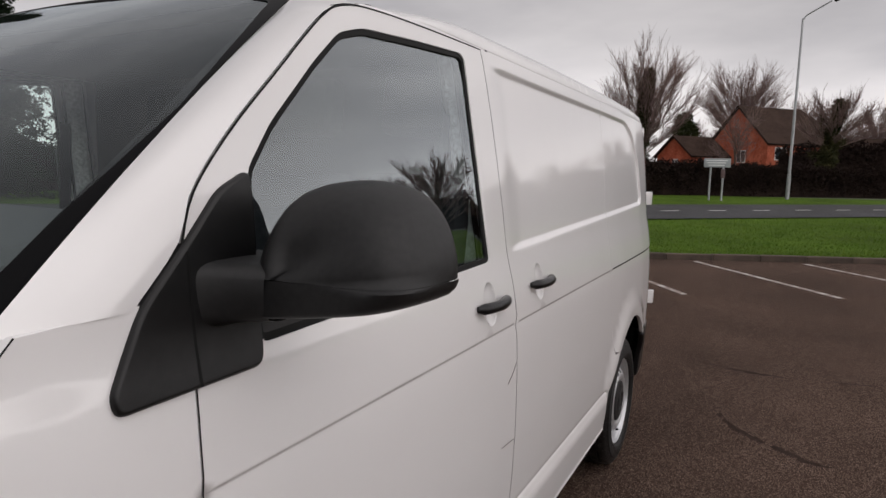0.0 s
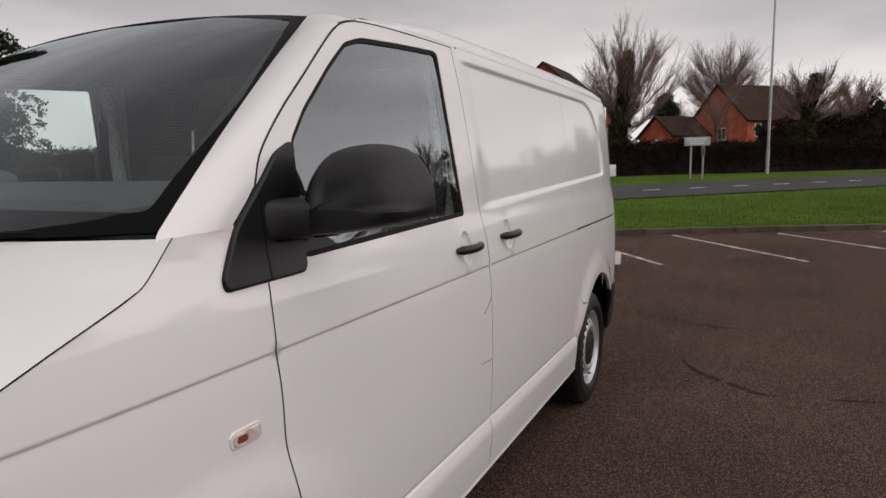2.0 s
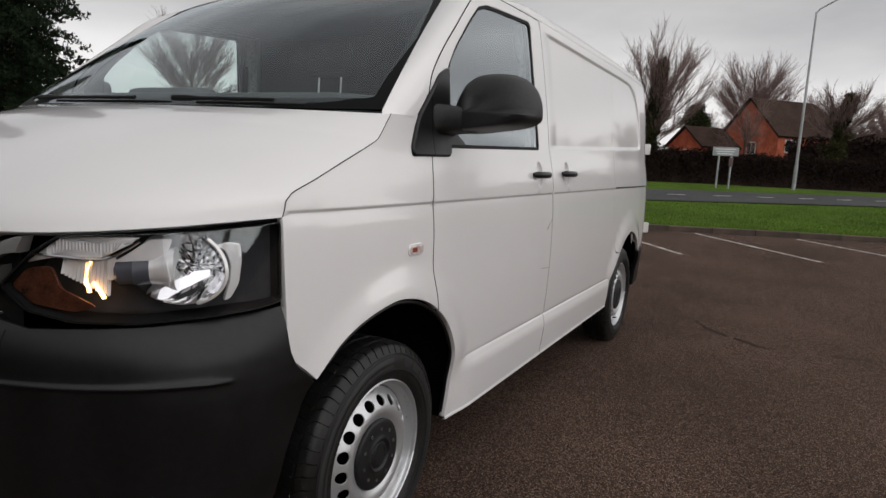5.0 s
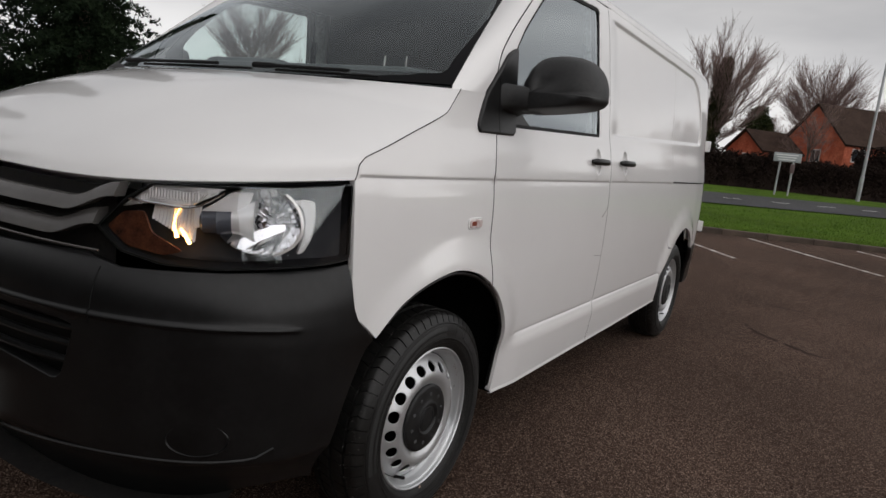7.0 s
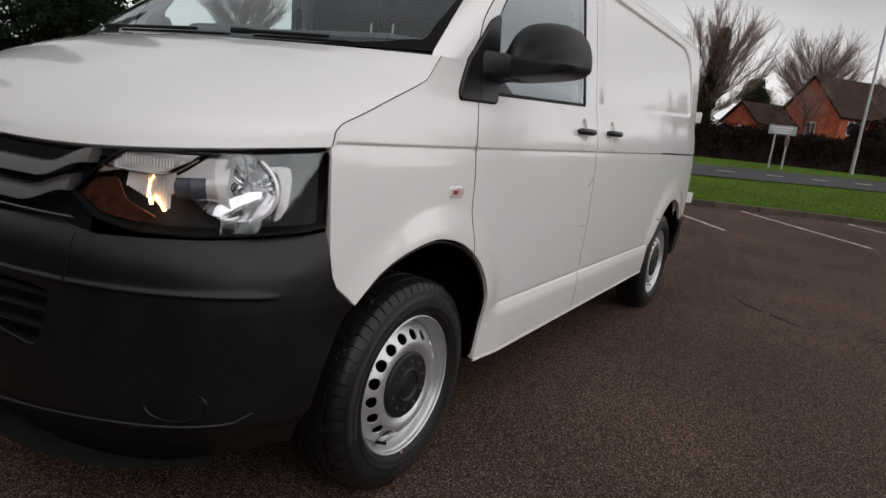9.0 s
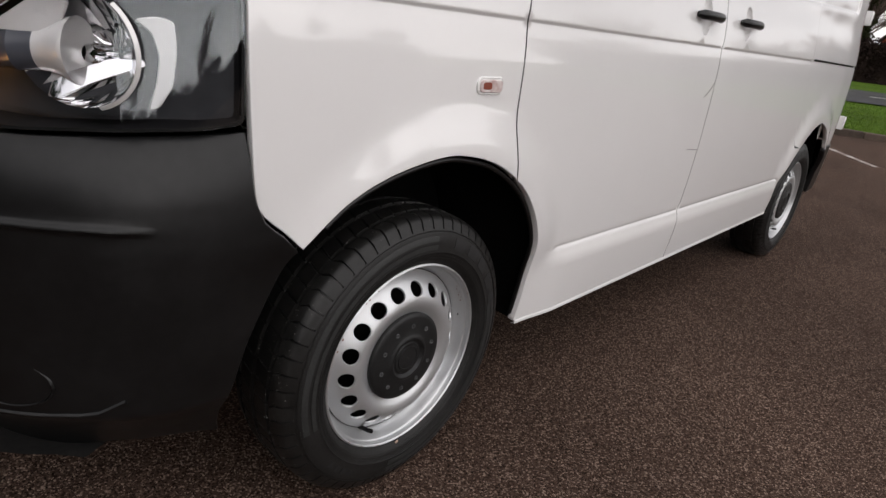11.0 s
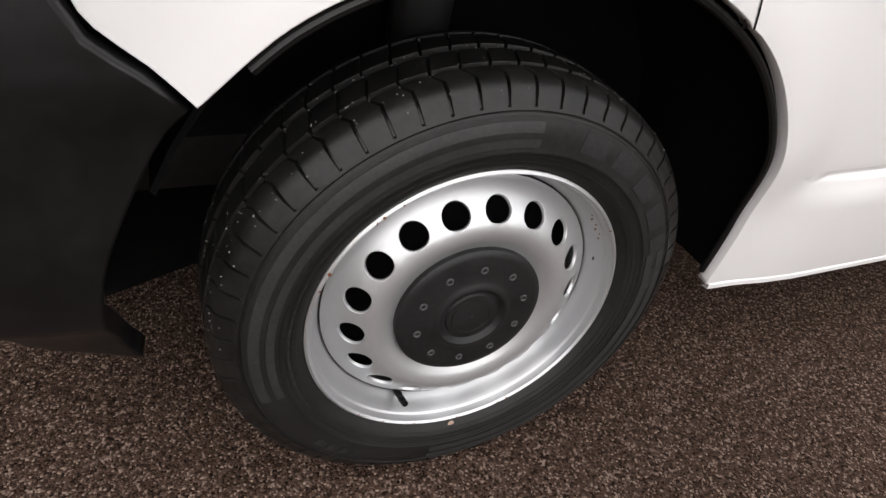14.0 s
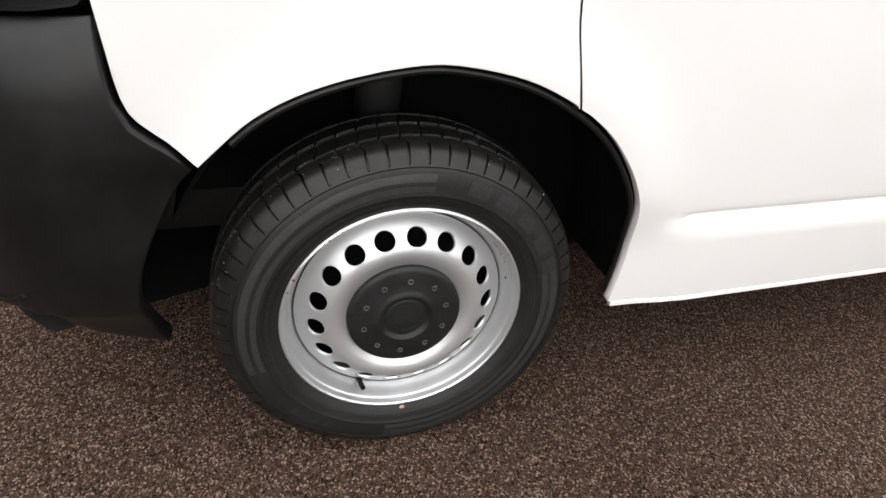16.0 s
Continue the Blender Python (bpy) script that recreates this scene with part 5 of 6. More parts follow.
BUMP_G, BUMP_P = table([0.18, 0.24, 0.30, 0.35, 0.38, 0.395, 0.41, 0.45, 0.60, 0.68, 0.72, 0.76, 0.79, 0.82, 0.84, 0.865], [-0.13, -0.09, -0.045, -0.008, 0.020, 0.040, 0.046, 0.050, 0.056, 0.056, 0.053, 0.047, 0.038, 0.022, 0.005, -0.03], 0.006, 0.1, 1.0)


def bumper(s, z):
    off = float(np.interp(z, BUMP_G, BUMP_P))
    ridge = 0.008 * math.exp(-((z - 0.709 - 0.012 * fade(s)) / 0.0055) ** 2) * step01((S_END - 0.235 - abs(s)) / 0.02)
    return nose(s, z, off * (0.25 + 0.75 * fade(s)) - 0.010 * (1 - fade(s)) * step01((0.68 - z) / 0.06) - 0.045 * (1 - fade(s)) * step01((0.48 - z) / 0.2) + ridge)


def s_of(y):
    return s_at_y(y) if y < -0.31 else S_END + (y + 0.31)


bump_half = straight([(0.0, 0.195), (0.55, 0.205), (0.78, 0.245), (s_of(-0.60), 0.285), (s_of(-0.53), 0.294), (s_of(-0.465), 0.286)], 0.04) + curve_points([(s_of(-0.430), 0.278), (s_of(-0.437), 0.330), (s_of(-0.423), 0.43), (s_of(-0.402), 0.508), (s_of(-0.353), 0.609), (s_of(-0.318), 0.652)], 0.015) \
    + curve_points([(s_of(-0.349), 0.686), (s_of(-0.384), 0.716), (s_of(-0.399), 0.749), (s_of(-0.406), 0.80), (s_of(-0.411), 0.857)], 0.02) + straight([(s_of(-0.44), 0.855), (s_at_x(0.80), 0.838), (s_at_x(0.60), 0.828), (s_at_x(0.50), 0.845), (0.0, 0.825)], 0.04)
bump_outline = clean([(-s, z) for s, z in bump_half[::-1]] + bump_half)
panel("front_bumper", bump_outline, bumper, PLASTIC, van, holes=[rounded([(-0.49, 0.555), (0.49, 0.555), (0.53, 0.692), (-0.53, 0.692)], 0.025)],
      us=np.arange(-1.3, 1.31, 0.05), depth=0.03, lip=0.004,
      vs=lambda s: [0.20, 0.215, 0.23, 0.245, 0.26, 0.29, 0.33, 0.36, 0.375, 0.385, 0.392, 0.398, 0.404, 0.412, 0.425, 0.45, 0.52, 0.58, 0.64, 0.67, 0.69, 0.702, 0.708, 0.712, 0.716, 0.72, 0.725, 0.731, 0.74, 0.75, 0.77, 0.79, 0.805, 0.815, 0.825, 0.835, 0.845])
# intake bars
for k, z in enumerate((0.590, 0.632, 0.670)):
    pts = [tuple(nose(s, z, 0.025)) for s in np.linspace(-0.54, 0.54, 25)]
    part("intake_bar", tube(pts, 0.009, 8), PLASTIC, van)
bm = bmesh.new()
rows = [[bm.verts.new(nose(s, z, -0.03)) for s in np.linspace(-0.56, 0.56, 31)] for z in (0.40, 0.992)]
for i in range(30):
    bm.faces.new((rows[0][i], rows[0][i + 1], rows[1][i + 1], rows[1][i]))
bmesh.ops.solidify(bm, geom=bm.faces[:], thickness=0.01)
part("grille_backing", bm, DARK_METAL, van)


# grille slats between the headlamps, leaning back and sweeping up into the lamps
def grille_bar(z0, z1, off, s_end, lift, mat, label=""):
    bm = bmesh.new()
    rows = []
    prof = [(0.0, off - 0.035), (0.0, off - 0.006), (0.06, off), (0.5, off - 0.008), (0.94, off - 0.018), (1.0, off - 0.022), (1.0, off - 0.05)]
    for s in np.linspace(-s_end, s_end, 61):
        u = lift * step01((abs(s) - s_end + 0.14) / 0.14)
        rows.append([bm.verts.new(nose(s, z0 + u + (z1 - z0) * w, o)) for w, o in prof])
    for a, b in zip(rows, rows[1:]):
        for j in range(len(prof) - 1):
            bm.faces.new((a[j], b[j], b[j + 1], a[j + 1]))
    bm.faces.new(rows[0][::-1])
    bm.faces.new(rows[-1])
    bmesh.ops.recalc_face_normals(bm, faces=bm.faces[:])
    return part("grille_slat", bm, mat, van, label)


grille_bar(0.930, 0.962, 0.012, 0.585, 0.045, GRILLE_GREY)
grille_bar(0.868, 0.905, 0.014, 0.535, 0.040, GRILLE_GREY)
bdg = part("grille_badge", lathe([(0.0, 0.078), (0.010, 0.078), (0.014, 0.074), (0.014, 0.066), (0.008, 0.063), (0.008, 0.001)], 48), CHROME, van, "plain round chrome badge")
bdg.matrix_local = pose(0, -0.868, 0.925, 0, 0, -90)
part("grille_trim", tube([tuple(nose(s, 0.852, 0.012)) for s in np.linspace(-0.55, 0.55, 41)], 0.003, 6), GRILLE_GREY, van)


# ---- headlamps ----
LAMP = [(0.535, 0.905), (0.60, 0.858), (0.70, 0.840), (0.82, 0.840), (0.95, 0.850), (1.06, 0.858), (s_of(-0.416), 0.868), (s_of(-0.416), 1.050), (1.08, 1.042), (0.95, 1.030), (0.80, 1.022), (0.66, 1.014), (0.60, 0.975)]


def lamp_off(s, z):
    return 0.012 * fade(s) - 0.12 * (z - 0.85) * fade(s) ** 0.6


def lamp_unit():
    """One headlamp: clear cover, dark housing, faceted main bowl, slate projector, ribbed turn chamber with lit bulbs."""
    body = panel("headlamp", LAMP, lambda s, z: nose(s, z, lamp_off(s, z) - 0.080 * step01((S_END - s) / 0.25 + 0.05) - 0.004), LAMP_GREY, van, step=0.03, depth=0.01, lip=0.0, mirror=True,
                 label="clear headlamp with lit side bulb")
    rl = random.Random(4)
    for b, sgn in zip(body, (1, -1)):
        cover = panel("lens", rounded(LAMP, 0.012), lambda s, z: nose(s, z, lamp_off(s, z)), LENS, b, step=0.03, depth=0.004, lip=0.001)
        cover.visible_shadow = False
        panel("lens_edge", rounded(LAMP, 0.012), lambda s, z: nose(s, z, lamp_off(s, z) - 0.003), SEAL, b, holes=[clean(inset(rounded(LAMP, 0.012), 0.004))], step=0.2, depth=0.010, lip=0.0)
        # side wall of the housing between lens and back
        ring = clean(inset(rounded(LAMP, 0.012), 0.003))
        ring = straight(ring + ring[:1], 0.02)
        bm = bmesh.new()
        prev = None
        for s, z in ring:
            cur = [bm.verts.new(nose(s, z, lamp_off(s, z) - 0.004)), bm.verts.new(nose(s, z, lamp_off(s, z) - 0.080 * step01((S_END - s) / 0.25 + 0.05) - 0.004))]
            if prev:
                bm.faces.new((prev[0], cur[0], cur[1], prev[1]))
            prev = cur
        part("housing_wall", bm, TRIM_GREY, b)
        # main bowl: strips of stepped facets round the bulb
        c = nose(0.925, 0.943, -0.076)
        ax = Vector((0.42, -0.90, 0.06)).normalized()
        sd = Vector((-ax.y, ax.x, 0)).normalized()
        up = ax.cross(sd) * (1 if ax.cross(sd).z > 0 else -1)
        bm = bmesh.new()
        nseg, prof = 22, [(0.014, -0.003), (0.036, 0.007), (0.058, 0.026), (0.077, 0.048), (0.090, 0.066)]
        for k in range(nseg):
            a0, a1 = 2 * math.pi * k / nseg, 2 * math.pi * (k + 1) / nseg
            tilt = rl.uniform(-0.0022, 0.0022)
            for (r0, h0), (r1, h1) in zip(prof, prof[1:]):
                q4 = []
                t1 = 0.0 if r1 > 0.085 else tilt
                for r, h, a, e in ((r0, h0, a0, -tilt), (r0, h0, a1, tilt), (r1, h1, a1, t1), (r1, h1, a0, -t1)):
                    q4.append(bm.verts.new(c + sd * math.cos(a) * r * 1.12 + up * math.sin(a) * r * (0.93 if math.sin(a) > 0 else 0.80) + ax * (h + e)))
                bm.faces.new(q4)
        part("reflector", bm, LAMP_SILVER, b, "bright faceted reflector bowl", smooth=False)
        bm = bmesh.new()
        prev = None
        for a in np.linspace(-1.15, 0.95, 26):
            cur = [bm.verts.new(c + sd * math.cos(a) * r * 1.12 + up * math.sin(a) * r * (0.93 if math.sin(a) > 0 else 0.80) + ax * h) for r, h in ((0.085, 0.060), (0.091, 0.067), (0.096, 0.064))]
            if prev:
                for j in range(2):
                    bm.faces.new((prev[j], cur[j], cur[j + 1], prev[j + 1]))
            prev = cur
        part("bowl_rim", bm, LAMP_SATIN, b, "bright rim of the reflector bowl")
        bulb = part("main_bulb", lathe([(0.0, 0.001), (0.0, 0.014), (0.03, 0.015), (0.042, 0.012), (0.046, 0.001)], 20), CHROME, b)
        bulb.matrix_local = Matrix.Translation(c) @ ax.to_track_quat("X", "Z").to_matrix().to_4x4()
        # white crescent beside the bowl
        cres = [(0.972, 1.000), (1.000, 1.006), (1.024, 1.002), (1.028, 0.965), (1.022, 0.915), (1.004, 0.884), (0.988, 0.878), (1.000, 0.920), (1.004, 0.955), (0.994, 0.985)]
        panel("bezel", rounded(cres, 0.006, 0.006), lambda s, z: nose(s, z, -0.014), LAMP_WHITE, b, step=0.02, depth=0.012, lip=0.002, label="pale bezel crescent")
        # flared cone between projector and bowl
        pa, pb = nose(0.765, 0.940, -0.046), nose(0.838, 0.944, -0.048)
        pd = (pb - pa).normalized()
        cone = part("inner_bezel", lathe([(0.0, 0.030), (0.010, 0.031), (0.026, 0.036), (0.044, 0.045), (0.050, 0.046), (0.046, 0.042), (0.004, 0.026)], 40), LAMP_SATIN, b)
        cone.matrix_local = Matrix.Translation(pb) @ pd.to_track_quat("X", "Z").to_matrix().to_4x4()
        # white lower shard of the bowl
        shard = [(0.850, 0.884), (0.866, 0.882), (0.905, 0.904), (0.945, 0.922), (0.985, 0.936), (0.980, 0.945), (0.93, 0.941), (0.885, 0.922), (0.856, 0.904)]
        # dark panel below it, added for the dark reflection low in the bowl
        dark_low = [(0.860, 0.872), (0.905, 0.864), (0.955, 0.868), (0.978, 0.890), (0.982, 0.928), (0.945, 0.914), (0.905, 0.896), (0.870, 0.876)]
        panel("bowl_skirt", rounded(dark_low, 0.004, 0.006), lambda s, z: nose(s, z, -0.030 - 0.3 * (z - 0.88)), LAMP_GREY, b, step=0.02, depth=0.006, lip=0.001)
        panel("bowl_flange", rounded(shard, 0.004, 0.006), lambda s, z: nose(s, z, -0.026 - 0.3 * (z - 0.88)), LAMP_SILVER, b, step=0.02, depth=0.006, lip=0.001)
        # slate projector barrel with a bright bracket
        barrel = part("spot_shroud", lathe([(-0.002, 0.001), (-0.002, 0.026), (0.003, 0.030), (0.030, 0.031), (0.034, 0.033), (0.040, 0.031), ((pb - pa).length, 0.030)], 40), LAMP_SLATE, b)
        barrel.matrix_local = Matrix.Translation(pa) @ pd.to_track_quat("X", "Z").to_matrix().to_4x4()
        panel("bracket", rounded([(0.752, 0.925), (0.766, 0.925), (0.768, 0.972), (0.754, 0.972)], 0.004, 0.004), lambda s, z: nose(s, z, -0.022), LAMP_SATIN, b, step=0.02, depth=0.01, lip=0.001)
        # ribbed turn chamber
        bm = bmesh.new()
        n2 = 13
        for i in range(n2):
            s0, s1, s2 = (0.652 + 0.104 * (i + w) / n2 for w in (0, 0.5, 1.0))
            z0, z1 = 0.888 + 0.045 * (1 - i / n2), 0.968
            for sa, sb, oa, ob in ((s0, s1, -0.040, -0.033), (s1, s2, -0.033, -0.040)):
                bm.faces.new([bm.verts.new(nose(sa, z0, oa + 0.012)), bm.verts.new(nose(sb, z0, ob + 0.012)), bm.verts.new(nose(sb, z1, ob)), bm.verts.new(nose(sa, z1, oa))])
        part("ribbed_reflector", bm, LAMP_SATIN, b, smooth=False)
        panel("turn_lens", rounded([(0.548, 0.905), (0.60, 0.868), (0.69, 0.856), (0.735, 0.870), (0.66, 0.905), (0.642, 0.950), (0.590, 0.944)], 0.01), lambda s, z: nose(s, z, -0.013), AMBER, b, step=0.03, depth=0.006, lip=0.001, label="dark amber turn lamp")
        wedge = [(0.762, 0.962), (0.800, 0.984), (0.836, 1.010), (0.884, 1.012), (0.874, 0.985), (0.852, 0.966)]
        panel("upper_bezel", rounded(wedge, 0.006, 0.006), lambda s, z: nose(s, z, -0.018 - 0.12 * (s - 0.762)), LAMP_SATIN, b, step=0.02, depth=0.01, lip=0.002)
        # upper silver strip with fine ribs
        panel("upper_reflector", rounded([(0.578, 0.952), (0.640, 0.966), (0.745, 0.972), (0.80, 1.0), (0.82, 1.016), (0.66, 1.010)], 0.008), lambda s, z: nose(s, z, -0.018 + 0.0015 * math.sin(s * 900)), LAMP_SATIN, b, us=np.arange(0.58, 0.82, 0.0018), vs=lambda s: [0.965, 0.985, 1.0], depth=0.006, lip=0.001)
        pts = [tuple(nose(s, z, -0.012)) for s, z in curve_points([(0.600, 0.974), (0.66, 0.970), (0.745, 0.968), (0.785, 0.985), (0.82, 1.008)], 0.02)]
        part("trim_line", tube(pts, 0.003, 6), CHROME, b)
        for p0, p1 in (((0.716, 0.898, -0.022), (0.706, 0.925, -0.026)), ((0.748, 0.888, -0.018), (0.724, 0.918, -0.024))):
            part("side_bulb", tube([tuple(nose(*p0)), tuple(nose(*p1))], [0.0042, 0.0024], 8), BULB, b, "lit orange side bulb")
        part("bulb_filament", tube([tuple(nose(0.706, 0.925, -0.026)), tuple(nose(0.708, 0.945, -0.030)), tuple(nose(0.716, 0.962, -0.030))], 0.0012, 6), BULB, b)
        if sgn < 0:
            for o in b.children:
                o.matrix_local = Matrix.Diagonal((-1, 1, 1, 1)) @ o.matrix_local


lamp_unit()


# ---- wheels ----
def wheel_profile(r):
    """Depth of the wheel disc, outwards positive, by radius."""
    return float(np.interp(r, WHEEL_G, WHEEL_P))


WHEEL_G, WHEEL_P = table([0.0, 0.085, 0.10, 0.110, 0.122, 0.134, 0.147, 0.161, 0.175, 0.186, 0.192, 0.1965], [0.070, 0.070, 0.070, 0.0755, 0.0825, 0.0855, 0.0825, 0.0745, 0.0620, 0.0510, 0.0445, 0.0400], 0.003, 0.0, 0.22)


def build_wheel(at):
    w = part("wheel", lathe([(-0.10, 0.150), (-0.095, 0.196), (-0.02, 0.1965), (0.032, 0.1966), (0.0390, 0.1972), (0.0440, 0.1995), (0.0485, 0.2030), (0.0535, 0.2058), (0.0610, 0.2085), (0.0680, 0.2105), (0.0715, 0.2122), (0.0735, 0.2148), (0.0770, 0.2162), (0.0835, 0.2172), (0.0865, 0.2200), (0.0845, 0.2235), (0.076, 0.2240)], 128), STEEL, van, "silver painted steel wheel", angle=0.35)
    w.location = at
    # pressed disc with its round holes
    def disc(y, z):
        r = math.hypot(y, z)
        return Vector((wheel_profile(r) + 0.0, y, z))
    circ = [(0.1968 * math.cos(a), 0.1968 * math.sin(a)) for a in np.linspace(0, 2 * math.pi, 128, endpoint=False)]
    holes = []
    for k in range(HOLES):
        a = 2 * math.pi * (k + 0.17) / HOLES
        holes.append([((0.161 + 0.0152 * math.cos(b)) * math.cos(a) - 0.0182 * math.sin(b) * math.sin(a), (0.161 + 0.0152 * math.cos(b)) * math.sin(a) + 0.0182 * math.sin(b) * math.cos(a)) for b in np.linspace(0, 2 * math.pi, 22, endpoint=False)])
    extra = [(r * math.cos(a), r * math.sin(a)) for r in (0.03, 0.06, 0.085, 0.10, 0.11, 0.118, 0.126, 0.134, 0.1385, 0.181, 0.184, 0.187, 0.190, 0.193) for a in np.linspace(0, 2 * math.pi, 90, endpoint=False)]
    extra += [(0.161 * math.cos(a) + rr * math.cos(b), 0.161 * math.sin(a) + rr * math.sin(b)) for a in (2 * math.pi * (k + 0.17) / HOLES for k in range(HOLES)) for rr in (0.0200, 0.0225) for b in np.linspace(0, 2 * math.pi, 18, endpoint=False)]
    panel("disc", circ, disc, STEEL, w, holes=holes, us=[], extra=extra, depth=0.005, lip=0.0008)
    # dark ring drawn for the shadow between disc and rim
    part("disc_seam", lathe([(0.0415, 0.1950), (0.0425, 0.1958), (0.0420, 0.1968), (0.0405, 0.1964)], 96, closed=True), DARK_METAL, w, "dark line for the shadow in the seam round the wheel disc")
    # black hub cap with its ring of screws
    part("hub_cap", lathe([(0.070, 0.1055), (0.0805, 0.1050), (0.0835, 0.1020), (0.0850, 0.0950), (0.0870, 0.080), (0.0880, 0.060), (0.0905, 0.0545), (0.0925, 0.0510), (0.0925, 0.0480), (0.0890, 0.0440), (0.0865, 0.0410), (0.0865, 0.0380), (0.0890, 0.0360), (0.0900, 0.02), (0.0905, 0.0005)], 72), CAP_BLACK, w, "round black plastic hub cap")
    for k in range(10):
        a = 2 * math.pi * (k + 0.35) / 10
        b = part("cap_screw", lathe([(0.0855, 0.0056), (0.0890, 0.0052), (0.0890, 0.0036), (0.0868, 0.0030), (0.0868, 0.0004)], 12), CAP_GREY, w)
        b.location = (0, 0.0775 * math.cos(a), 0.0775 * math.sin(a))
    # plain round badge
    part("badge", lathe([(0.0895, 0.0300), (0.0915, 0.0295), (0.0915, 0.0265), (0.0897, 0.026)], 40), CAP_BLACK, w)
    # tyre: carcass, shoulder blocks with cross grooves
    prof = [(-0.085, 0.205), (-0.098, 0.222), (-0.108, 0.255), (-0.104, 0.290), (-0.094, 0.315), (-0.080, 0.3285), (-0.055, 0.3345), (-0.0535, 0.3275), (-0.046, 0.3275), (-0.0445, 0.3355), (-0.008, 0.3370), (-0.0065, 0.3295), (0.0065, 0.3295), (0.008, 0.3370),
            (0.0445, 0.3355), (0.046, 0.3275), (0.0535, 0.3275), (0.055, 0.3350), (0.072, 0.3325), (0.0835, 0.3270), (0.0895, 0.3200), (0.0935, 0.3115), (0.0952, 0.3085), (0.0975, 0.3055), (0.0990, 0.3020), (0.0985, 0.3005), (0.1015, 0.2960),
            (0.1055, 0.2840), (0.1075, 0.270), (0.1070, 0.258), (0.1075, 0.2565), (0.1060, 0.2545), (0.1040, 0.2440), (0.1010, 0.2355), (0.0995, 0.2340), (0.0985, 0.2348), (0.0960, 0.2315), (0.0915, 0.2265), (0.0860, 0.2225), (0.055, 0.205)]
    prof = [(x * 0.94, r) for x, r in prof]
    nb = 60
    bm = bmesh.new()
    rings = []
    angles = []
    for k in range(nb):
        angles += [(k + 0.0, 1), (k + 0.085, 1), (k + 0.110, 0), (k + 0.55, 0), (k + 0.98, 0)]
    for x, r in prof:
        ring = []
        for kk, groove in angles:
            a = 2 * math.pi * kk / nb
            rr, sk = r, 0.0
            if r > 0.305 and abs(x) > 0.052 and groove:
                rr = r - 0.0090 * min(1, (r - 0.305) / 0.010)
            elif r > 0.331 and abs(x) <= 0.052 and groove:
                rr = r - 0.0055
            if r > 0.305:
                sk = (abs(x) - 0.055) * 0.25 if abs(x) > 0.052 else 0.6 * (x if abs(x) > 0.02 else -x)
            ring.append(bm.verts.new((x, rr * math.cos(a + sk), rr * math.sin(a + sk))))
        rings.append(ring)
    n = len(angles)
    for a, b in zip(rings, rings[1:]):
        for k in range(n):
            f = bm.faces.new((a[k], b[k], b[(k + 1) % n], a[(k + 1) % n]))
            f.material_index = 1 if a[0].co.yz.length > 0.300 and a[0].co.x < 0.0935 else 0
    bmesh.ops.recalc_face_normals(bm, faces=bm.faces[:])
    tyre = part("tyre", bm, [RUBBER, RUBBER_WORN], w, "black tyre with worn dusty tread", angle=0.5)
    # raised bands and lettering bars on the side wall
    def arc(r0, r1, a0, a1, dx, name="sidewall_band", mat=RUBBER_MARK):
        bm = bmesh.new()
        xs = lambda r: float(np.interp(-r, [-q[1] for q in prof[24:39]], [q[0] for q in prof[24:39]])) + dx
        k = max(3, int(abs(a1 - a0) * 24))
        rows = [[bm.verts.new((xs(r), r * math.cos(a), r * math.sin(a))) for r in (r0, (r0 + r1) / 2, r1)] for a in np.linspace(a0, a1, k)]
        for p, q in zip(rows, rows[1:]):
            for j in range(2):
                bm.faces.new((p[j], p[j + 1], q[j + 1], q[j]))
        bmesh.ops.recalc_face_normals(bm, faces=bm.faces[:])
        bmesh.ops.solidify(bm, geom=bm.faces[:], thickness=0.0008)
        return part(name, bm, mat, w)
    D = math.pi / 180
    for a0, a1 in ((82, 196), (262, 376)):
        arc(0.2790, 0.2915, a0 * D, a1 * D, 0.0012)
        arc(0.2615, 0.2715, a0 * D, a1 * D, 0.0012)
    # embossed word: one plain block a letter
    for k in range(6):
        a = (70 - k * 12) * D
        arc(0.2655, 0.2905, a, a - 8.5 * D, 0.0009, "lettering_bar", RUBBER_TEXT)
    # fine moulded rings on the side wall
    for r0 in (0.2965, 0.3000, 0.2545, 0.2475, 0.2405):
        arc(r0, r0 + 0.0012, 0, 2 * math.pi, 0.0009, "sidewall_ring", RUBBER)
    for k in range(26):
        a = (95 + k * 4.1 + (6 if k > 12 else 0)) * D
        arc(0.2430, 0.2462, a, a + 2.6 * D, 0.0008, "lettering_bar", RUBBER_TEXT)
    for k in range(4):
        a = (220 + k * 5) * D
        arc(0.270, 0.284, a, a + 2.4 * D, 0.0012, "lettering_bar", RUBBER_TEXT)
    # road grit caught in the tread
    rgt = random.Random(17)
    bm = bmesh.new()
    for _ in range(700):
        a, x = rgt.uniform(0, 2 * math.pi), rgt.uniform(-0.075, 0.084)
        r = float(np.interp(x, [-0.085, -0.06, -0.04, 0.04, 0.052, 0.068, 0.0785, 0.084], [0.322, 0.3325, 0.3356, 0.3356, 0.3350, 0.3325, 0.3270, 0.3205])) + 0.0004
        q = rgt.uniform(0.0006, 0.0019)
        c = Vector((x, r * math.cos(a), r * math.sin(a)))
        nrm = Vector((0.25 if x > 0.06 else 0.0, math.cos(a), math.sin(a))).normalized()
        e1 = nrm.cross(Vector((1, 0.3, 0.2))).normalized()
        e2 = nrm.cross(e1)
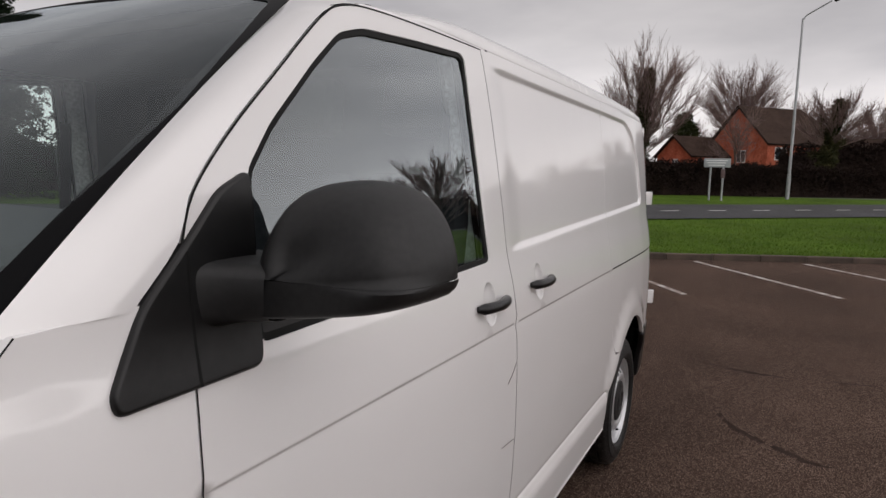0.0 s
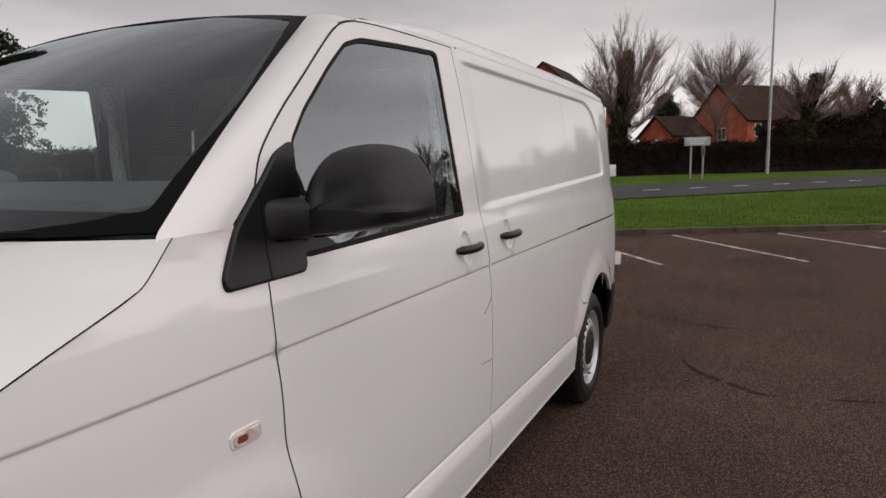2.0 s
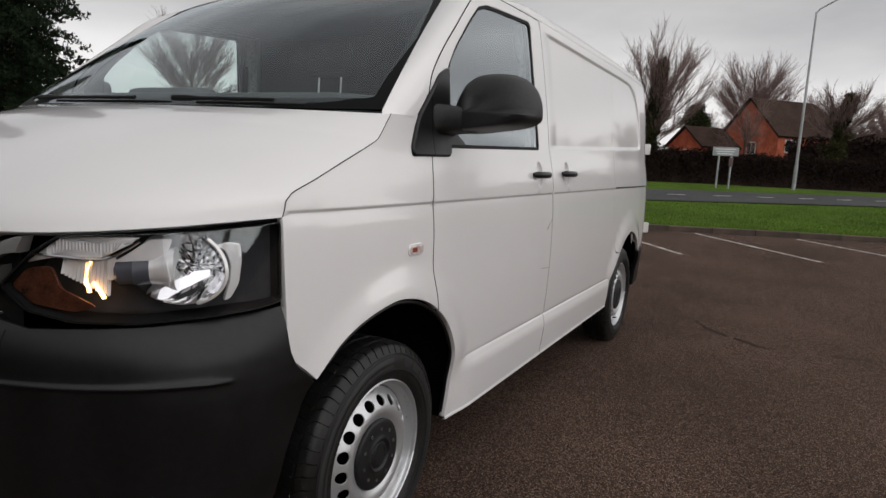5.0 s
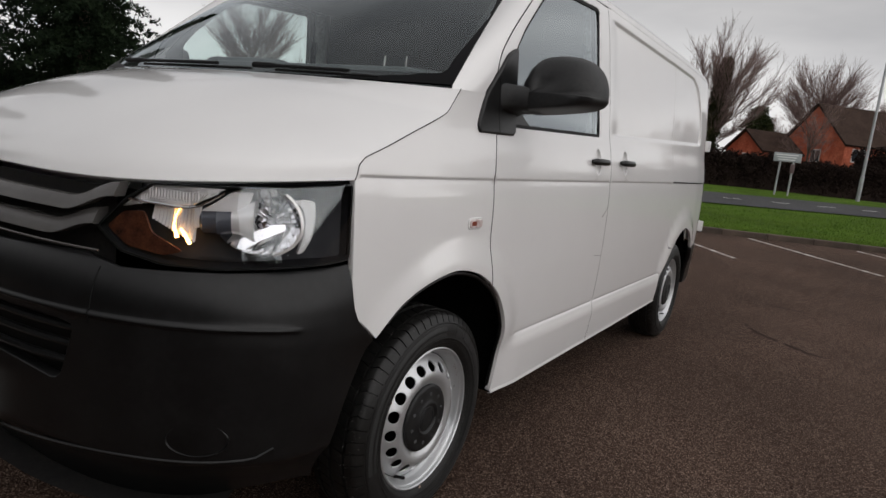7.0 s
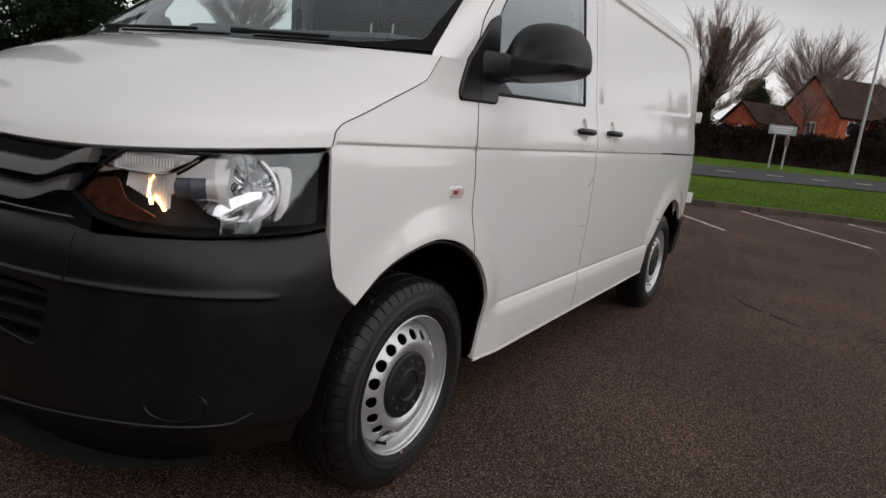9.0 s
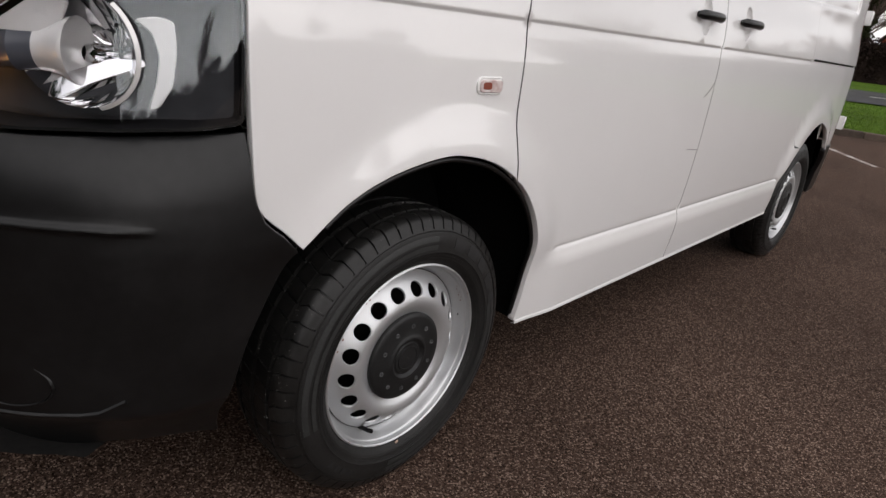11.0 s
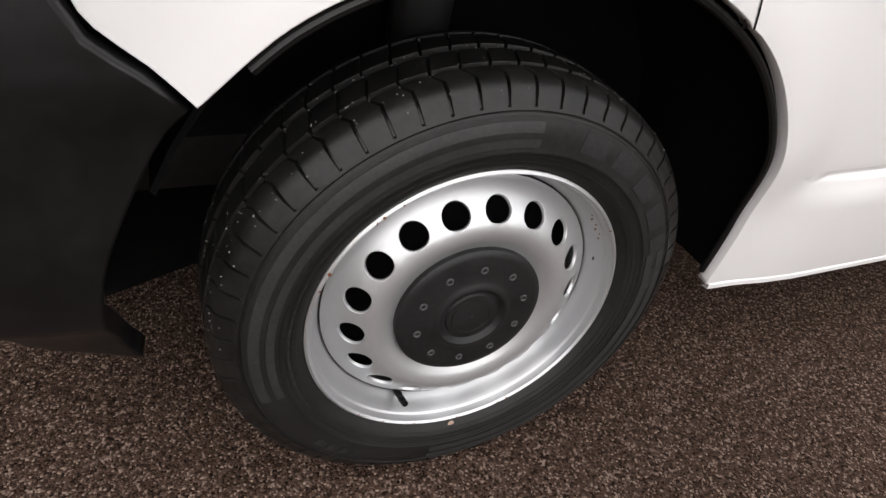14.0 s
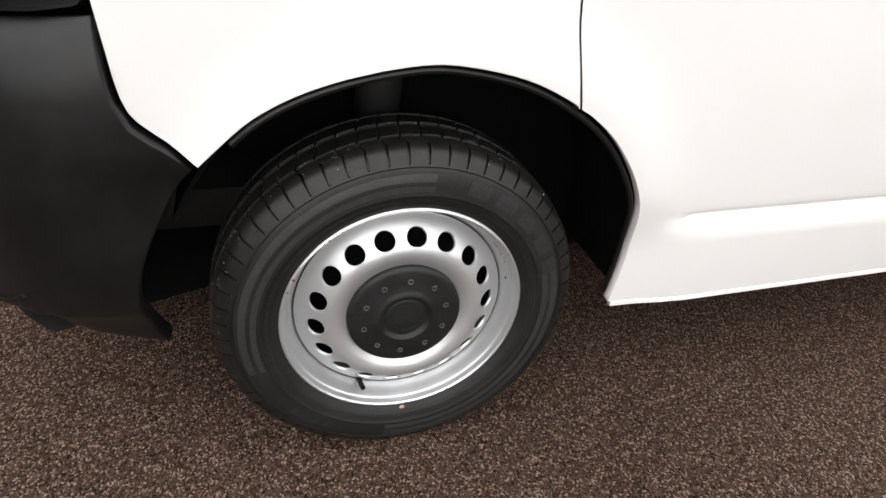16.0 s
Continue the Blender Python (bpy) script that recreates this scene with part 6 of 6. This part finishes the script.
        ring = [bm.verts.new(c + (e1 * math.cos(b) * rgt.uniform(0.6, 1.3) + e2 * math.sin(b)) * q - nrm * 0.001) for b in (0, 1.6, 3.1, 4.7)]
        tip = bm.verts.new(c + nrm * q * 0.5)
        for k in range(4):
            bm.faces.new((ring[k], ring[(k + 1) % 4], tip))
    tagged(part("tread_grit", bm, GRIT, w, "pale road grit on the tread"), "pale road grit on the tread", kind="stuff")
    # near-black backing disc added behind the holes to give them their shade
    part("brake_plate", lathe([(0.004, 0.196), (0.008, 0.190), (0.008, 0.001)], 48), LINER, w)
    # paint dot, rim weight hole and rust nicks
    for y, z, r, mat, nm in ((0.0, -0.2285, 0.0055, DOT_PINK, "paint_dot"), (0.2035, 0.040, 0.0035, SEAL, "rim_hole")):
        rr = math.hypot(y, z)
        o = part(nm, lathe([(0.0, r), (0.0012, r * 0.9), (0.0014, 0.0004)], 14), mat, w)
        o.location = ((0.0925 * 0.94 + 0.0015) if nm == "paint_dot" else 0.0540, y, z)
    for k, (ang, rad) in enumerate(((24, 0.2088), (27, 0.2106), (29, 0.2078), (32, 0.2098), (35, 0.2082), (38, 0.2105))):
        o = part("rust_pit", lathe([(0.0, 0.0016), (0.0012, 0.0012), (0.0014, 0.0003)], 8), RUST, w)
        o.location = (0.0625 + 0.0045 * (rad - 0.2078) / 0.0028, rad * math.cos(ang * D), rad * math.sin(ang * D))
    rr = random.Random(6)
    for k in range(14):
        a = rr.choice((rr.uniform(-10, 45), rr.uniform(110, 160), rr.uniform(200, 330))) * math.pi / 180
        o = part("rust_nick", lathe([(0.0, 0.0022), (0.0006, 0.0016), (0.0007, 0.0003)], 7), RUST, w)
        o.location = (0.0862, 0.2195 * math.cos(a), 0.2195 * math.sin(a))
        o.scale = (1, rr.uniform(0.4, 1.2), rr.uniform(0.4, 1.6))
    # valve and balance marks
    a = 246 * D
    vv = part("valve", tube([(0.035, 0.196 * math.cos(a), 0.196 * math.sin(a)), (0.068, 0.190 * math.cos(a), 0.190 * math.sin(a))], [0.006, 0.0045], 10), SEAL, w)
    part("valve_cap", tube([(0.064, 0.191 * math.cos(a), 0.191 * math.sin(a)), (0.078, 0.187 * math.cos(a), 0.187 * math.sin(a))], [0.0055, 0.005], 10), GLOSS_BLACK, w)
    return w


HOLES = 18
HUB_X = 0.853
wheel_a = build_wheel((HUB_X, 0.0, 0.333))
for m in (pose(HUB_X, 3.0, 0.333, 40, 0, 0), pose(-HUB_X, 0.0, 0.333, 25, 0, 180), pose(-HUB_X, 3.0, 0.333, 70, 0, 180)):
    copy_thing(wheel_a, m)

# wheel wells and floor
for cy, cz, r in ((0.05, 0.36, 0.455), (3.06, 0.36, 0.49)):
    for sgn in (1, -1):
        bm = bmesh.new()
        rows = []
        for k in range(25):
            a = math.radians(-12 + 168 * k / 24)
            rows.append([bm.verts.new((sgn * x, cy + q * math.cos(a), cz + q * math.sin(a))) for x, q in ((0.905, r - 0.006), (0.90, r), (0.56, r), (0.56, 0.02))])
        for a, b in zip(rows, rows[1:]):
            for j in range(3):
                bm.faces.new((a[j], a[j + 1], b[j + 1], b[j]))
        part("wheel_arch_liner", bm, LINER, van)
for sgn in (1, -1):
    bm = tube([(sgn * 0.14, 0.0, 0.333), (sgn * 0.78, 0.0, 0.333)], 0.035, 12)
    tube([(sgn * 0.62, -0.02, 0.30), (sgn * 0.62, 0.02, 0.80)], 0.045, 12, bm=bm)
    part("suspension_strut", bm, DARK_METAL, van)

bm = box((1.66, 2.05, 0.10), pose(0, 1.55, 0.40), 0.02)
box((1.05, 4.6, 0.10), pose(0, 1.55, 0.36), 0.02, bm=bm)
box((1.70, 0.30, 0.06), pose(0, 3.75, 0.42), 0.02, bm=bm)
part("underbody", bm, DARK_METAL, van)
# low sheet added to block light and deepen the shadow under the van
bm = bmesh.new()
front = [nose(q, 0.205 + 0.06 * min(1.0, abs(q) / 0.8) ** 3, -0.035) for q in np.linspace(-0.86, 0.86, 31)]
rows = [[bm.verts.new(p) for p in front], [bm.verts.new((p.x * 0.72, -0.30, 0.200)) for p in front], [bm.verts.new((p.x * 0.72, 3.55, 0.215)) for p in front], [bm.verts.new((p.x * 0.72, 3.55, 0.32)) for p in front]]
for r0, r1 in zip(rows, rows[1:]):
    for i in range(30):
        bm.faces.new((r0[i], r1[i], r1[i + 1], r0[i + 1]))
part("undertray", bm, DARK_METAL, van)
# black liner lip inside the front arches
for sgn in (1, -1):
    lip_line = inset(arch_line, 0.011) if inset(arch_line, 0.011)[10][1] < arch_line[10][1] else inset(arch_line, -0.011)
    pts = [(sgn * (side_x(y, z) - 0.014), y, z) for y, z in lip_line[4:-2]]
    part("arch_lip", tube(pts, 0.0055, 8), PLASTIC, van)

# ---- mirrors ----
SAIL = [(0.168, 1.334), (0.114, 1.238), (0.118, 1.214), (0.355, 1.2185), (0.362, 1.26), (0.362, 1.505), (0.30, 1.475), (0.236, 1.404)]


def door_mirrors():
    sails = panel("door_mirror", rounded(SAIL, 0.020, 0.006), lambda y, z: side(y, z) + Vector((0.012, 0, 0)), PLASTIC, van, step=0.05, depth=0.022, lip=0.006, mirror=True, label="black plastic door mirror")
    for s, sgn in zip(sails, (1, -1)):
        # foot and arm
        bm = bmesh.new()
        sec = []
        for x, w, h, y, z in ((0.900, 0.200, 0.120, 0.318, 1.325), (0.918, 0.180, 0.100, 0.325, 1.330), (0.935, 0.168, 0.090, 0.338, 1.334), (0.960, 0.160, 0.084, 0.350, 1.335), (1.00, 0.150, 0.078, 0.365, 1.335)):
            sec.append([bm.verts.new((sgn * x, y + w * 0.5 * math.copysign(abs(math.cos(a)) ** 0.45, math.cos(a)), z + h * 0.5 * math.copysign(abs(math.sin(a)) ** 0.45, math.sin(a)))) for a in np.linspace(0, 2 * math.pi, 24, endpoint=False)])
        for a, b in zip(sec, sec[1:]):
            for k in range(24):
                bm.faces.new((a[k], a[(k + 1) % 24], b[(k + 1) % 24], b[k]))
        bmesh.ops.recalc_face_normals(bm, faces=bm.faces[:])
        part("mirror_arm", bm, MIRROR_CAP, s)
        # shut line of the door across the sail, a dark strip for its groove's shade
        bm = bmesh.new()
        rows = [[bm.verts.new((sgn * (side_x(0.2355, z) + 0.0128), 0.2355 + k * 0.0022, z)) for k in (-1, 1)] for z in np.linspace(1.2185, 1.395, 8)]
        for a, b in zip(rows, rows[1:]):
            bm.faces.new((a[0], a[1], b[1], b[0]))
        part("sail_split", bm, SEAL, s)
        # shell: domed forwards from the rim round the glass; the lower cover is a piece of its own
        for name, low in (("mirror_shell", False), ("mirror_lower_cover", True)):
            bm = bmesh.new()
            sec = []
            for y, k in DOME:
                ring = []
                for x, z in RIM:
                    # the front leans towards the arm, low and inwards
                    q = k if z > SPLIT else 1 - (1 - k) * 0.45
                    cx, cz = 1.085 - 0.075 * (1 - k), SPLIT
                    ring.append(bm.verts.new((sgn * (cx + (x - cx) * q), y + 0.05 * (x - 1.06) + 0.02 * max(0.0, (z - SPLIT) / 0.13) ** 2, cz + (z - cz) * (k if z > SPLIT else 1 - (1 - k) * 0.22))))
                sec.append(ring)
            N = len(RIM)
            for a, b in zip(sec, sec[1:]):
                for k in range(N):
                    bm.faces.new((a[k], a[(k + 1) % N], b[(k + 1) % N], b[k]))
            bm.faces.new(sec[-1])
            bmesh.ops.recalc_face_normals(bm, faces=bm.faces[:])
            cutp = dict(geom=bm.verts[:] + bm.edges[:] + bm.faces[:], dist=1e-5, plane_co=(0, 0, SPLIT), plane_no=(0, 0, 1))
            bmesh.ops.bisect_plane(bm, clear_outer=low, clear_inner=not low, **cutp)
            if low:
                for v in bm.verts:
                    v.co.x, v.co.y = sgn * (1.070 + (abs(v.co.x) - 1.070) * 1.012), 0.450 + (v.co.y - 0.450) * 1.02
            part(name, bm, MIRROR_CAP, s, angle=0.9)
        rim = [(1.065 + (x - 1.065) * 0.94, 1.39 + (z - 1.39) * 0.94) for x, z in RIM]
        bm = bmesh.new()
        bm.faces.new([bm.verts.new((sgn * x, 0.448 + 0.05 * (x - 1.06) + 0.02 * max(0.0, (z - SPLIT) / 0.13) ** 2, z)) for x, z in rim])
        bmesh.ops.solidify(bm, geom=bm.faces[:], thickness=0.004)
        part("mirror_glass", bm, CHROME, s, "silvered mirror glass", smooth=False)


SPLIT = 1.357
DOME = ((0.458, 0.955), (0.453, 0.99), (0.440, 1.0), (0.420, 0.995), (0.396, 0.975), (0.370, 0.935), (0.348, 0.875), (0.330, 0.79), (0.316, 0.67), (0.306, 0.52), (0.300, 0.34), (0.298, 0.12))
RIM = [tuple(p) for p in curve_points([(0.934, 1.330), (0.930, 1.357), (0.934, 1.385), (0.947, 1.424), (0.965, 1.459), (0.993, 1.482), (1.045, 1.491), (1.100, 1.487), (1.145, 1.471), (1.178, 1.440), (1.197, 1.402), (1.203, 1.366), (1.197, 1.342), (1.172, 1.326), (1.120, 1.314), (1.00, 1.299), (0.950, 1.300)], 0.010, closed=True)]
door_mirrors()

# ---- door handles, repeater, hinges ----
def handle_at(y0, y1, z, parent, sgn, label):
    bm = bmesh.new()
    x0 = side_x(y0 - 0.01, z)
    pts, rad = [], []
    for k in range(13):
        w = k / 12
        y = y0 + (y1 - y0) * w
        pts.append((sgn * (x0 + 0.004 + 0.026 * math.sin(math.pi * min(max(w * 1.04 - 0.02, 0), 1)) ** 0.5), y, z))
        rad.append(0.0145 if 0 < k < 12 else 0.008)
    tube(pts, rad, 12, bm=bm)
    h = part("door_handle", bm, PLASTIC, parent, label)


for d, sgn in zip(front_doors, (1, -1)):
    handle_at(1.105, 1.285, 1.165, d, sgn, "black plastic door handle")
slides = [o for o in van.children if o.name.startswith("sliding_door")]
for d, sgn in zip(slides, (1, -1)):
    handle_at(1.50, 1.68, 1.172, d, sgn, "black plastic door handle")
for sgn in (1, -1):
    for z in (1.385, 0.745):
        bm = box((0.085, 0.05, 0.085), pose(sgn * (side_x(3.70, z) - 0.047), 3.94, z), 0.008, 2)
        part("rear_door_hinge", bm, PAINT, van)

def pill_shape(y0, y1, z0, z1, r):
    return rounded([(y0, z0), (y1, z0), (y1, z1), (y0, z1)], r, 0.004)


reps = panel("side_repeater", pill_shape(0.083, 0.167, 0.919, 0.955, 0.0165), lambda y, z: side(y, z) + Vector((0.004, 0, 0)), LAMP_SATIN, van, step=0.02, depth=0.01, lip=0.002, mirror=True, label="small clear side repeater with amber bulb")
for rp, sgn in zip(reps, (1, -1)):
    kids = [panel("repeater_lens", pill_shape(0.089, 0.161, 0.924, 0.950, 0.012), lambda y, z: side(y, z) + Vector((0.0075, 0, 0)), RED_AMBER, rp, step=0.02, depth=0.006, lip=0.002),
            panel("repeater_bulb", pill_shape(0.096, 0.124, 0.930, 0.945, 0.006), lambda y, z: side(y, z) + Vector((0.0082, 0, 0)), AMBER_BULB, rp, step=0.02, depth=0.003, lip=0.001)]
    if sgn < 0:
        for o in kids:
            o.scale.x = -1

# ---- rear end ----
bm = bmesh.new()
for sgn in (1, -1):
    box((0.80, 0.03, 1.36), pose(sgn * 0.402, 3.962, 1.16), 0.012, bm=bm)
part("rear_doors", bm, PAINT, van)
bm = box((1.74, 0.16, 0.20), pose(0, 3.95, 0.42), 0.04, 3)
part("rear_bumper", bm, PLASTIC, van)
# ---- cab interior ----
trim_hole = clean(inset(win_hole if area2(win_hole) > 0 else win_hole[::-1], -0.006))
panel("door_trim", straight([(0.30, 0.95), (1.33, 0.95), (1.33, 1.30), (1.27, 1.60), (1.235, 1.826), (0.70, 1.808), (0.60, 1.772), (0.34, 1.53), (0.27, 1.44), (0.28, 1.00)], 0.05), lambda y, z: side(y, z) - Vector((0.035, 0, 0)), TRIM_GREY, van, holes=[trim_hole], step=0.08, depth=0.006, lip=0.001, mirror=True)
bm = box((1.60, 0.56, 0.12), pose(0, 0.18, 1.228, 4, 0, 0), 0.04, 3)
box((1.60, 0.22, 0.30), pose(0, 0.40, 1.05), 0.05, 3, bm=bm)
box((1.44, 0.44, 0.14), pose(0, 0.26, 1.333, 4, 0, 0), 0.05, 3, bm=bm)
box((0.42, 0.16, 0.12), pose(-0.42, 0.37, 1.385, 6, 0, 0), 0.05, 3, bm=bm)
part("dashboard", bm, DASH_GREY, van)
bm = box((1.70, 0.03, 1.46), pose(0, 1.32, 1.12), 0.01)
part("bulkhead", bm, DARK_METAL, van)
bm = box((1.60, 0.76, 0.03), pose(0, 0.95, 0.50), 0.01)
part("cab_floor", bm, DARK_METAL, van)
for sgn in (1, -1):
    part("pillar_lining", tube([(sgn * 0.862, 1.275, 0.95), (sgn * 0.852, 1.262, 1.30), (sgn * 0.832, 1.225, 1.55), (sgn * 0.800, 1.185, 1.81)], [0.034, 0.034, 0.030, 0.030], 10), LINING, van, "pale grey pillar lining")
    belt = [(sgn * 0.815, 1.185, 1.66), (sgn * 0.800, 1.165, 1.40), (sgn * 0.790, 1.13, 1.05)]
    ribbon("seat_belt", belt, [(x, y - 0.045, z) for x, y, z in belt], CLOTH, van, thick=0.002)
bm = box((1.62, 0.53, 0.03), pose(0, 1.065, 1.838), 0.01)
part("headlining", bm, TRIM_GREY, van)
for x, w in ((-0.28, 0.50), (0.28, 0.46), (0.71, 0.30)):
    bm = box((w, 0.48, 0.14), pose(x, 0.85, 0.86, 4, 0, 0), 0.05, 3)
    seat = part("cab_seat", bm, CLOTH, van, "dark grey cloth cab seat")
    part("backrest", box((w, 0.13, 0.60), pose(x, 1.15, 1.20, -9, 0, 0), 0.05, 3), CLOTH, seat)
    part("headrest", box((0.26, 0.09, 0.18), pose(x, 1.235, 1.695, -6, 0, 0), 0.04, 3), CLOTH, seat)
    if x > 0:
        continue
    bm = tube([(x - 0.073, 1.235, 1.48), (x - 0.073, 1.24, 1.64)], 0.005, 6)
    tube([(x + 0.073, 1.235, 1.48), (x + 0.073, 1.24, 1.64)], 0.005, 6, bm=bm)
    part("headrest_post", bm, LAMP_SATIN, seat)
bm = bmesh.new()
c, ax = Vector((-0.42, 0.50, 1.36)), Vector((0, -0.45, 0.89)).normalized()
e1, e2 = Vector((1, 0, 0)), Vector((0, 0.89, 0.45))
tube([tuple(c + (e1 * math.cos(a) + e2 * math.sin(a)) * 0.19) for a in np.linspace(0, 2 * math.pi, 40)], 0.015, 8, bm=bm, caps=False)
tube([tuple(c - e1 * 0.19), tuple(c), tuple(c + e1 * 0.19)], 0.02, 8, bm=bm)
tube([tuple(c - ax * 0.2), tuple(c)], 0.03, 8, bm=bm)
part("steering_wheel", bm, SEAL, van)

# ---- wipers and cowl ----
bm = bmesh.new()
rows = []
for u in np.linspace(-0.77, 0.77, 31):
    b = screen_fast(u, 0.0)
    rows.append([bm.verts.new(b + Vector((0, -0.03, -0.015))), bm.verts.new(b + Vector((0, 0.01, 0.004)))])
for a, b in zip(rows, rows[1:]):
    bm.faces.new((a[0], b[0], b[1], a[1]))
bmesh.ops.solidify(bm, geom=bm.faces[:], thickness=0.01)
part("cowl_panel", bm, PLASTIC, van)


def wiper(u0, u1, v1):
    pts = [tuple(screen_fast(u0 + (u1 - u0) * w, 0.015 + v1 * w) + Vector((0, -0.014, 0.016))) for w in np.linspace(0, 1, 12)]
    wp = part("wiper", tube(pts, [0.009] * 3 + [0.0055] * 9, 8), SEAL, van, "black wiper arm")
    pts = [tuple(screen_fast(u0 + (u1 - u0) * w, 0.010 + v1 * w) + Vector((0, -0.006, 0.008))) for w in np.linspace(0.25, 1.25, 12)]
    part("blade", tube(pts, [0.0042] * 11 + [0.0025], 6), SEAL, wp)


wiper(0.30, 0.68, -0.004)
wiper(-0.55, 0.12, 0.0)

# ---- small body details ----
for sgn in (1, -1):
    sf = sgn * s_at_x(0.765)
    c = bumper(sf, 0.462)
    d = (c - nose(sf, 0.462, -0.2)).normalized()
    fb = part("fog_lamp_blank", lathe([(-0.03, 0.062), (-0.003, 0.062), (-0.001, 0.060), (-0.004, 0.057), (-0.012, 0.050), (-0.016, 0.001)], 36), PLASTIC, van, "round black fog lamp blank")
    fb.matrix_local = Matrix.Translation(c) @ d.to_track_quat("X", "Z").to_matrix().to_4x4() @ Matrix.Diagonal((1.4, 1.12, 0.66, 1))
    pts = [tuple(bumper(sgn * 0.565, z) + Vector((0, -0.0002, 0))) for z in np.linspace(0.70, 0.82, 12)]
    part("bumper_seam", tube(pts, 0.0013, 5), SEAL, van)
    # proud lip along the lower edge of the bumper face
    ends = curve_points([(0.0, 0.372), (0.35, 0.388), (0.62, 0.403), (0.84, 0.407), (0.92, 0.416), (0.955, 0.438)], 0.03)
    part("bumper_lip", tube([tuple(bumper(sgn * s, max(z, 0.402)) + Vector((0, 0, z - max(z, 0.402)))) for s, z in ends], 0.0042, 6), PLASTIC, van)
    bm = bmesh.new()
    prev = None
    for y in np.linspace(0.43, 2.60, 40):
        z = sill_line(y)
        x = side_x(y, z)
        cur = [bm.verts.new((sgn * xx, y, zz)) for xx, zz in ((x - 0.004, z + 0.004), (x + 0.0015, z - 0.002), (x + 0.0015, z - 0.010), (x - 0.012, z - 0.012))]
        if prev:
            for k in range(3):
                bm.faces.new((prev[k], cur[k], cur[k + 1], prev[k + 1]))
        prev = cur
    bmesh.ops.recalc_face_normals(bm, faces=bm.faces[:])
    part("sill_flange", bm, PAINT, van)

# ---- number plate: plain bars ----
pl = part("number_plate", box((0.52, 0.012, 0.111), pose(0, -0.922, 0.440), 0.004), WHITE_PLATE, van, "white front number plate")
for k in range(7):
    part("plate_bar", box((0.045, 0.004, 0.075), pose(-0.21 + 0.068 * k + (0.03 if k > 3 else 0), -0.930, 0.440)), SEAL, pl, smooth=False)

# ---- front door marks: a dent and a slanted scratch, both drawn as dark lines ----
for pts in ([(1.275, 0.736), (1.32, 0.7335), (1.3685, 0.730)], [(1.305, 0.915), (1.34, 0.936), (1.3675, 0.962)]):
    pts = [tuple(Vector(side(*q)) + Vector((0.0004, 0, 0))) for q in curve_points(pts, 0.01)]
    part("scratch", tube(pts, 0.0011, 5), DOOR_MARK, front_doors[0], "thin dark line on the white door")
